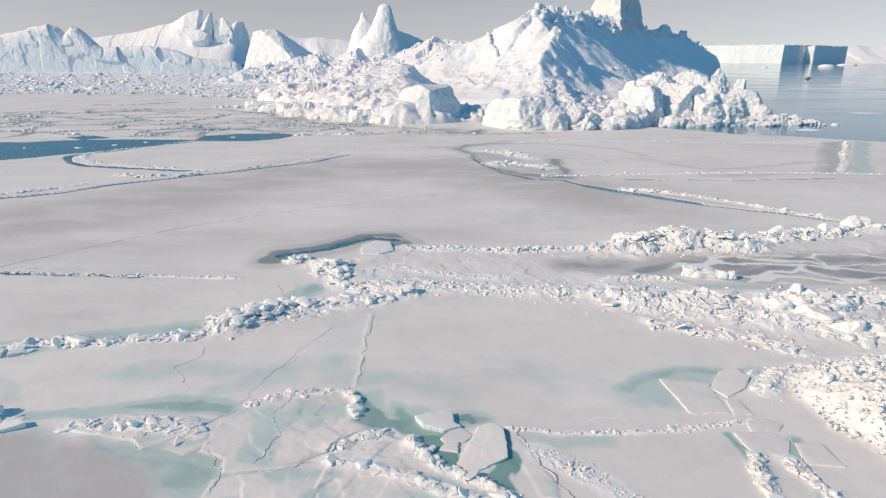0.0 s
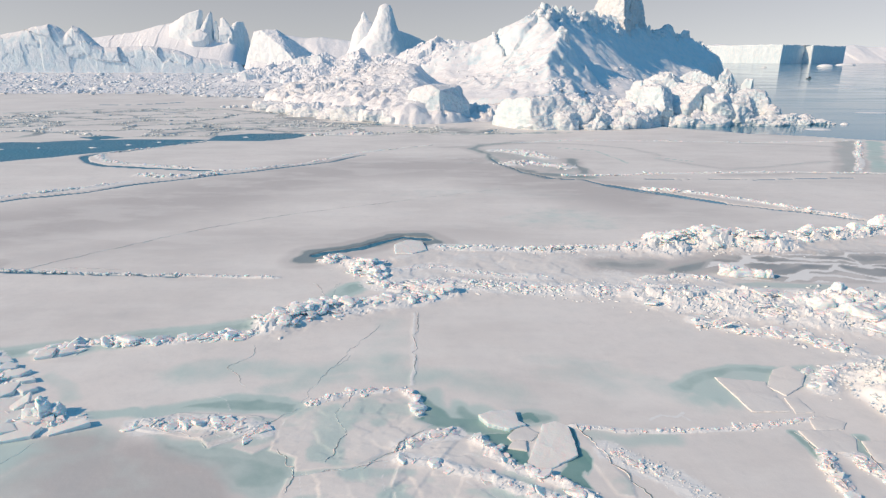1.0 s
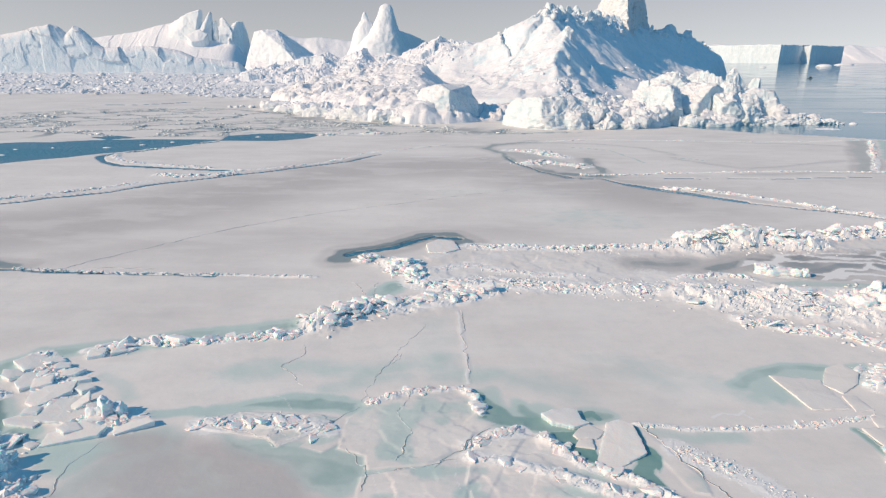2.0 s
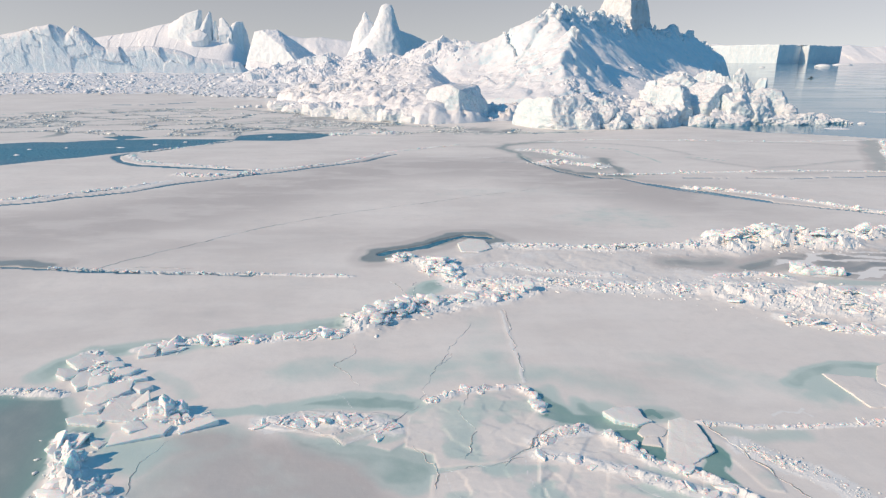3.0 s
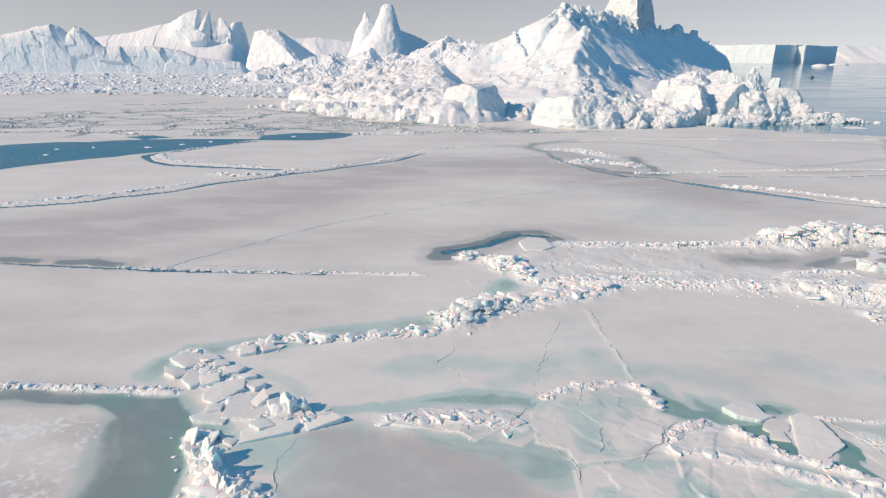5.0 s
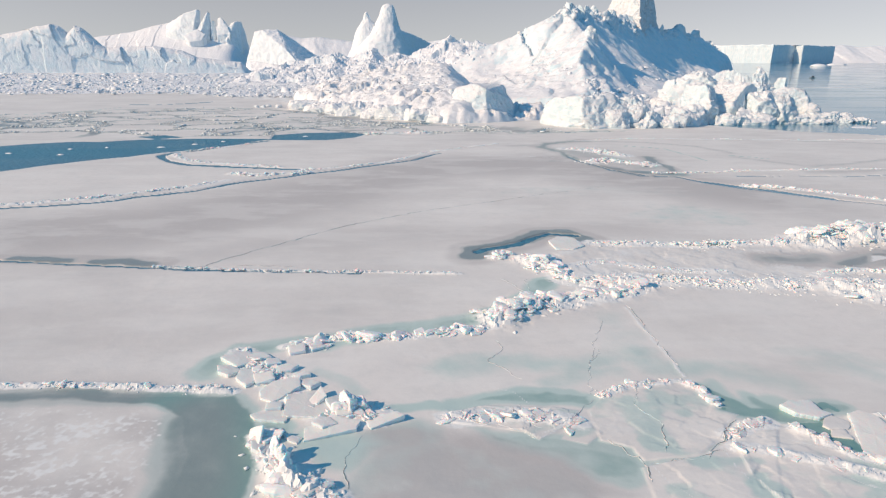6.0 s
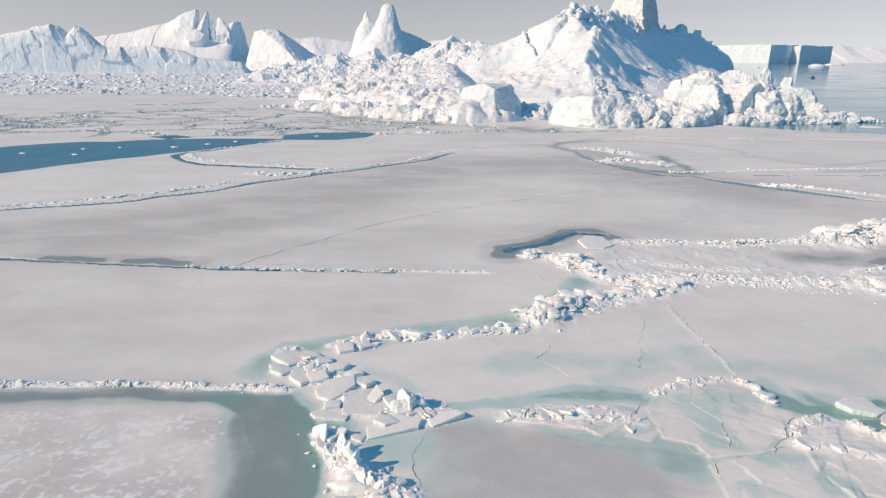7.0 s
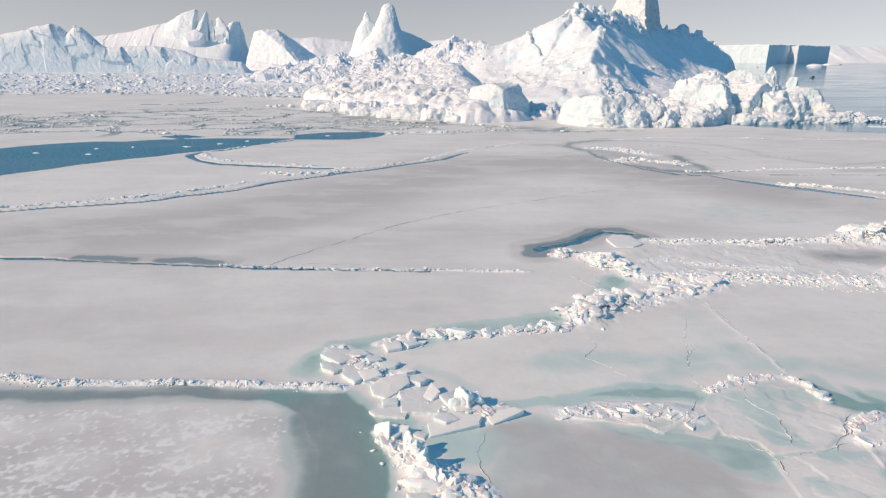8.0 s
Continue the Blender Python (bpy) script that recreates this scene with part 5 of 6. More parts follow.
def make_main_berg():
    berg = thing("iceberg", "huge snow-covered iceberg with a broken tower and blue-shaded flank", "iceberg", "icebergs", place=(60, 400, 0))
    inv = Matrix.Translation((-60, -400, 0))

    def own(name, mesh, label=""):
        mesh.transform(inv)
        return part(name, mesh, None, berg, label)

    own("snow_body", field_mesh("snow_body", -110, 300, 262, 725, 1.0, main_height, SNOW_MAIN))
    for k, points in enumerate(TOWERS):
        own("tower", hull_mesh("tower", points, 0.8, 9.0, 2.4, 141 + 5 * k, TOWER), "broken tower of bare ice with dirt bands")
    for k, (x, y, z, r, h) in enumerate(((57, 404, 47, 3.2, 6.5), (52, 403, 46, 6, 5), (46, 402, 44, 5, 4.5), (66, 414, 47, 3.0, 6), (72, 424, 48, 2.6, 5), (80, 436, 47, 2.4, 8), (89, 448, 46, 6, 6), (98, 470, 48, 5, 5), (104, 486, 49, 3, 6), (62, 366, 31, 3.5, 7), (196, 603, 43, 6, 8), (172, 578, 43, 3, 7), (229, 645, 40, 6, 8), (252, 667, 34, 5, 5))):
        mesh = rock_mesh("pinnacle", x, y, h + 10.5, r * 1.9, r * 1.7, 150 + 7 * k, SNOW, 3.0, 1.5, 4.0, 14, 0.55, 44, 60, 0.3)
        mesh.transform(Matrix.Translation((0, 0, z - 9)))
        own("pinnacle", mesh)
    face = [(0, 330), (40, 310), (55, 330), (50, 372), (20, 385), (-10, 372)]
    for region, count, low, high, seed in ((face, 160, 0.5, 2.6, 171), ([(40, 284), (70, 286), (100, 330), (80, 330), (60, 312), (44, 306)], 260, 0.8, 3.6, 173), ([(70, 330), (100, 340), (150, 420), (110, 420)], 80, 0.7, 3.0, 175), ([(-60, 392), (10, 400), (56, 408), (66, 416), (60, 396), (10, 388), (-60, 376)], 90, 0.7, 3.0, 177), ([(50, 398), (84, 436), (116, 500), (136, 546), (150, 548), (124, 490), (92, 430), (62, 394)], 200, 1.2, 5.5, 179), ([(168, 576), (196, 604), (232, 648), (262, 676), (268, 668), (236, 636), (200, 594), (174, 568)], 120, 1.5, 6.5, 181)):
        ob = scatter("rubble", berg, main_height, region, count, low, high, seed, "loose lumps of fallen ice")
        ob.data.transform(inv)


def make_shelf():
    shelf = thing("iceberg", "low iceberg shelf strewn with snow-covered rubble", "iceberg", "icebergs", place=(-30, 300, 0))
    inv = Matrix.Translation((30, -300, 0))
    mesh = field_mesh("snow_body", -115, 145, 232, 475, 0.72, shelf_height, SNOW_RUBBLE)
    mesh.transform(inv)
    part("snow_body", mesh, None, shelf)
    west = [(-84, 308), (-66, 290), (-46, 266), (-18, 244), (-10, 262), (-8, 300), (-24, 360), (-60, 400), (-84, 380)]
    mid = [(4, 250), (16, 258), (40, 252), (60, 256), (72, 300), (60, 322), (30, 320), (4, 330), (-12, 300)]
    for region, count, low, high, seed in ((west, 240, 0.6, 4.0, 201), (mid, 460, 0.7, 4.0, 205), ([(66, 250), (130, 262), (134, 300), (80, 330), (60, 300)], 350, 0.7, 3.5, 209)):
        ob = scatter("rubble", shelf, shelf_height, region, count, low, high, seed, "snow-covered lumps of broken ice")
        ob.data.transform(inv)


def rock_mesh(name, x, y, z, rx, ry, seed, mat, grain=5.0, amp=0.5, box=2.6, facets=9, bite=0.74, rows=44, cols=76, taper=0.0):
    """A broken mass of ice standing in the water, z high."""
    u, r = rock_shape(seed, rows, cols, -14.0, box, facets, bite)
    p = u * r[..., None] * (rx, ry, 1)
    p[..., 2] *= z / p[..., 2].max()
    p[..., :2] *= 1 - taper * np.clip(p[..., 2:] / z, 0, 1)
    p += (x, y, 0)
    d = amp * (fractal(p[..., 0] / grain, p[..., 1] / grain, p[..., 2] / grain, 5, seed) + 0.5 * ridged(p[..., 0] / (0.45 * grain), p[..., 1] / (0.45 * grain), p[..., 2] / (0.45 * grain), 3, seed + 3) - 0.2)
    d[:, -1] = d[:, 0]
    d[-1] = d[-1, 0]
    p += u * d[..., None]
    p[0, :, 2] = -3
    return grid_mesh(name, p[..., 0], p[..., 1], p[..., 2], mat)


def lump_berg(label, pieces, seed, mat, base, **shape):
    berg = thing("iceberg", label, "iceberg", "icebergs", place=(*base, 0))
    for k, (x, y, z, rx, ry) in enumerate(pieces):
        fine = int(rx > 7) + 1
        mesh = rock_mesh("ice_mass", x, y, z, 1.14 * rx, 1.14 * ry, seed + 11 * k, mat, rows=34 + 24 * fine, cols=60 + 40 * fine, **shape)
        mesh.transform(Matrix.Translation((-base[0], -base[1], 0)))
        part("ice_mass", mesh, None, berg)
    return berg


def hull_mesh(name, points, cell, grain, amp, seed, mat):
    """A broken block of ice: the hull of its corners, cut fine and roughened."""
    bm = bmesh.new()
    for p in points:
        bm.verts.new(p)
    bmesh.ops.convex_hull(bm, input=bm.verts)
    bmesh.ops.delete(bm, geom=[v for v in bm.verts if not v.link_faces], context="VERTS")
    for _ in range(9):
        long = [e for e in bm.edges if e.calc_length() > cell]
        if not long:
            break
        bmesh.ops.subdivide_edges(bm, edges=long, cuts=1)
        bmesh.ops.triangulate(bm, faces=bm.faces)
    bm.normal_update()
    p = np.array([v.co[:] for v in bm.verts])
    n = np.array([v.normal[:] for v in bm.verts])
    d = amp * (fractal(p[:, 0] / grain, p[:, 1] / grain, p[:, 2] / grain, 5, seed) + 0.7 * ridged(p[:, 0] / (0.5 * grain), p[:, 1] / (0.5 * grain), p[:, 2] / (0.7 * grain), 4, seed + 3) - 0.2)
    p = p + n * d[:, None]
    for v, c in zip(bm.verts, p):
        v.co = c
    for f in bm.faces:
        f.smooth = True
    mesh = bpy.data.meshes.new(name)
    bm.to_mesh(mesh)
    bm.free()
    mesh.materials.append(mat)
    return mesh


def hull_berg(label, blocks, base, seed, cell, grain, amp, mat, name="ice_mass"):
    berg = thing("iceberg", label, "iceberg", "icebergs", place=(*base, 0))
    for k, points in enumerate(blocks):
        mesh = hull_mesh(name, points, cell, grain, amp, seed + 13 * k, mat)
        mesh.transform(Matrix.Translation((-base[0], -base[1], 0)))
        part(name, mesh, None, berg)
    return berg


make_main_berg()
make_shelf()
lump_berg("low broken bank of white ice along the water", [(-84, 304, 4.2, 8, 6), (-74, 293, 5.0, 9, 6), (-64, 281, 4.4, 8, 6), (-56, 271, 5.2, 9, 6), (-47, 263, 4.6, 8, 6), (-38, 254.5, 5.4, 9, 6), (-30, 249, 4.8, 8, 5), (-23, 245, 6.0, 7, 5)], 231, SNOW_RUBBLE, (-55, 272), grain=3.6, amp=1.2, facets=14, bite=0.66, box=4.0)
hull_berg("steep white ice block with a pale blue shaded side", [
    [(-21.3, 249.0, -1.4), (-18.9, 254.0, 6.8), (-16.7, 262.0, 11.2), (-10.4, 252.0, 13.8), (-4.8, 243.5, -0.8), (-5.5, 247.0, 11.9), (2.8, 262.0, 12.8), (6.0, 259.0, 7.0), (6.7, 256.0, -0.7), (-1.1, 247.0, -0.7), (1.1, 275.0, 12.9), (-12.3, 280.0, 10.8), (7.2, 275.0, 1.3)],
], (-7, 250), 221, 0.6, 5.0, 0.7, SNOW)
lump_berg("rounded snowy dome with smaller humps beside it", [(30, 232, 10.8, 13.5, 13), (44.5, 233, 9.6, 6.5, 8), (39, 226, 6.0, 5, 5), (51, 228, 5.4, 5, 5), (57, 227, 3.4, 4, 4), (62, 230, 4.4, 4, 5), (67, 234, 5.6, 3.6, 5), (48, 224, 3.0, 4, 3)], 241, SNOW, (36, 232), grain=4.6, amp=1.5, facets=13, bite=0.68, box=3.4)
lump_berg("cluster of large rounded white ice mounds", [(78, 250, 14.0, 8.5, 11), (92, 258, 14.0, 11.5, 13), (102, 250, 10.2, 9, 9), (70, 240, 6, 5, 6), (83, 240, 4.0, 4, 4), (95, 241, 4.8, 7, 5), (108, 247, 7.4, 5, 6), (88, 238, 3.0, 5, 3)], 261, SNOW, (88, 250), grain=5.2, amp=1.8, facets=12, bite=0.7, box=3.4)
lump_berg("upright white ice knob at the end of a rubble spit", [(123, 268, 12.0, 7, 7), (115, 266, 10.4, 7, 7), (129, 262, 6.0, 4, 5), (136, 252, 3.0, 8, 3.6), (126, 249, 3.4, 9, 4), (113, 244, 2.6, 8, 3), (140, 247, 1.6, 5, 2.2), (132, 246, 1.8, 6, 2.5), (120, 242, 1.5, 6, 2.5), (144, 246, 0.8, 2, 1.5)], 281, SNOW, (123, 262), grain=3.2, amp=1.2, facets=12, bite=0.66)
lump_berg("craggy white iceberg with dirty grey tips", [(104, 312, 18.0, 17, 14), (119, 310, 19.0, 12, 12), (130, 305, 19.0, 9, 8), (137, 302, 14.5, 7, 7), (92, 316, 13, 11, 10), (125, 303, 13, 8, 7)], 301, SNOW, (115, 308), grain=5.0, amp=2.4, bite=0.58, facets=18, taper=0.25)


def prism_mesh(name, outline, height, grain, amp, seed, mat, cols=360, rows=34):
    """A steep-walled, flat-topped berg on a closed outline."""
    ring = along([*outline, outline[0]], count=cols)
    c = ring[:-1].mean(0)
    n = np.gradient(ring, axis=0)
    n = np.stack([n[:, 1], -n[:, 0]], 1) / np.linalg.norm(n, axis=1)[:, None]
    q = np.linspace(0, 1, rows)[:, None]
    wall = np.clip(q / 0.7, 0, 1)
    inset = np.clip((q - 0.7) / 0.3, 0, 1) ** 1.4
    s = np.arange(cols) * np.linalg.norm(ring[1] - ring[0])
    h = height + 0.09 * height * fractal(ring[:, 0] / (2 * grain), ring[:, 1] / (2 * grain), 0, 5, seed, 0.65)
    z = -3 + (h + 3) * wall + 0 * inset
    x = ring[:, 0] + (c[0] - ring[:, 0]) * inset
    y = ring[:, 1] + (c[1] - ring[:, 1]) * inset
    d = amp * (fractal(ring[:, 0] / grain, ring[:, 1] / grain, z / (3 * grain), 5, seed + 2) + 0.6 * ridged(ring[:, 0] / (0.5 * grain), ring[:, 1] / (0.5 * grain), z / (2 * grain), 4, seed + 4)) * (1 - inset)
    x, y = x + n[:, 0] * d, y + n[:, 1] * d
    x[:, -1], y[:, -1], z[:, -1] = x[:, 0], y[:, 0], z[:, 0]
    return grid_mesh(name, x, y, z, mat)


def make_far_berg(label, parts, base):
    berg = thing("iceberg", label, "iceberg", "icebergs", place=(*base, 0))
    for name, args in parts:
        mesh = profile_mesh(name, *args)
        mesh.transform(Matrix.Translation((-base[0], -base[1], 0)))
        part(name, mesh, None, berg)


make_far_berg("long pale blue ice wall with fluted face and rounded tops", [("ice_wall", ([(-681, 889), (-296, 941)],
    [(32.2, 50.9), (54.1, 52.6), (74.9, 49.9), (83.2, 51.5), (96.7, 54.6), (108.2, 57.6), (119.6, 61.3), (131.0, 62.9), (140.4, 63.8), (148.7, 60.2), (155.0, 55.1), (159.1, 50.7), (164.3, 55.9), (170.6, 62.0), (177.8, 59.8), (184.1, 54.0), (190.3, 46.6), (196.6, 39.1), (207.0, 33.9), (222.6, 34.8), (248.6, 36.5), (266.2, 38.1), (287.0, 35.2), (308.9, 30.8), (327.6, 21.6), (354.6, 18.7), (385.8, 15.7), (395.2, 7.9)],
    114.4, 12.48, 3.0, 1.4, 34, 0.5, 1.8, 321, WALL_ICE, 520, 80, 0.5, 0.1))], (-465, 860))
make_far_berg("great sloping iceberg with smooth snow and sail-like fins", [("snow_slope", ([(-912, 1416), (-396, 1416)],
    [(32.4, 33.6), (72.0, 64.8), (120.0, 69.6), (175.2, 78.0), (213.6, 87.6), (259.2, 98.4), (300.0, 103.2), (342.0, 96.0), (372.0, 91.2), (402.0, 91.2), (426.0, 88.8), (439.2, 74.4), (448.8, 45.6), (458.4, 19.2)],
    228, 180, 0.9, 1.3, 34, 0.4, 1.8, 341, SNOW_FAR, 420, 80, 0.2, 0.1))], (-550, 1250))
FINS = []
FINS.append([(-643.7, 1570.0, 92.0), (-606.8, 1540.0, 101.9), (-592.3, 1540.0, 115.3), (-558.9, 1540.0, 125.2), (-555.0, 1546.0, 122.0), (-566.8, 1528.0, 82.0), (-599.9, 1530.0, 81.9), (-633.4, 1540.0, 74.7), (-574.4, 1565.0, 79.7), (-626.5, 1532.0, -3.0), (-558.2, 1532.0, -3.0), (-592.4, 1600.0, -3.0)])
FINS.append([(-564.5, 1530.0, 74.7), (-545.3, 1540.0, 107.1), (-534.8, 1540.0, 121.7), (-533.5, 1546.0, 117.2), (-548.3, 1550.0, 75.5), (-553.2, 1526.0, 69.8), (-558.5, 1532.0, -3.0), (-534.7, 1532.0, -3.0), (-546.6, 1600.0, -3.0)])
FINS.append([(-536.9, 1532.0, -3.0), (-527.7, 1540.0, 102.3), (-522.8, 1544.0, 100.1), (-524.4, 1548.0, 70.6), (-533.4, 1532.0, -3.0), (-522.5, 1532.0, -3.0), (-527.9, 1600.0, -3.0)])
FINS.append([(-514.4, 1526.0, 70.0), (-513.2, 1540.0, 104.8), (-507.6, 1540.0, 108.5), (-493.4, 1536.0, 94.9), (-483.2, 1526.0, 72.6), (-501.9, 1550.0, 65.8), (-514.3, 1532.0, -3.0), (-490.3, 1532.0, -3.0), (-502.3, 1600.0, -3.0)])
FINS.append([(-497.4, 1530.0, 72.6), (-485.6, 1540.0, 95.2), (-474.7, 1540.0, 100.1), (-463.7, 1546.0, 99.2), (-463.0, 1580.0, 72.0), (-461.1, 1600.0, -3.0), (-471.9, 1590.0, 33.7), (-477.1, 1530.0, 38.2), (-492.9, 1524.0, 57.8), (-490.3, 1532.0, -3.0), (-462.4, 1532.0, -3.0), (-476.4, 1600.0, -3.0)])
FINS.append([(-583.5, 1510.0, 66.7), (-557.4, 1520.0, 81.7), (-536.1, 1515.0, 71.9), (-544.3, 1505.0, 57.0), (-568.2, 1500.0, 54.4), (-576.1, 1532.0, -3.0), (-539.7, 1532.0, -3.0), (-557.9, 1600.0, -3.0)])
hull_berg("row of sharp ice fins standing on a snow slope", FINS, (-560, 1540), 351, 3.0, 12.0, 1.6, SNOW_FAR, "ice_fin")
hull_berg("castle-shaped block of white ice with steep faces", [
    [(-364.5, 1190.0, -6.0), (-351.1, 1190.0, 31.2), (-340.4, 1194.0, 65.1), (-325.9, 1190.0, 67.9), (-301.7, 1198.0, 69.2), (-280.9, 1165.0, 35.2), (-242.1, 1145.0, -2.4), (-310.7, 1250.0, 69.2), (-243.2, 1260.0, 24.1), (-226.7, 1250.0, -4.6), (-358.6, 1260.0, 62.3), (-382.3, 1270.0, -5.9)],
    [(-366.5, 1180.0, -5.8), (-349.5, 1180.0, 15.7), (-314.0, 1160.0, 12.2), (-259.1, 1135.0, 5.2), (-231.3, 1130.0, -3.9), (-275.5, 1120.0, -3.9), (-339.4, 1140.0, -4.7), (-231.3, 1190.0, -5.3)],
], (-340, 1190), 361, 2.6, 16.0, 2.0, SNOW_FAR, "ice_face")
make_far_berg("smooth distant snowfield on a flat iceberg", [("snow_slope", ([(-478, 1580), (218, 1580)],
    [(-1.4, 65.0), (34.8, 79.0), (63.8, 77.8), (121.8, 69.8), (165.3, 71.4), (208.8, 66.2), (266.8, 58.2), (353.8, 50.2), (455.3, 63.3), (498.8, 67.6), (542.3, 63.7), (600.3, 57.1), (659.8, 38.1)],
    290, 130.5, 1.1, 1.4, 40, 2.5, 2.0, 381, SNOW_FAR, 200, 44, 0.2))], (-90, 1150))
SLOPE = [(-205, 5), (-185, 10.5), (-159, 18), (-143, 21), (-125, 25), (-114, 28), (-102, 23), (-80, 30), (-69, 23), (-47, 25), (-30, 31), (-19, 37), (-8, 41), (0, 40), (25, 34), (53, 22)]


def slope_height(x, y):
    c = np.array(SLOPE, float)
    wx, wy = x + 3 * fractal(x / 12, y / 12, 0, 3, 391), y + 3 * fractal(x / 12, y / 12, 0, 3, 393)
    top = np.interp(wx, c[:, 0], c[:, 1]) * step(x, -212, -196)
    z = top * np.clip((y - 545) / 75, 0, 1) ** 0.8 - 0.5 * np.maximum(y - 620, 0)
    z = z + step(z, 0.5, 5) * (5.0 * (shards(wx, wy, 13.0, 395) - 0.5) + 1.8 * (shards(wx, wy, 5.0, 396) - 0.5) + 0.9 * (shards(wx, wy, 2.6, 397) - 0.5))
    return np.where(z > 0.2, z, -2.5)


def make_slope():
    berg = thing("iceberg", "jumbled slope of broken white ice below the spires", "iceberg", "icebergs", place=(-90, 600, 0))
    mesh = field_mesh("rubble_slope", -215, 60, 545, 690, 0.9, slope_height, SNOW_RUBBLE, smooth=False)
    mesh.transform(Matrix.Translation((90, -600, 0)))
    part("rubble_slope", mesh, None, berg)


make_slope()
def make_spires():
    berg = thing("iceberg", "twin white ice spires, one tall and one slender", "iceberg", "icebergs", place=(-120, 1110, 0))
    shift = Matrix.Translation((120, -1110, 0))
    tall = [(-3.0, -111.9, 1110, 61.1, 50), (20.7, -111.9, 1110, 55.1, 42), (31.6, -110.7, 1110, 48.2, 36), (47.0, -106.5, 1110, 36.8, 30), (59.6, -102.4, 1110, 27.2, 24), (73.8, -100.2, 1110, 19.7, 18), (88.8, -99.0, 1110, 14.0, 12), (99.3, -98.3, 1110, 10.7, 8), (104.5, -97.8, 1110, 7.5, 5), (107.2, -98.7, 1110, 1.9, 1.5)]
    slender = [(-3.0, -139.0, 1114, 36.5, 38), (20.7, -139.0, 1114, 30.5, 30), (38.0, -135.6, 1114, 23.8, 24), (59.6, -134.4, 1114, 19.3, 17), (69.4, -133.6, 1114, 15.0, 13), (76.5, -132.9, 1114, 10.7, 9), (81.9, -133.7, 1114, 6.1, 5), (88.9, -134.4, 1114, 4.2, 3.5), (93.3, -134.3, 1114, 2.3, 2.5), (95.1, -134.2, 1114, 0.4, 0.8)]
    for stations, seed in ((tall, 401), (slender, 407)):
        mesh = loft_mesh("spire", stations, 14.0, 1.5, seed, SNOW_FAR, 110, 110, 2.2)
        mesh.transform(shift)
        part("spire", mesh, None, berg)
    for k, (name, points) in enumerate((("ice_fin", [(-128.4, 1118.0, 71.5), (-125.1, 1116.0, 80.3), (-120.9, 1120.0, 76.9), (-118.9, 1124.0, 64.6), (-131.5, 1110.0, 62.2)]), ("shaded_ridge", [(-90.9, 1120.0, 70.0), (-81.9, 1126.0, 68.5), (-67.6, 1140.0, 61.8), (-50.6, 1170.0, 57.3), (-34.6, 1200.0, 50.5), (-16.7, 1230.0, 41.3), (-8.3, 1240.0, 27.3), (-80.8, 1102.0, 24.8), (-63.0, 1120.0, 24.9), (-96.6, 1180.0, 24.8), (-94.3, 1160.0, 62.3), (-95.0, 1102.0, -3.0), (-60.0, 1125.0, -3.0), (0.0, 1240.0, -3.0), (-95.0, 1185.0, -3.0)]))):
        mesh = hull_mesh(name, points, 2.6, 14.0, 1.4, 411 + k, SNOW_FAR)
        mesh.transform(shift)
        part(name, mesh, None, berg)


make_spires()


def make_table_berg():
    berg = thing("iceberg", "flat-topped iceberg, one face sunlit and one in blue shade", "iceberg", "icebergs", place=(1330, 2600, 0))
    for outline, tall, seed in (([(1862, 3640), (1990, 3724), (2072, 3800), (2078, 3725), (2433, 4010), (2184, 4410), (1610, 4284), (1519, 4060), (1652, 3878)], 98, 421),):
        mesh = prism_mesh("ice_wall", outline, tall, 30, 6, seed, WALL_ICE)
        mesh.transform(Matrix.Translation((-1330, -2600, 0)))
        part("ice_wall", mesh, None, berg)


make_table_berg()
make_far_berg("low white hills of a distant snowy coast", [("snow_slope", ([(600, 4200), (4400, 4200)],
    [(900, 30), (1024, 89.7), (1277, 115.4), (1388, 105.5), (1722, 75.9), (1974, 98.1), (2153, 116.4), (2257, 106.6), (2555, 115.1), (2746, 91.2), (3300, 105), (3750, 80)],
    420, 260, 1.2, 1.5, 160, 9.0, 10.0, 441, SNOW_FAR, 300, 44, 0.8))], (2400, 4300))


# ---- brash and floes ----


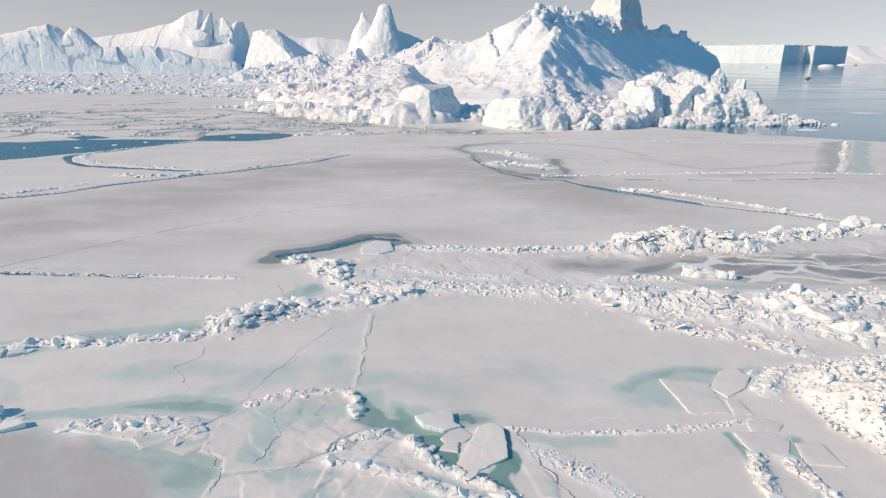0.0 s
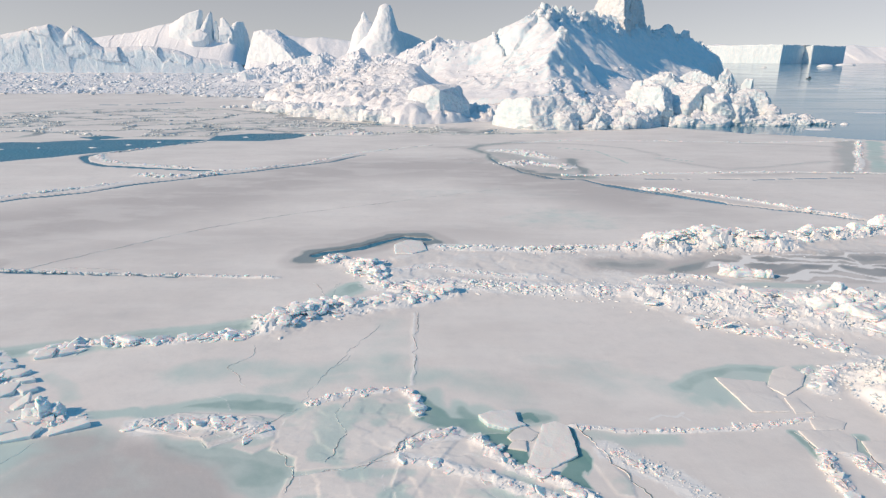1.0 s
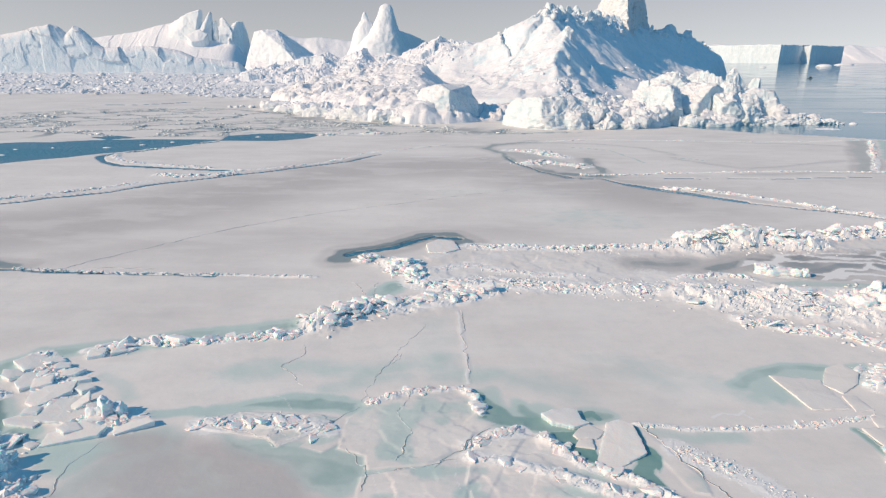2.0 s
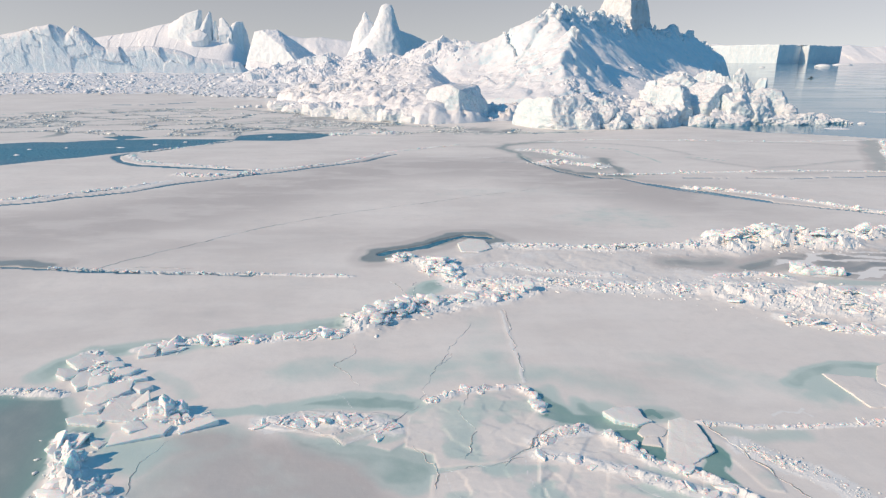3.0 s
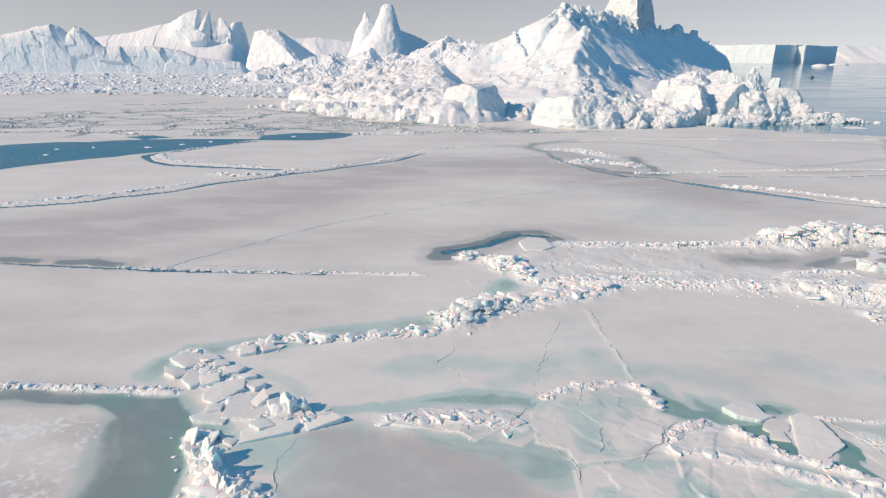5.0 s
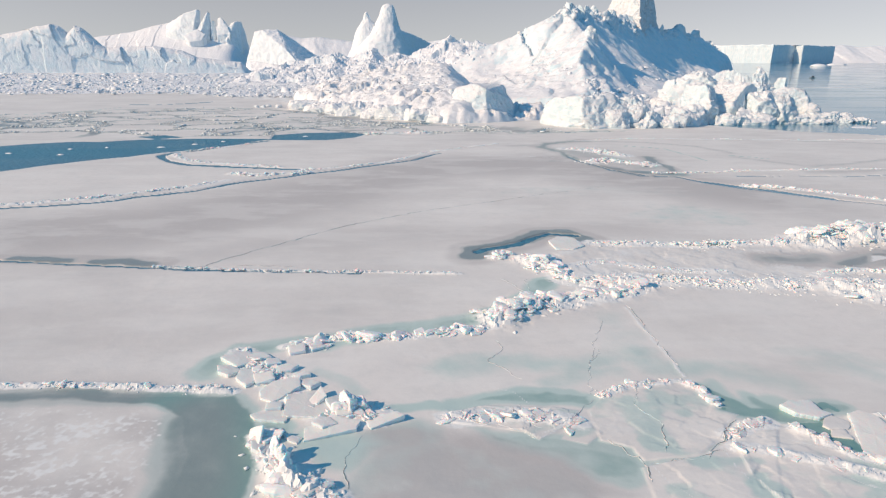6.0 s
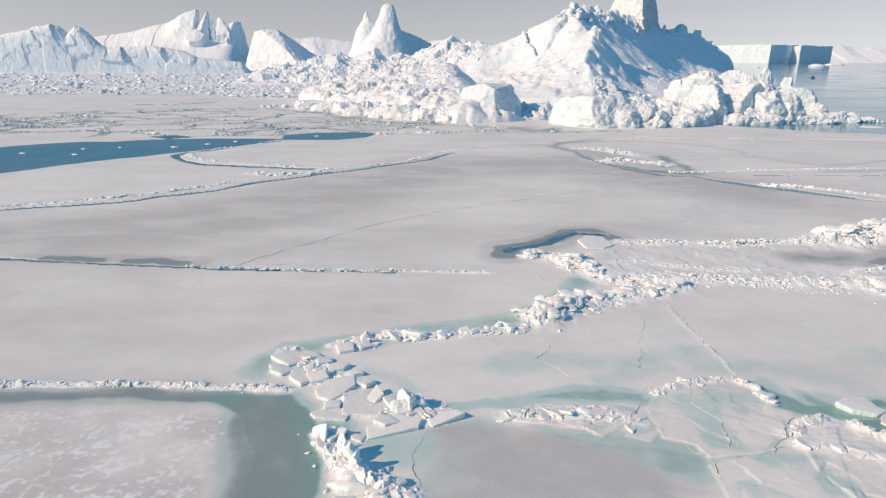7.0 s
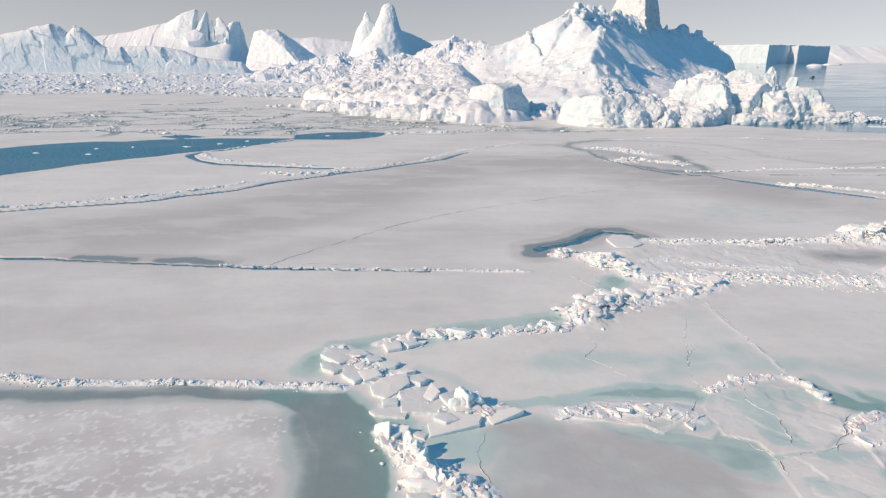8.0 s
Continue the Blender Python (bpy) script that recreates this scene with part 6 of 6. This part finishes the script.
def make_brash():
    rnd = np.random.RandomState(500)
    n = 60000
    y = 1 / rnd.uniform(1 / 860, 1 / 385, n)
    x = rnd.uniform(-0.78, 0.02, n) * y - 20
    keep = inside_distance(x, y, BRASH) > rnd.uniform(0, 14, n) - 4
    x, y = x[keep][:4600], y[keep][:4600]
    s = 0.75 * np.exp(np.abs(rnd.normal(0, 0.7, len(x)))) * np.clip(y / 420, 1, 1.8)
    ob = new("brash_ice", rubble_mesh("brash_ice", np.stack([x, y, 0.45 + 0.1 * s], 1), s, 501, 0.18, FLAT_BITS, SNOW_RUBBLE))
    tagged(ob, "packed white brash ice below the ice walls", "brash ice", kind="stuff")
    gx, gy = np.meshgrid(np.linspace(0, 1, 600), np.r_[np.linspace(390, 880, 115), np.linspace(890, 1380, 30)])
    gx = (-0.8 * gy - 30) * (1 - gx) - 60 * gx
    edge = step(inside_distance(gx, gy, BRASH), -2, 16)
    gz = edge * (0.25 + 0.9 * shards(gx, 0.6 * gy, 4.5, 503) * step(fractal(gx / 16, gy / 30, 0, 3, 504), -0.4, 0.2) + 0.9 * np.clip(fractal(gx / 9, gy / 14, 0, 3, 505), 0, 1)) - 0.6 * (1 - edge)
    part("packed_ice", grid_mesh("packed_ice", gx, gy, gz, SNOW_RUBBLE), None, ob)
    rows = [((-96, 312), 9, 3.0), ((-130, 400), 24, 3.0), ((-260, 520), 40, 4.0), ((-420, 640), 60, 6.0)]
    for k, ((cx, cy), spread, size) in enumerate(rows):
        for j in range(9):
            px, py = cx + rnd.normal(0, spread), cy + rnd.normal(0, 0.35 * spread)
            v, f = BOULDERS[(k * 3 + j) % len(BOULDERS)]
            mesh = bpy.data.meshes.new("growler")
            mesh.from_pydata((v * size * rnd.uniform(0.5, 1.1)).tolist(), [], f.tolist())
            mesh.materials.append(SNOW)
            ob = tagged(new("growler", mesh), "loose white lump of glacier ice among brash", "ice lump", "growlers in the brash")
            ob.location = (px, py, 0.3)


make_brash()


def make_belt_crumbs():
    rnd = np.random.RandomState(520)
    r, c = np.nonzero((belt * crushed > 0.55) & (CUT < 0.3))
    k = rnd.randint(len(r), size=12000)
    x = GX[r[k], c[k]] + rnd.normal(0, 0.5, len(k))
    y = GY[r[k], c[k]] + rnd.normal(0, 0.5, len(k))
    keep = value_noise(x / 6, y / 9, 0, 521) > -0.25
    x, y = x[keep], y[keep]
    s = 0.3 * np.exp(rnd.normal(0, 0.6, len(x)))
    ob = new("brash_ice", rubble_mesh("brash_ice", np.stack([x, y, 0.06 + 0.1 * s], 1), s, 522, 0.12, FLAT_BITS))
    tagged(ob, "crushed grey-white ice between broken floes", "brash ice", kind="stuff")


make_belt_crumbs()


def make_plate(points, thick, lift, tilt, label, seed):
    """A broken slab with a worn, ragged rim and wind-packed snow on it."""
    ring = along([*points, points[0]], count=91)
    c = ring[:-1].mean(0)
    a = np.arctan2(ring[:, 1] - c[1], ring[:, 0] - c[0])
    ragged = 1 + 0.03 * fractal(2.6 * np.cos(a), 2.6 * np.sin(a), 0, 2, seed) + 0.022 * value_noise(9 * np.cos(a), 9 * np.sin(a), 0, seed + 5)
    x, y = (ring[:, 0] - c[0]) * ragged, (ring[:, 1] - c[1]) * ragged
    scale = np.array([0.93, 0.975, 1.0, 1.0, 0.985, 0.90, 0.75, 0.5, 0.25, 0.0])[:, None]
    level = np.array([-thick, -0.6 * thick, -0.25 * thick, -0.05, 0.0, 0.012, 0.02, 0.02, 0.025, 0.025])[:, None]
    x, y = scale * x, scale * y
    rough = fractal(x / 0.35, y / 0.35, level / 0.2, 3, seed + 1)
    x, y = x * (1 + 0.03 * rough * (scale > 0.9)), y * (1 + 0.03 * rough * (scale > 0.9))
    z = level + 0.03 * fractal(x / 0.7, y / 0.7, 0, 4, seed + 2) + 0.02 * rough * (scale > 0.92)
    for v in (x, y, z):
        v[:, -1] = v[:, 0]
    side = np.repeat(np.arange(len(scale) - 1) > 4, ring.shape[0] - 1)
    mesh = grid_mesh("ice_slab", x, y, z, SHEET if label == FLAT else SLAB, smooth=side)
    ob = tagged(new("ice_slab", mesh), label, "ice slab", "broken slabs in the sea ice")
    ob.matrix_basis = Matrix.LocRotScale((c[0], c[1], 0.95 * lift), Euler((radians(tilt[0]), radians(tilt[1]), 0)), None)
    return ob


FLAT, TILTED = "flat pale slab of ice frozen into the sheet", "tilted slab of white ice with a shaded broken edge"
POOLED = "snowy floe fragment lying in a dark pool"
SLABS = []
SLABS.append(([(1.0, 32.0), (0.9, 33.6), (2.1, 36.5), (2.4, 37.5), (3.4, 37.7), (4.1, 37.0), (4.2, 35.3), (4.1, 34.0), (2.6, 33.0)], 0.35, 0.14, (2, -3), TILTED))
SLABS.append(([(-1.9, 38.3), (-1.0, 38.8), (0.7, 39.1), (0.8, 37.8), (1.3, 37.4), (0.1, 36.8), (-1.3, 37.3)], 0.5, 0.32, (3, 3), TILTED))
SLABS.append(([(-0.1, 36.1), (1.0, 37.6), (2.1, 36.6), (1.4, 35.7), (0.1, 35.7)], 0.3, 0.08, (0, 2), FLAT))
SLABS.append(([(-0.2, 34.9), (0.2, 35.7), (1.1, 35.7), (1.0, 34.6)], 0.3, 0.07, (0, -2), FLAT))
SLABS.append(([(16.9, 44.4), (20.5, 43.7), (20.4, 39.5), (17.5, 39.3)], 0.3, 0.07, (0, 1), FLAT))
SLABS.append(([(20.4, 43.0), (22.0, 45.5), (23.7, 46.1), (24.1, 44.5), (23.0, 42.9), (21.1, 41.6)], 0.35, 0.14, (1, -2), FLAT))
SLABS.append(([(20.8, 41.3), (21.8, 41.3), (21.9, 39.3), (20.5, 39.1)], 0.3, 0.06, (0, 1), FLAT))
SLABS.append(([(21.0, 38.4), (22.4, 38.8), (23.4, 38.0), (22.7, 37.2), (20.7, 37.0)], 0.3, 0.08, (1, 1), FLAT))
SLABS.append(([(19.5, 37.0), (22.2, 37.2), (22.9, 36.1), (21.9, 34.5), (19.7, 34.5)], 0.3, 0.07, (0, 1), FLAT))
SLABS.append(([(23.0, 35.8), (24.7, 35.8), (24.8, 33.3), (22.5, 33.6)], 0.3, 0.08, (1, 0), FLAT))
SLABS.append(([(-10.7, 79.9), (-9.1, 81.8), (-7.1, 81.3), (-6.3, 77.9), (-8.1, 76.2), (-10.3, 76.6)], 0.5, 0.28, (2, 0), POOLED))
SLABS.append(([(-38.6, 40.9), (-37.8, 42.0), (-36.0, 42.6), (-35.7, 41.2), (-37.3, 39.2), (-38.3, 39.8)], 0.5, 0.35, (4, -2), TILTED))
SLABS.append(([(-36.4, 40.0), (-35.0, 40.4), (-33.4, 39.2), (-33.0, 38.2), (-33.4, 37.3), (-36.2, 37.4)], 0.45, 0.28, (2, 2), TILTED))
SLABS.append(([(-38.4, 37.6), (-36.7, 39.2), (-35.8, 37.5), (-35.9, 36.8), (-38.0, 37.1)], 0.35, 0.17, (-1, 2), TILTED))
SLABS.append(([(-34.4, 36.0), (-32.5, 37.2), (-30.8, 36.6), (-31.0, 35.7), (-34.3, 34.6)], 0.45, 0.28, (5, -2), TILTED))
SLABS.append(([(-41.0, 44.3), (-39.5, 44.3), (-39.0, 42.7), (-39.8, 41.5), (-40.9, 42.7)], 0.4, 0.24, (-2, 3), TILTED))
SLABS.append(([(-39.7, 43.2), (-38.3, 43.5), (-37.8, 42.3), (-39.1, 41.7)], 0.4, 0.39, (3, -5), TILTED))
SLABS.append(([(-34.9, 39.0), (-34.1, 40.8), (-33.5, 39.5), (-34.1, 38.7)], 0.35, 0.49, (8, -12), TILTED))
SLABS.append(([(-33.6, 39.2), (-32.5, 40.1), (-32.4, 39.2), (-33.0, 38.1)], 0.35, 0.39, (5, 10), TILTED))
SLABS.append(([(-30.5, 36.7), (-28.5, 37.6), (-27.9, 37.1), (-30.1, 35.9)], 0.45, 0.35, (8, -3), TILTED))
SLABS.append(([(-43.0, 45.9), (-42.2, 47.0), (-40.8, 47.0), (-40.1, 45.9), (-41.3, 44.6)], 0.5, 0.32, (3, 5), TILTED))
SLABS.append(([(-38.2, 48.2), (-36.8, 48.6), (-36.5, 47.2), (-37.7, 46.8)], 0.5, 0.32, (2, -3), TILTED))
SLABS.append(([(-36.5, 48.6), (-35.5, 48.8), (-34.9, 48.3), (-36.0, 47.4)], 0.4, 0.24, (-2, 3), TILTED))
SLABS.append(([(-35.8, 35.6), (-34.4, 35.1), (-34.6, 34.4), (-35.2, 34.7)], 0.35, 0.10, (0, 2), TILTED))
SLABS.append(([(-37.5, 34.4), (-36.7, 35.1), (-36.0, 34.4), (-36.4, 33.2), (-37.2, 33.5)], 0.4, 0.28, (-4, 8), TILTED))
SLABS.append(([(-33.7, 30.5), (-32.9, 30.8), (-32.3, 30.0), (-32.9, 29.1), (-33.5, 29.6)], 0.5, 0.42, (5, -5), TILTED))
SLABS.append(([(-35.6, 28.8), (-34.4, 28.9), (-33.6, 28.0), (-34.9, 27.1)], 0.45, 0.35, (4, 3), TILTED))
for x, y, r, turn, lift in ((-41.9, 43.9, 0.9, 0.2, 0.34), (-38.7, 45.3, 0.8, 0.9, 0.36), (-40.0, 46.4, 0.9, 1.4, 0.28), (-37.4, 44.3, 0.9, 0.5, 0.32), (-36.1, 43.3, 0.7, 1.1, 0.30),
                            (-35.2, 41.8, 0.8, 0.1, 0.34), (-37.0, 38.6, 0.8, 0.7, 0.42), (-33.2, 36.4, 0.8, 1.2, 0.46), (-32.0, 37.6, 0.7, 0.4, 0.44), (-34.6, 31.4, 0.9, 0.8, 0.40), (-33.2, 29.6, 0.8, 0.3, 0.46)):
    sides = [(x + r * (1.0 + 0.25 * math.sin(3 * a + 5 * turn)) * math.cos(a + turn), y + 0.8 * r * (1.0 + 0.2 * math.cos(2 * a + x)) * math.sin(a + turn)) for a in (0, 1.2, 2.3, 3.5, 4.9)]
    SLABS.append((sides, 0.4, lift, (4 * math.sin(7 * x), 5 * math.cos(5 * y)), TILTED))
for k, (points, thick, lift, tilt, label) in enumerate(SLABS):
    make_plate(points, thick, lift, tilt, label, 600 + k)


def heap_height(x, y):
    return 2.2 * step(inside_distance(x, y, HEAP), -0.3, 4.5)


def make_heap():
    base = thing("rubble_heap", "tall heap of fresh snow-white ice rubble on the sea ice", "ice heap", place=(32, 39, 0))
    rnd = random.Random(700)
    n = 0
    while n < 70:
        x, y = rnd.uniform(25, 44), rnd.uniform(29, 48)
        xa, ya = np.array([x]), np.array([y])
        if inside_distance(xa, ya, HEAP)[0] < 0.2:
            continue
        n += 1
        s = math.exp(rnd.gauss(-0.35, 0.45))
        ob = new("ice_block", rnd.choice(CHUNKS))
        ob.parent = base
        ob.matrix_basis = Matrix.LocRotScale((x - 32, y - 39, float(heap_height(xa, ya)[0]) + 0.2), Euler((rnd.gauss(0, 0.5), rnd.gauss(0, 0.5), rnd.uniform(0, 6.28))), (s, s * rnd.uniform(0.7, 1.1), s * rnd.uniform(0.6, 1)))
    nr = np.random.RandomState(701)
    x, y = nr.uniform(24, 46, 11000), nr.uniform(28.5, 49, 11000)
    d = inside_distance(x, y, HEAP)
    ok = d > -0.4
    x, y = x[ok][:2400], y[ok][:2400]
    s = 0.17 * np.exp(nr.normal(0, 0.55, len(x)))
    tagged(part("crushed_ice", rubble_mesh("crushed_ice", np.stack([x - 32, y - 39, heap_height(x, y) + 0.25], 1), s, 702, 0.4, FLAT_BITS), None, base, "small white crumbs of ice"), kind="stuff")


make_heap()


# ---- loose lumps and floes ----
def make_lump(label, x, y, z, pieces, seed):
    base = thing("ice_boulder", label, "ice boulder", place=(x, y, z))
    for k, (dx, dy, tall, rx, ry) in enumerate(pieces):
        part("ice_mass", rock_mesh("ice_mass", dx, dy, tall, rx, ry, seed + k, RUBBLE, 0.7, 0.24, 3.5, 14, 0.55, 30, 44), None, base)


make_lump("long snowy ice boulder lying on dark young ice", 30.4, 68.8, 0, [(-1.7, 0.5, 1.0, 1.5, 0.9), (0.0, 0.0, 0.75, 3.0, 0.9), (1.6, -0.4, 0.8, 1.7, 0.8), (2.5, -0.5, 0.9, 0.9, 0.7)], 651)
make_lump("round snow-covered ice boulder on a ridge", 62.0, 91.6, 0.3, [(-1.2, 0, 1.6, 1.6, 1.3), (0.8, 0.2, 1.3, 1.8, 1.2)], 661)
make_lump("white ice boulder on a snowy ridge", 55.0, 87.6, 0.3, [(0, 0, 1.3, 1.4, 1.1), (1.3, -0.3, 0.8, 1.0, 0.9)], 667)
make_lump("leaning wedge of snowy ice in the rubble", 39.6, 58.4, 0.2, [(0, 0, 1.1, 2.0, 0.7), (-1.8, 0.8, 1.0, 0.9, 0.7)], 671)
make_lump("pale blue upright ice block casting a long shadow", -31.6, 38.4, 0.1, [(0, 0, 1.35, 1.0, 0.8), (-0.6, -0.3, 0.9, 0.8, 0.6), (0.7, 0.2, 0.8, 0.7, 0.6)], 677)
make_lump("sharp upright ice slabs on a heap", -35.6, 33.0, 0.4, [(0, 0, 1.1, 0.3, 0.5), (1.0, -1.4, 1.2, 0.35, 0.6), (0.5, -0.5, 0.8, 0.6, 0.5)], 683)

make_lump("big white snow-capped block in the rubble belt", 32.5, 60.4, 0.1, [(0, 0, 0.9, 1.3, 0.9), (1.2, 0.4, 0.6, 0.9, 0.8)], 1400)
make_lump("big white snow-capped block in the rubble belt", 33.3, 58.9, 0.1, [(0, 0, 1.1, 1.6, 1.1), (1.4, 0.4, 0.8, 1.1, 1.0)], 1407)
make_lump("big white snow-capped block in the rubble belt", 35.1, 59.4, 0.1, [(0, 0, 1.4, 1.8, 1.3), (1.6, 0.4, 1.0, 1.3, 1.1)], 1414)
make_lump("big white snow-capped block in the rubble belt", 35.7, 57.2, 0.1, [(0, 0, 1.3, 1.9, 1.3), (1.7, 0.4, 0.9, 1.3, 1.1)], 1421)
make_lump("big white snow-capped block in the rubble belt", 36.5, 55.6, 0.1, [(0, 0, 1.2, 2.0, 1.4), (1.8, 0.4, 0.8, 1.4, 1.2)], 1428)
make_lump("big white snow-capped block in the rubble belt", 36.8, 62.0, 0.1, [(0, 0, 1.5, 1.2, 0.8), (1.1, 0.4, 1.0, 0.8, 0.7)], 1435)
make_lump("big white snow-capped block in the rubble belt", 37.1, 53.3, 0.1, [(0, 0, 1.3, 2.2, 1.5), (2.0, 0.4, 0.9, 1.5, 1.3)], 1442)
make_lump("big white snow-capped block in the rubble belt", 38.8, 57.9, 0.1, [(0, 0, 1.0, 1.5, 1.0), (1.4, 0.4, 0.7, 1.0, 0.9)], 1449)
make_lump("snow-drifted hump of the broad ice mound", 24.8, 83.0, 0.1, [(0, 0, 1.2, 2.6, 2.0), (2.1, -0.8, 0.7, 2.1, 1.6)], 1460)
make_lump("snow-drifted hump of the broad ice mound", 27.3, 82.5, 0.1, [(0, 0, 1.7, 3.0, 2.2), (2.4, -0.8, 1.0, 2.4, 1.8)], 1467)
make_lump("snow-drifted hump of the broad ice mound", 29.8, 82.0, 0.1, [(0, 0, 2.1, 3.2, 2.4), (2.6, -0.8, 1.3, 2.6, 1.9)], 1474)
make_lump("snow-drifted hump of the broad ice mound", 32.9, 82.1, 0.1, [(0, 0, 2.0, 3.4, 2.5), (2.7, -0.8, 1.2, 2.7, 2.0)], 1481)
make_lump("snow-drifted hump of the broad ice mound", 35.6, 81.1, 0.1, [(0, 0, 1.6, 3.0, 2.2), (2.4, -0.8, 1.0, 2.4, 1.8)], 1488)
make_lump("snow-drifted hump of the broad ice mound", 38.0, 80.6, 0.1, [(0, 0, 1.1, 2.4, 1.8), (1.9, -0.8, 0.7, 1.9, 1.4)], 1495)


def make_floe(x, y, rx, ry, tall, seed):
    mesh = rock_mesh("ice_floe", 0, 0, tall, rx, ry, seed, SNOW_FAR, 0.3 * rx, 0.1 * tall, 2.2, 5, 0.7, 12, 40)
    ob = tagged(new("ice_floe", mesh), "small white floe drifting on open water", "ice floe", "floes on open water")
    ob.location = (x, y, -0.3)


for k, row in enumerate(((1190, 2050, 26, 16, 9), (900, 1850, 8, 8, 3), (1650, 2700, 40, 25, 8), (130, 228, 5, 3, 0.5), (150, 246, 1.6, 1.2, 0.9), (330, 560, 40, 3, 0.4), (390, 640, 14, 4, 0.5), (198, 303, 9, 3, 0.4), (250, 330, 5, 2, 0.4))):
    make_floe(*row, 690 + k)


for k, (x, y, rx, ry, tall) in enumerate(((-118, 158, 1.0, 0.5, 0.42), (-99, 172, 1.3, 0.5, 0.42), (-113, 171, 0.6, 0.4, 0.4), (-92, 178, 1.0, 0.5, 0.42), (-121, 168, 0.8, 0.4, 0.4), (-86, 184, 0.8, 0.5, 0.42), (-132, 160, 1.0, 0.4, 0.42), (-65, 197, 0.9, 0.5, 0.42))):
    make_floe(x, y, rx, ry, tall, 720 + k)


# ---- the boat ----
def make_boat():
    boat = thing("motor_boat", "small dark motor boat with a low white cabin on open water", "boat", place=(459.9, 827.8, -0.3))
    dark, white = plain_material("boat_hull", (0.03, 0.03, 0.035), 0.4), plain_material("boat_cabin", (0.6, 0.6, 0.58), 0.5)
    n, m = 15, 9
    u = np.linspace(-1, 1, n)[:, None]
    a = np.linspace(-math.pi / 2, math.pi / 2, m)[None, :]
    beam = 1.1 * (1 - np.clip(u, 0, 1) ** 2.2)
    sheer = 0.9 + 0.35 * np.clip(u, 0, 1) ** 2
    x = 3.4 * u + 0 * a
    y = beam * np.sin(a)
    z = sheer - (sheer + 0.35) * np.cos(a) ** 0.6
    part("hull", grid_mesh("hull", x, y, z, white), None, boat)
    bm = bmesh.new()
    bmesh.ops.create_cube(bm, size=1, matrix=Matrix.LocRotScale((-0.3, 0, 0.75), None, (5.2, 1.7, 0.08)))
    deck = bpy.data.meshes.new("deck")
    bm.to_mesh(deck)
    bm.free()
    part("deck", deck, white, boat)
    bm = bmesh.new()
    bmesh.ops.create_cube(bm, size=1, matrix=Matrix.LocRotScale((0.3, 0, 1.4), None, (2.0, 1.5, 1.3)))
    for v in bm.verts:
        if v.co.z > 1.4:
            v.co.x = 0.2 + (v.co.x - 0.2) * 0.75
    bmesh.ops.bevel(bm, geom=list(bm.edges), offset=0.1, segments=2, affect="EDGES")
    cabin = bpy.data.meshes.new("cabin")
    bm.to_mesh(cabin)
    bm.free()
    part("cabin", cabin, dark, boat)
    boat.rotation_euler = (0, 0, radians(20))
    boat.scale = (1.2, 1.2, 1.4)


make_boat()
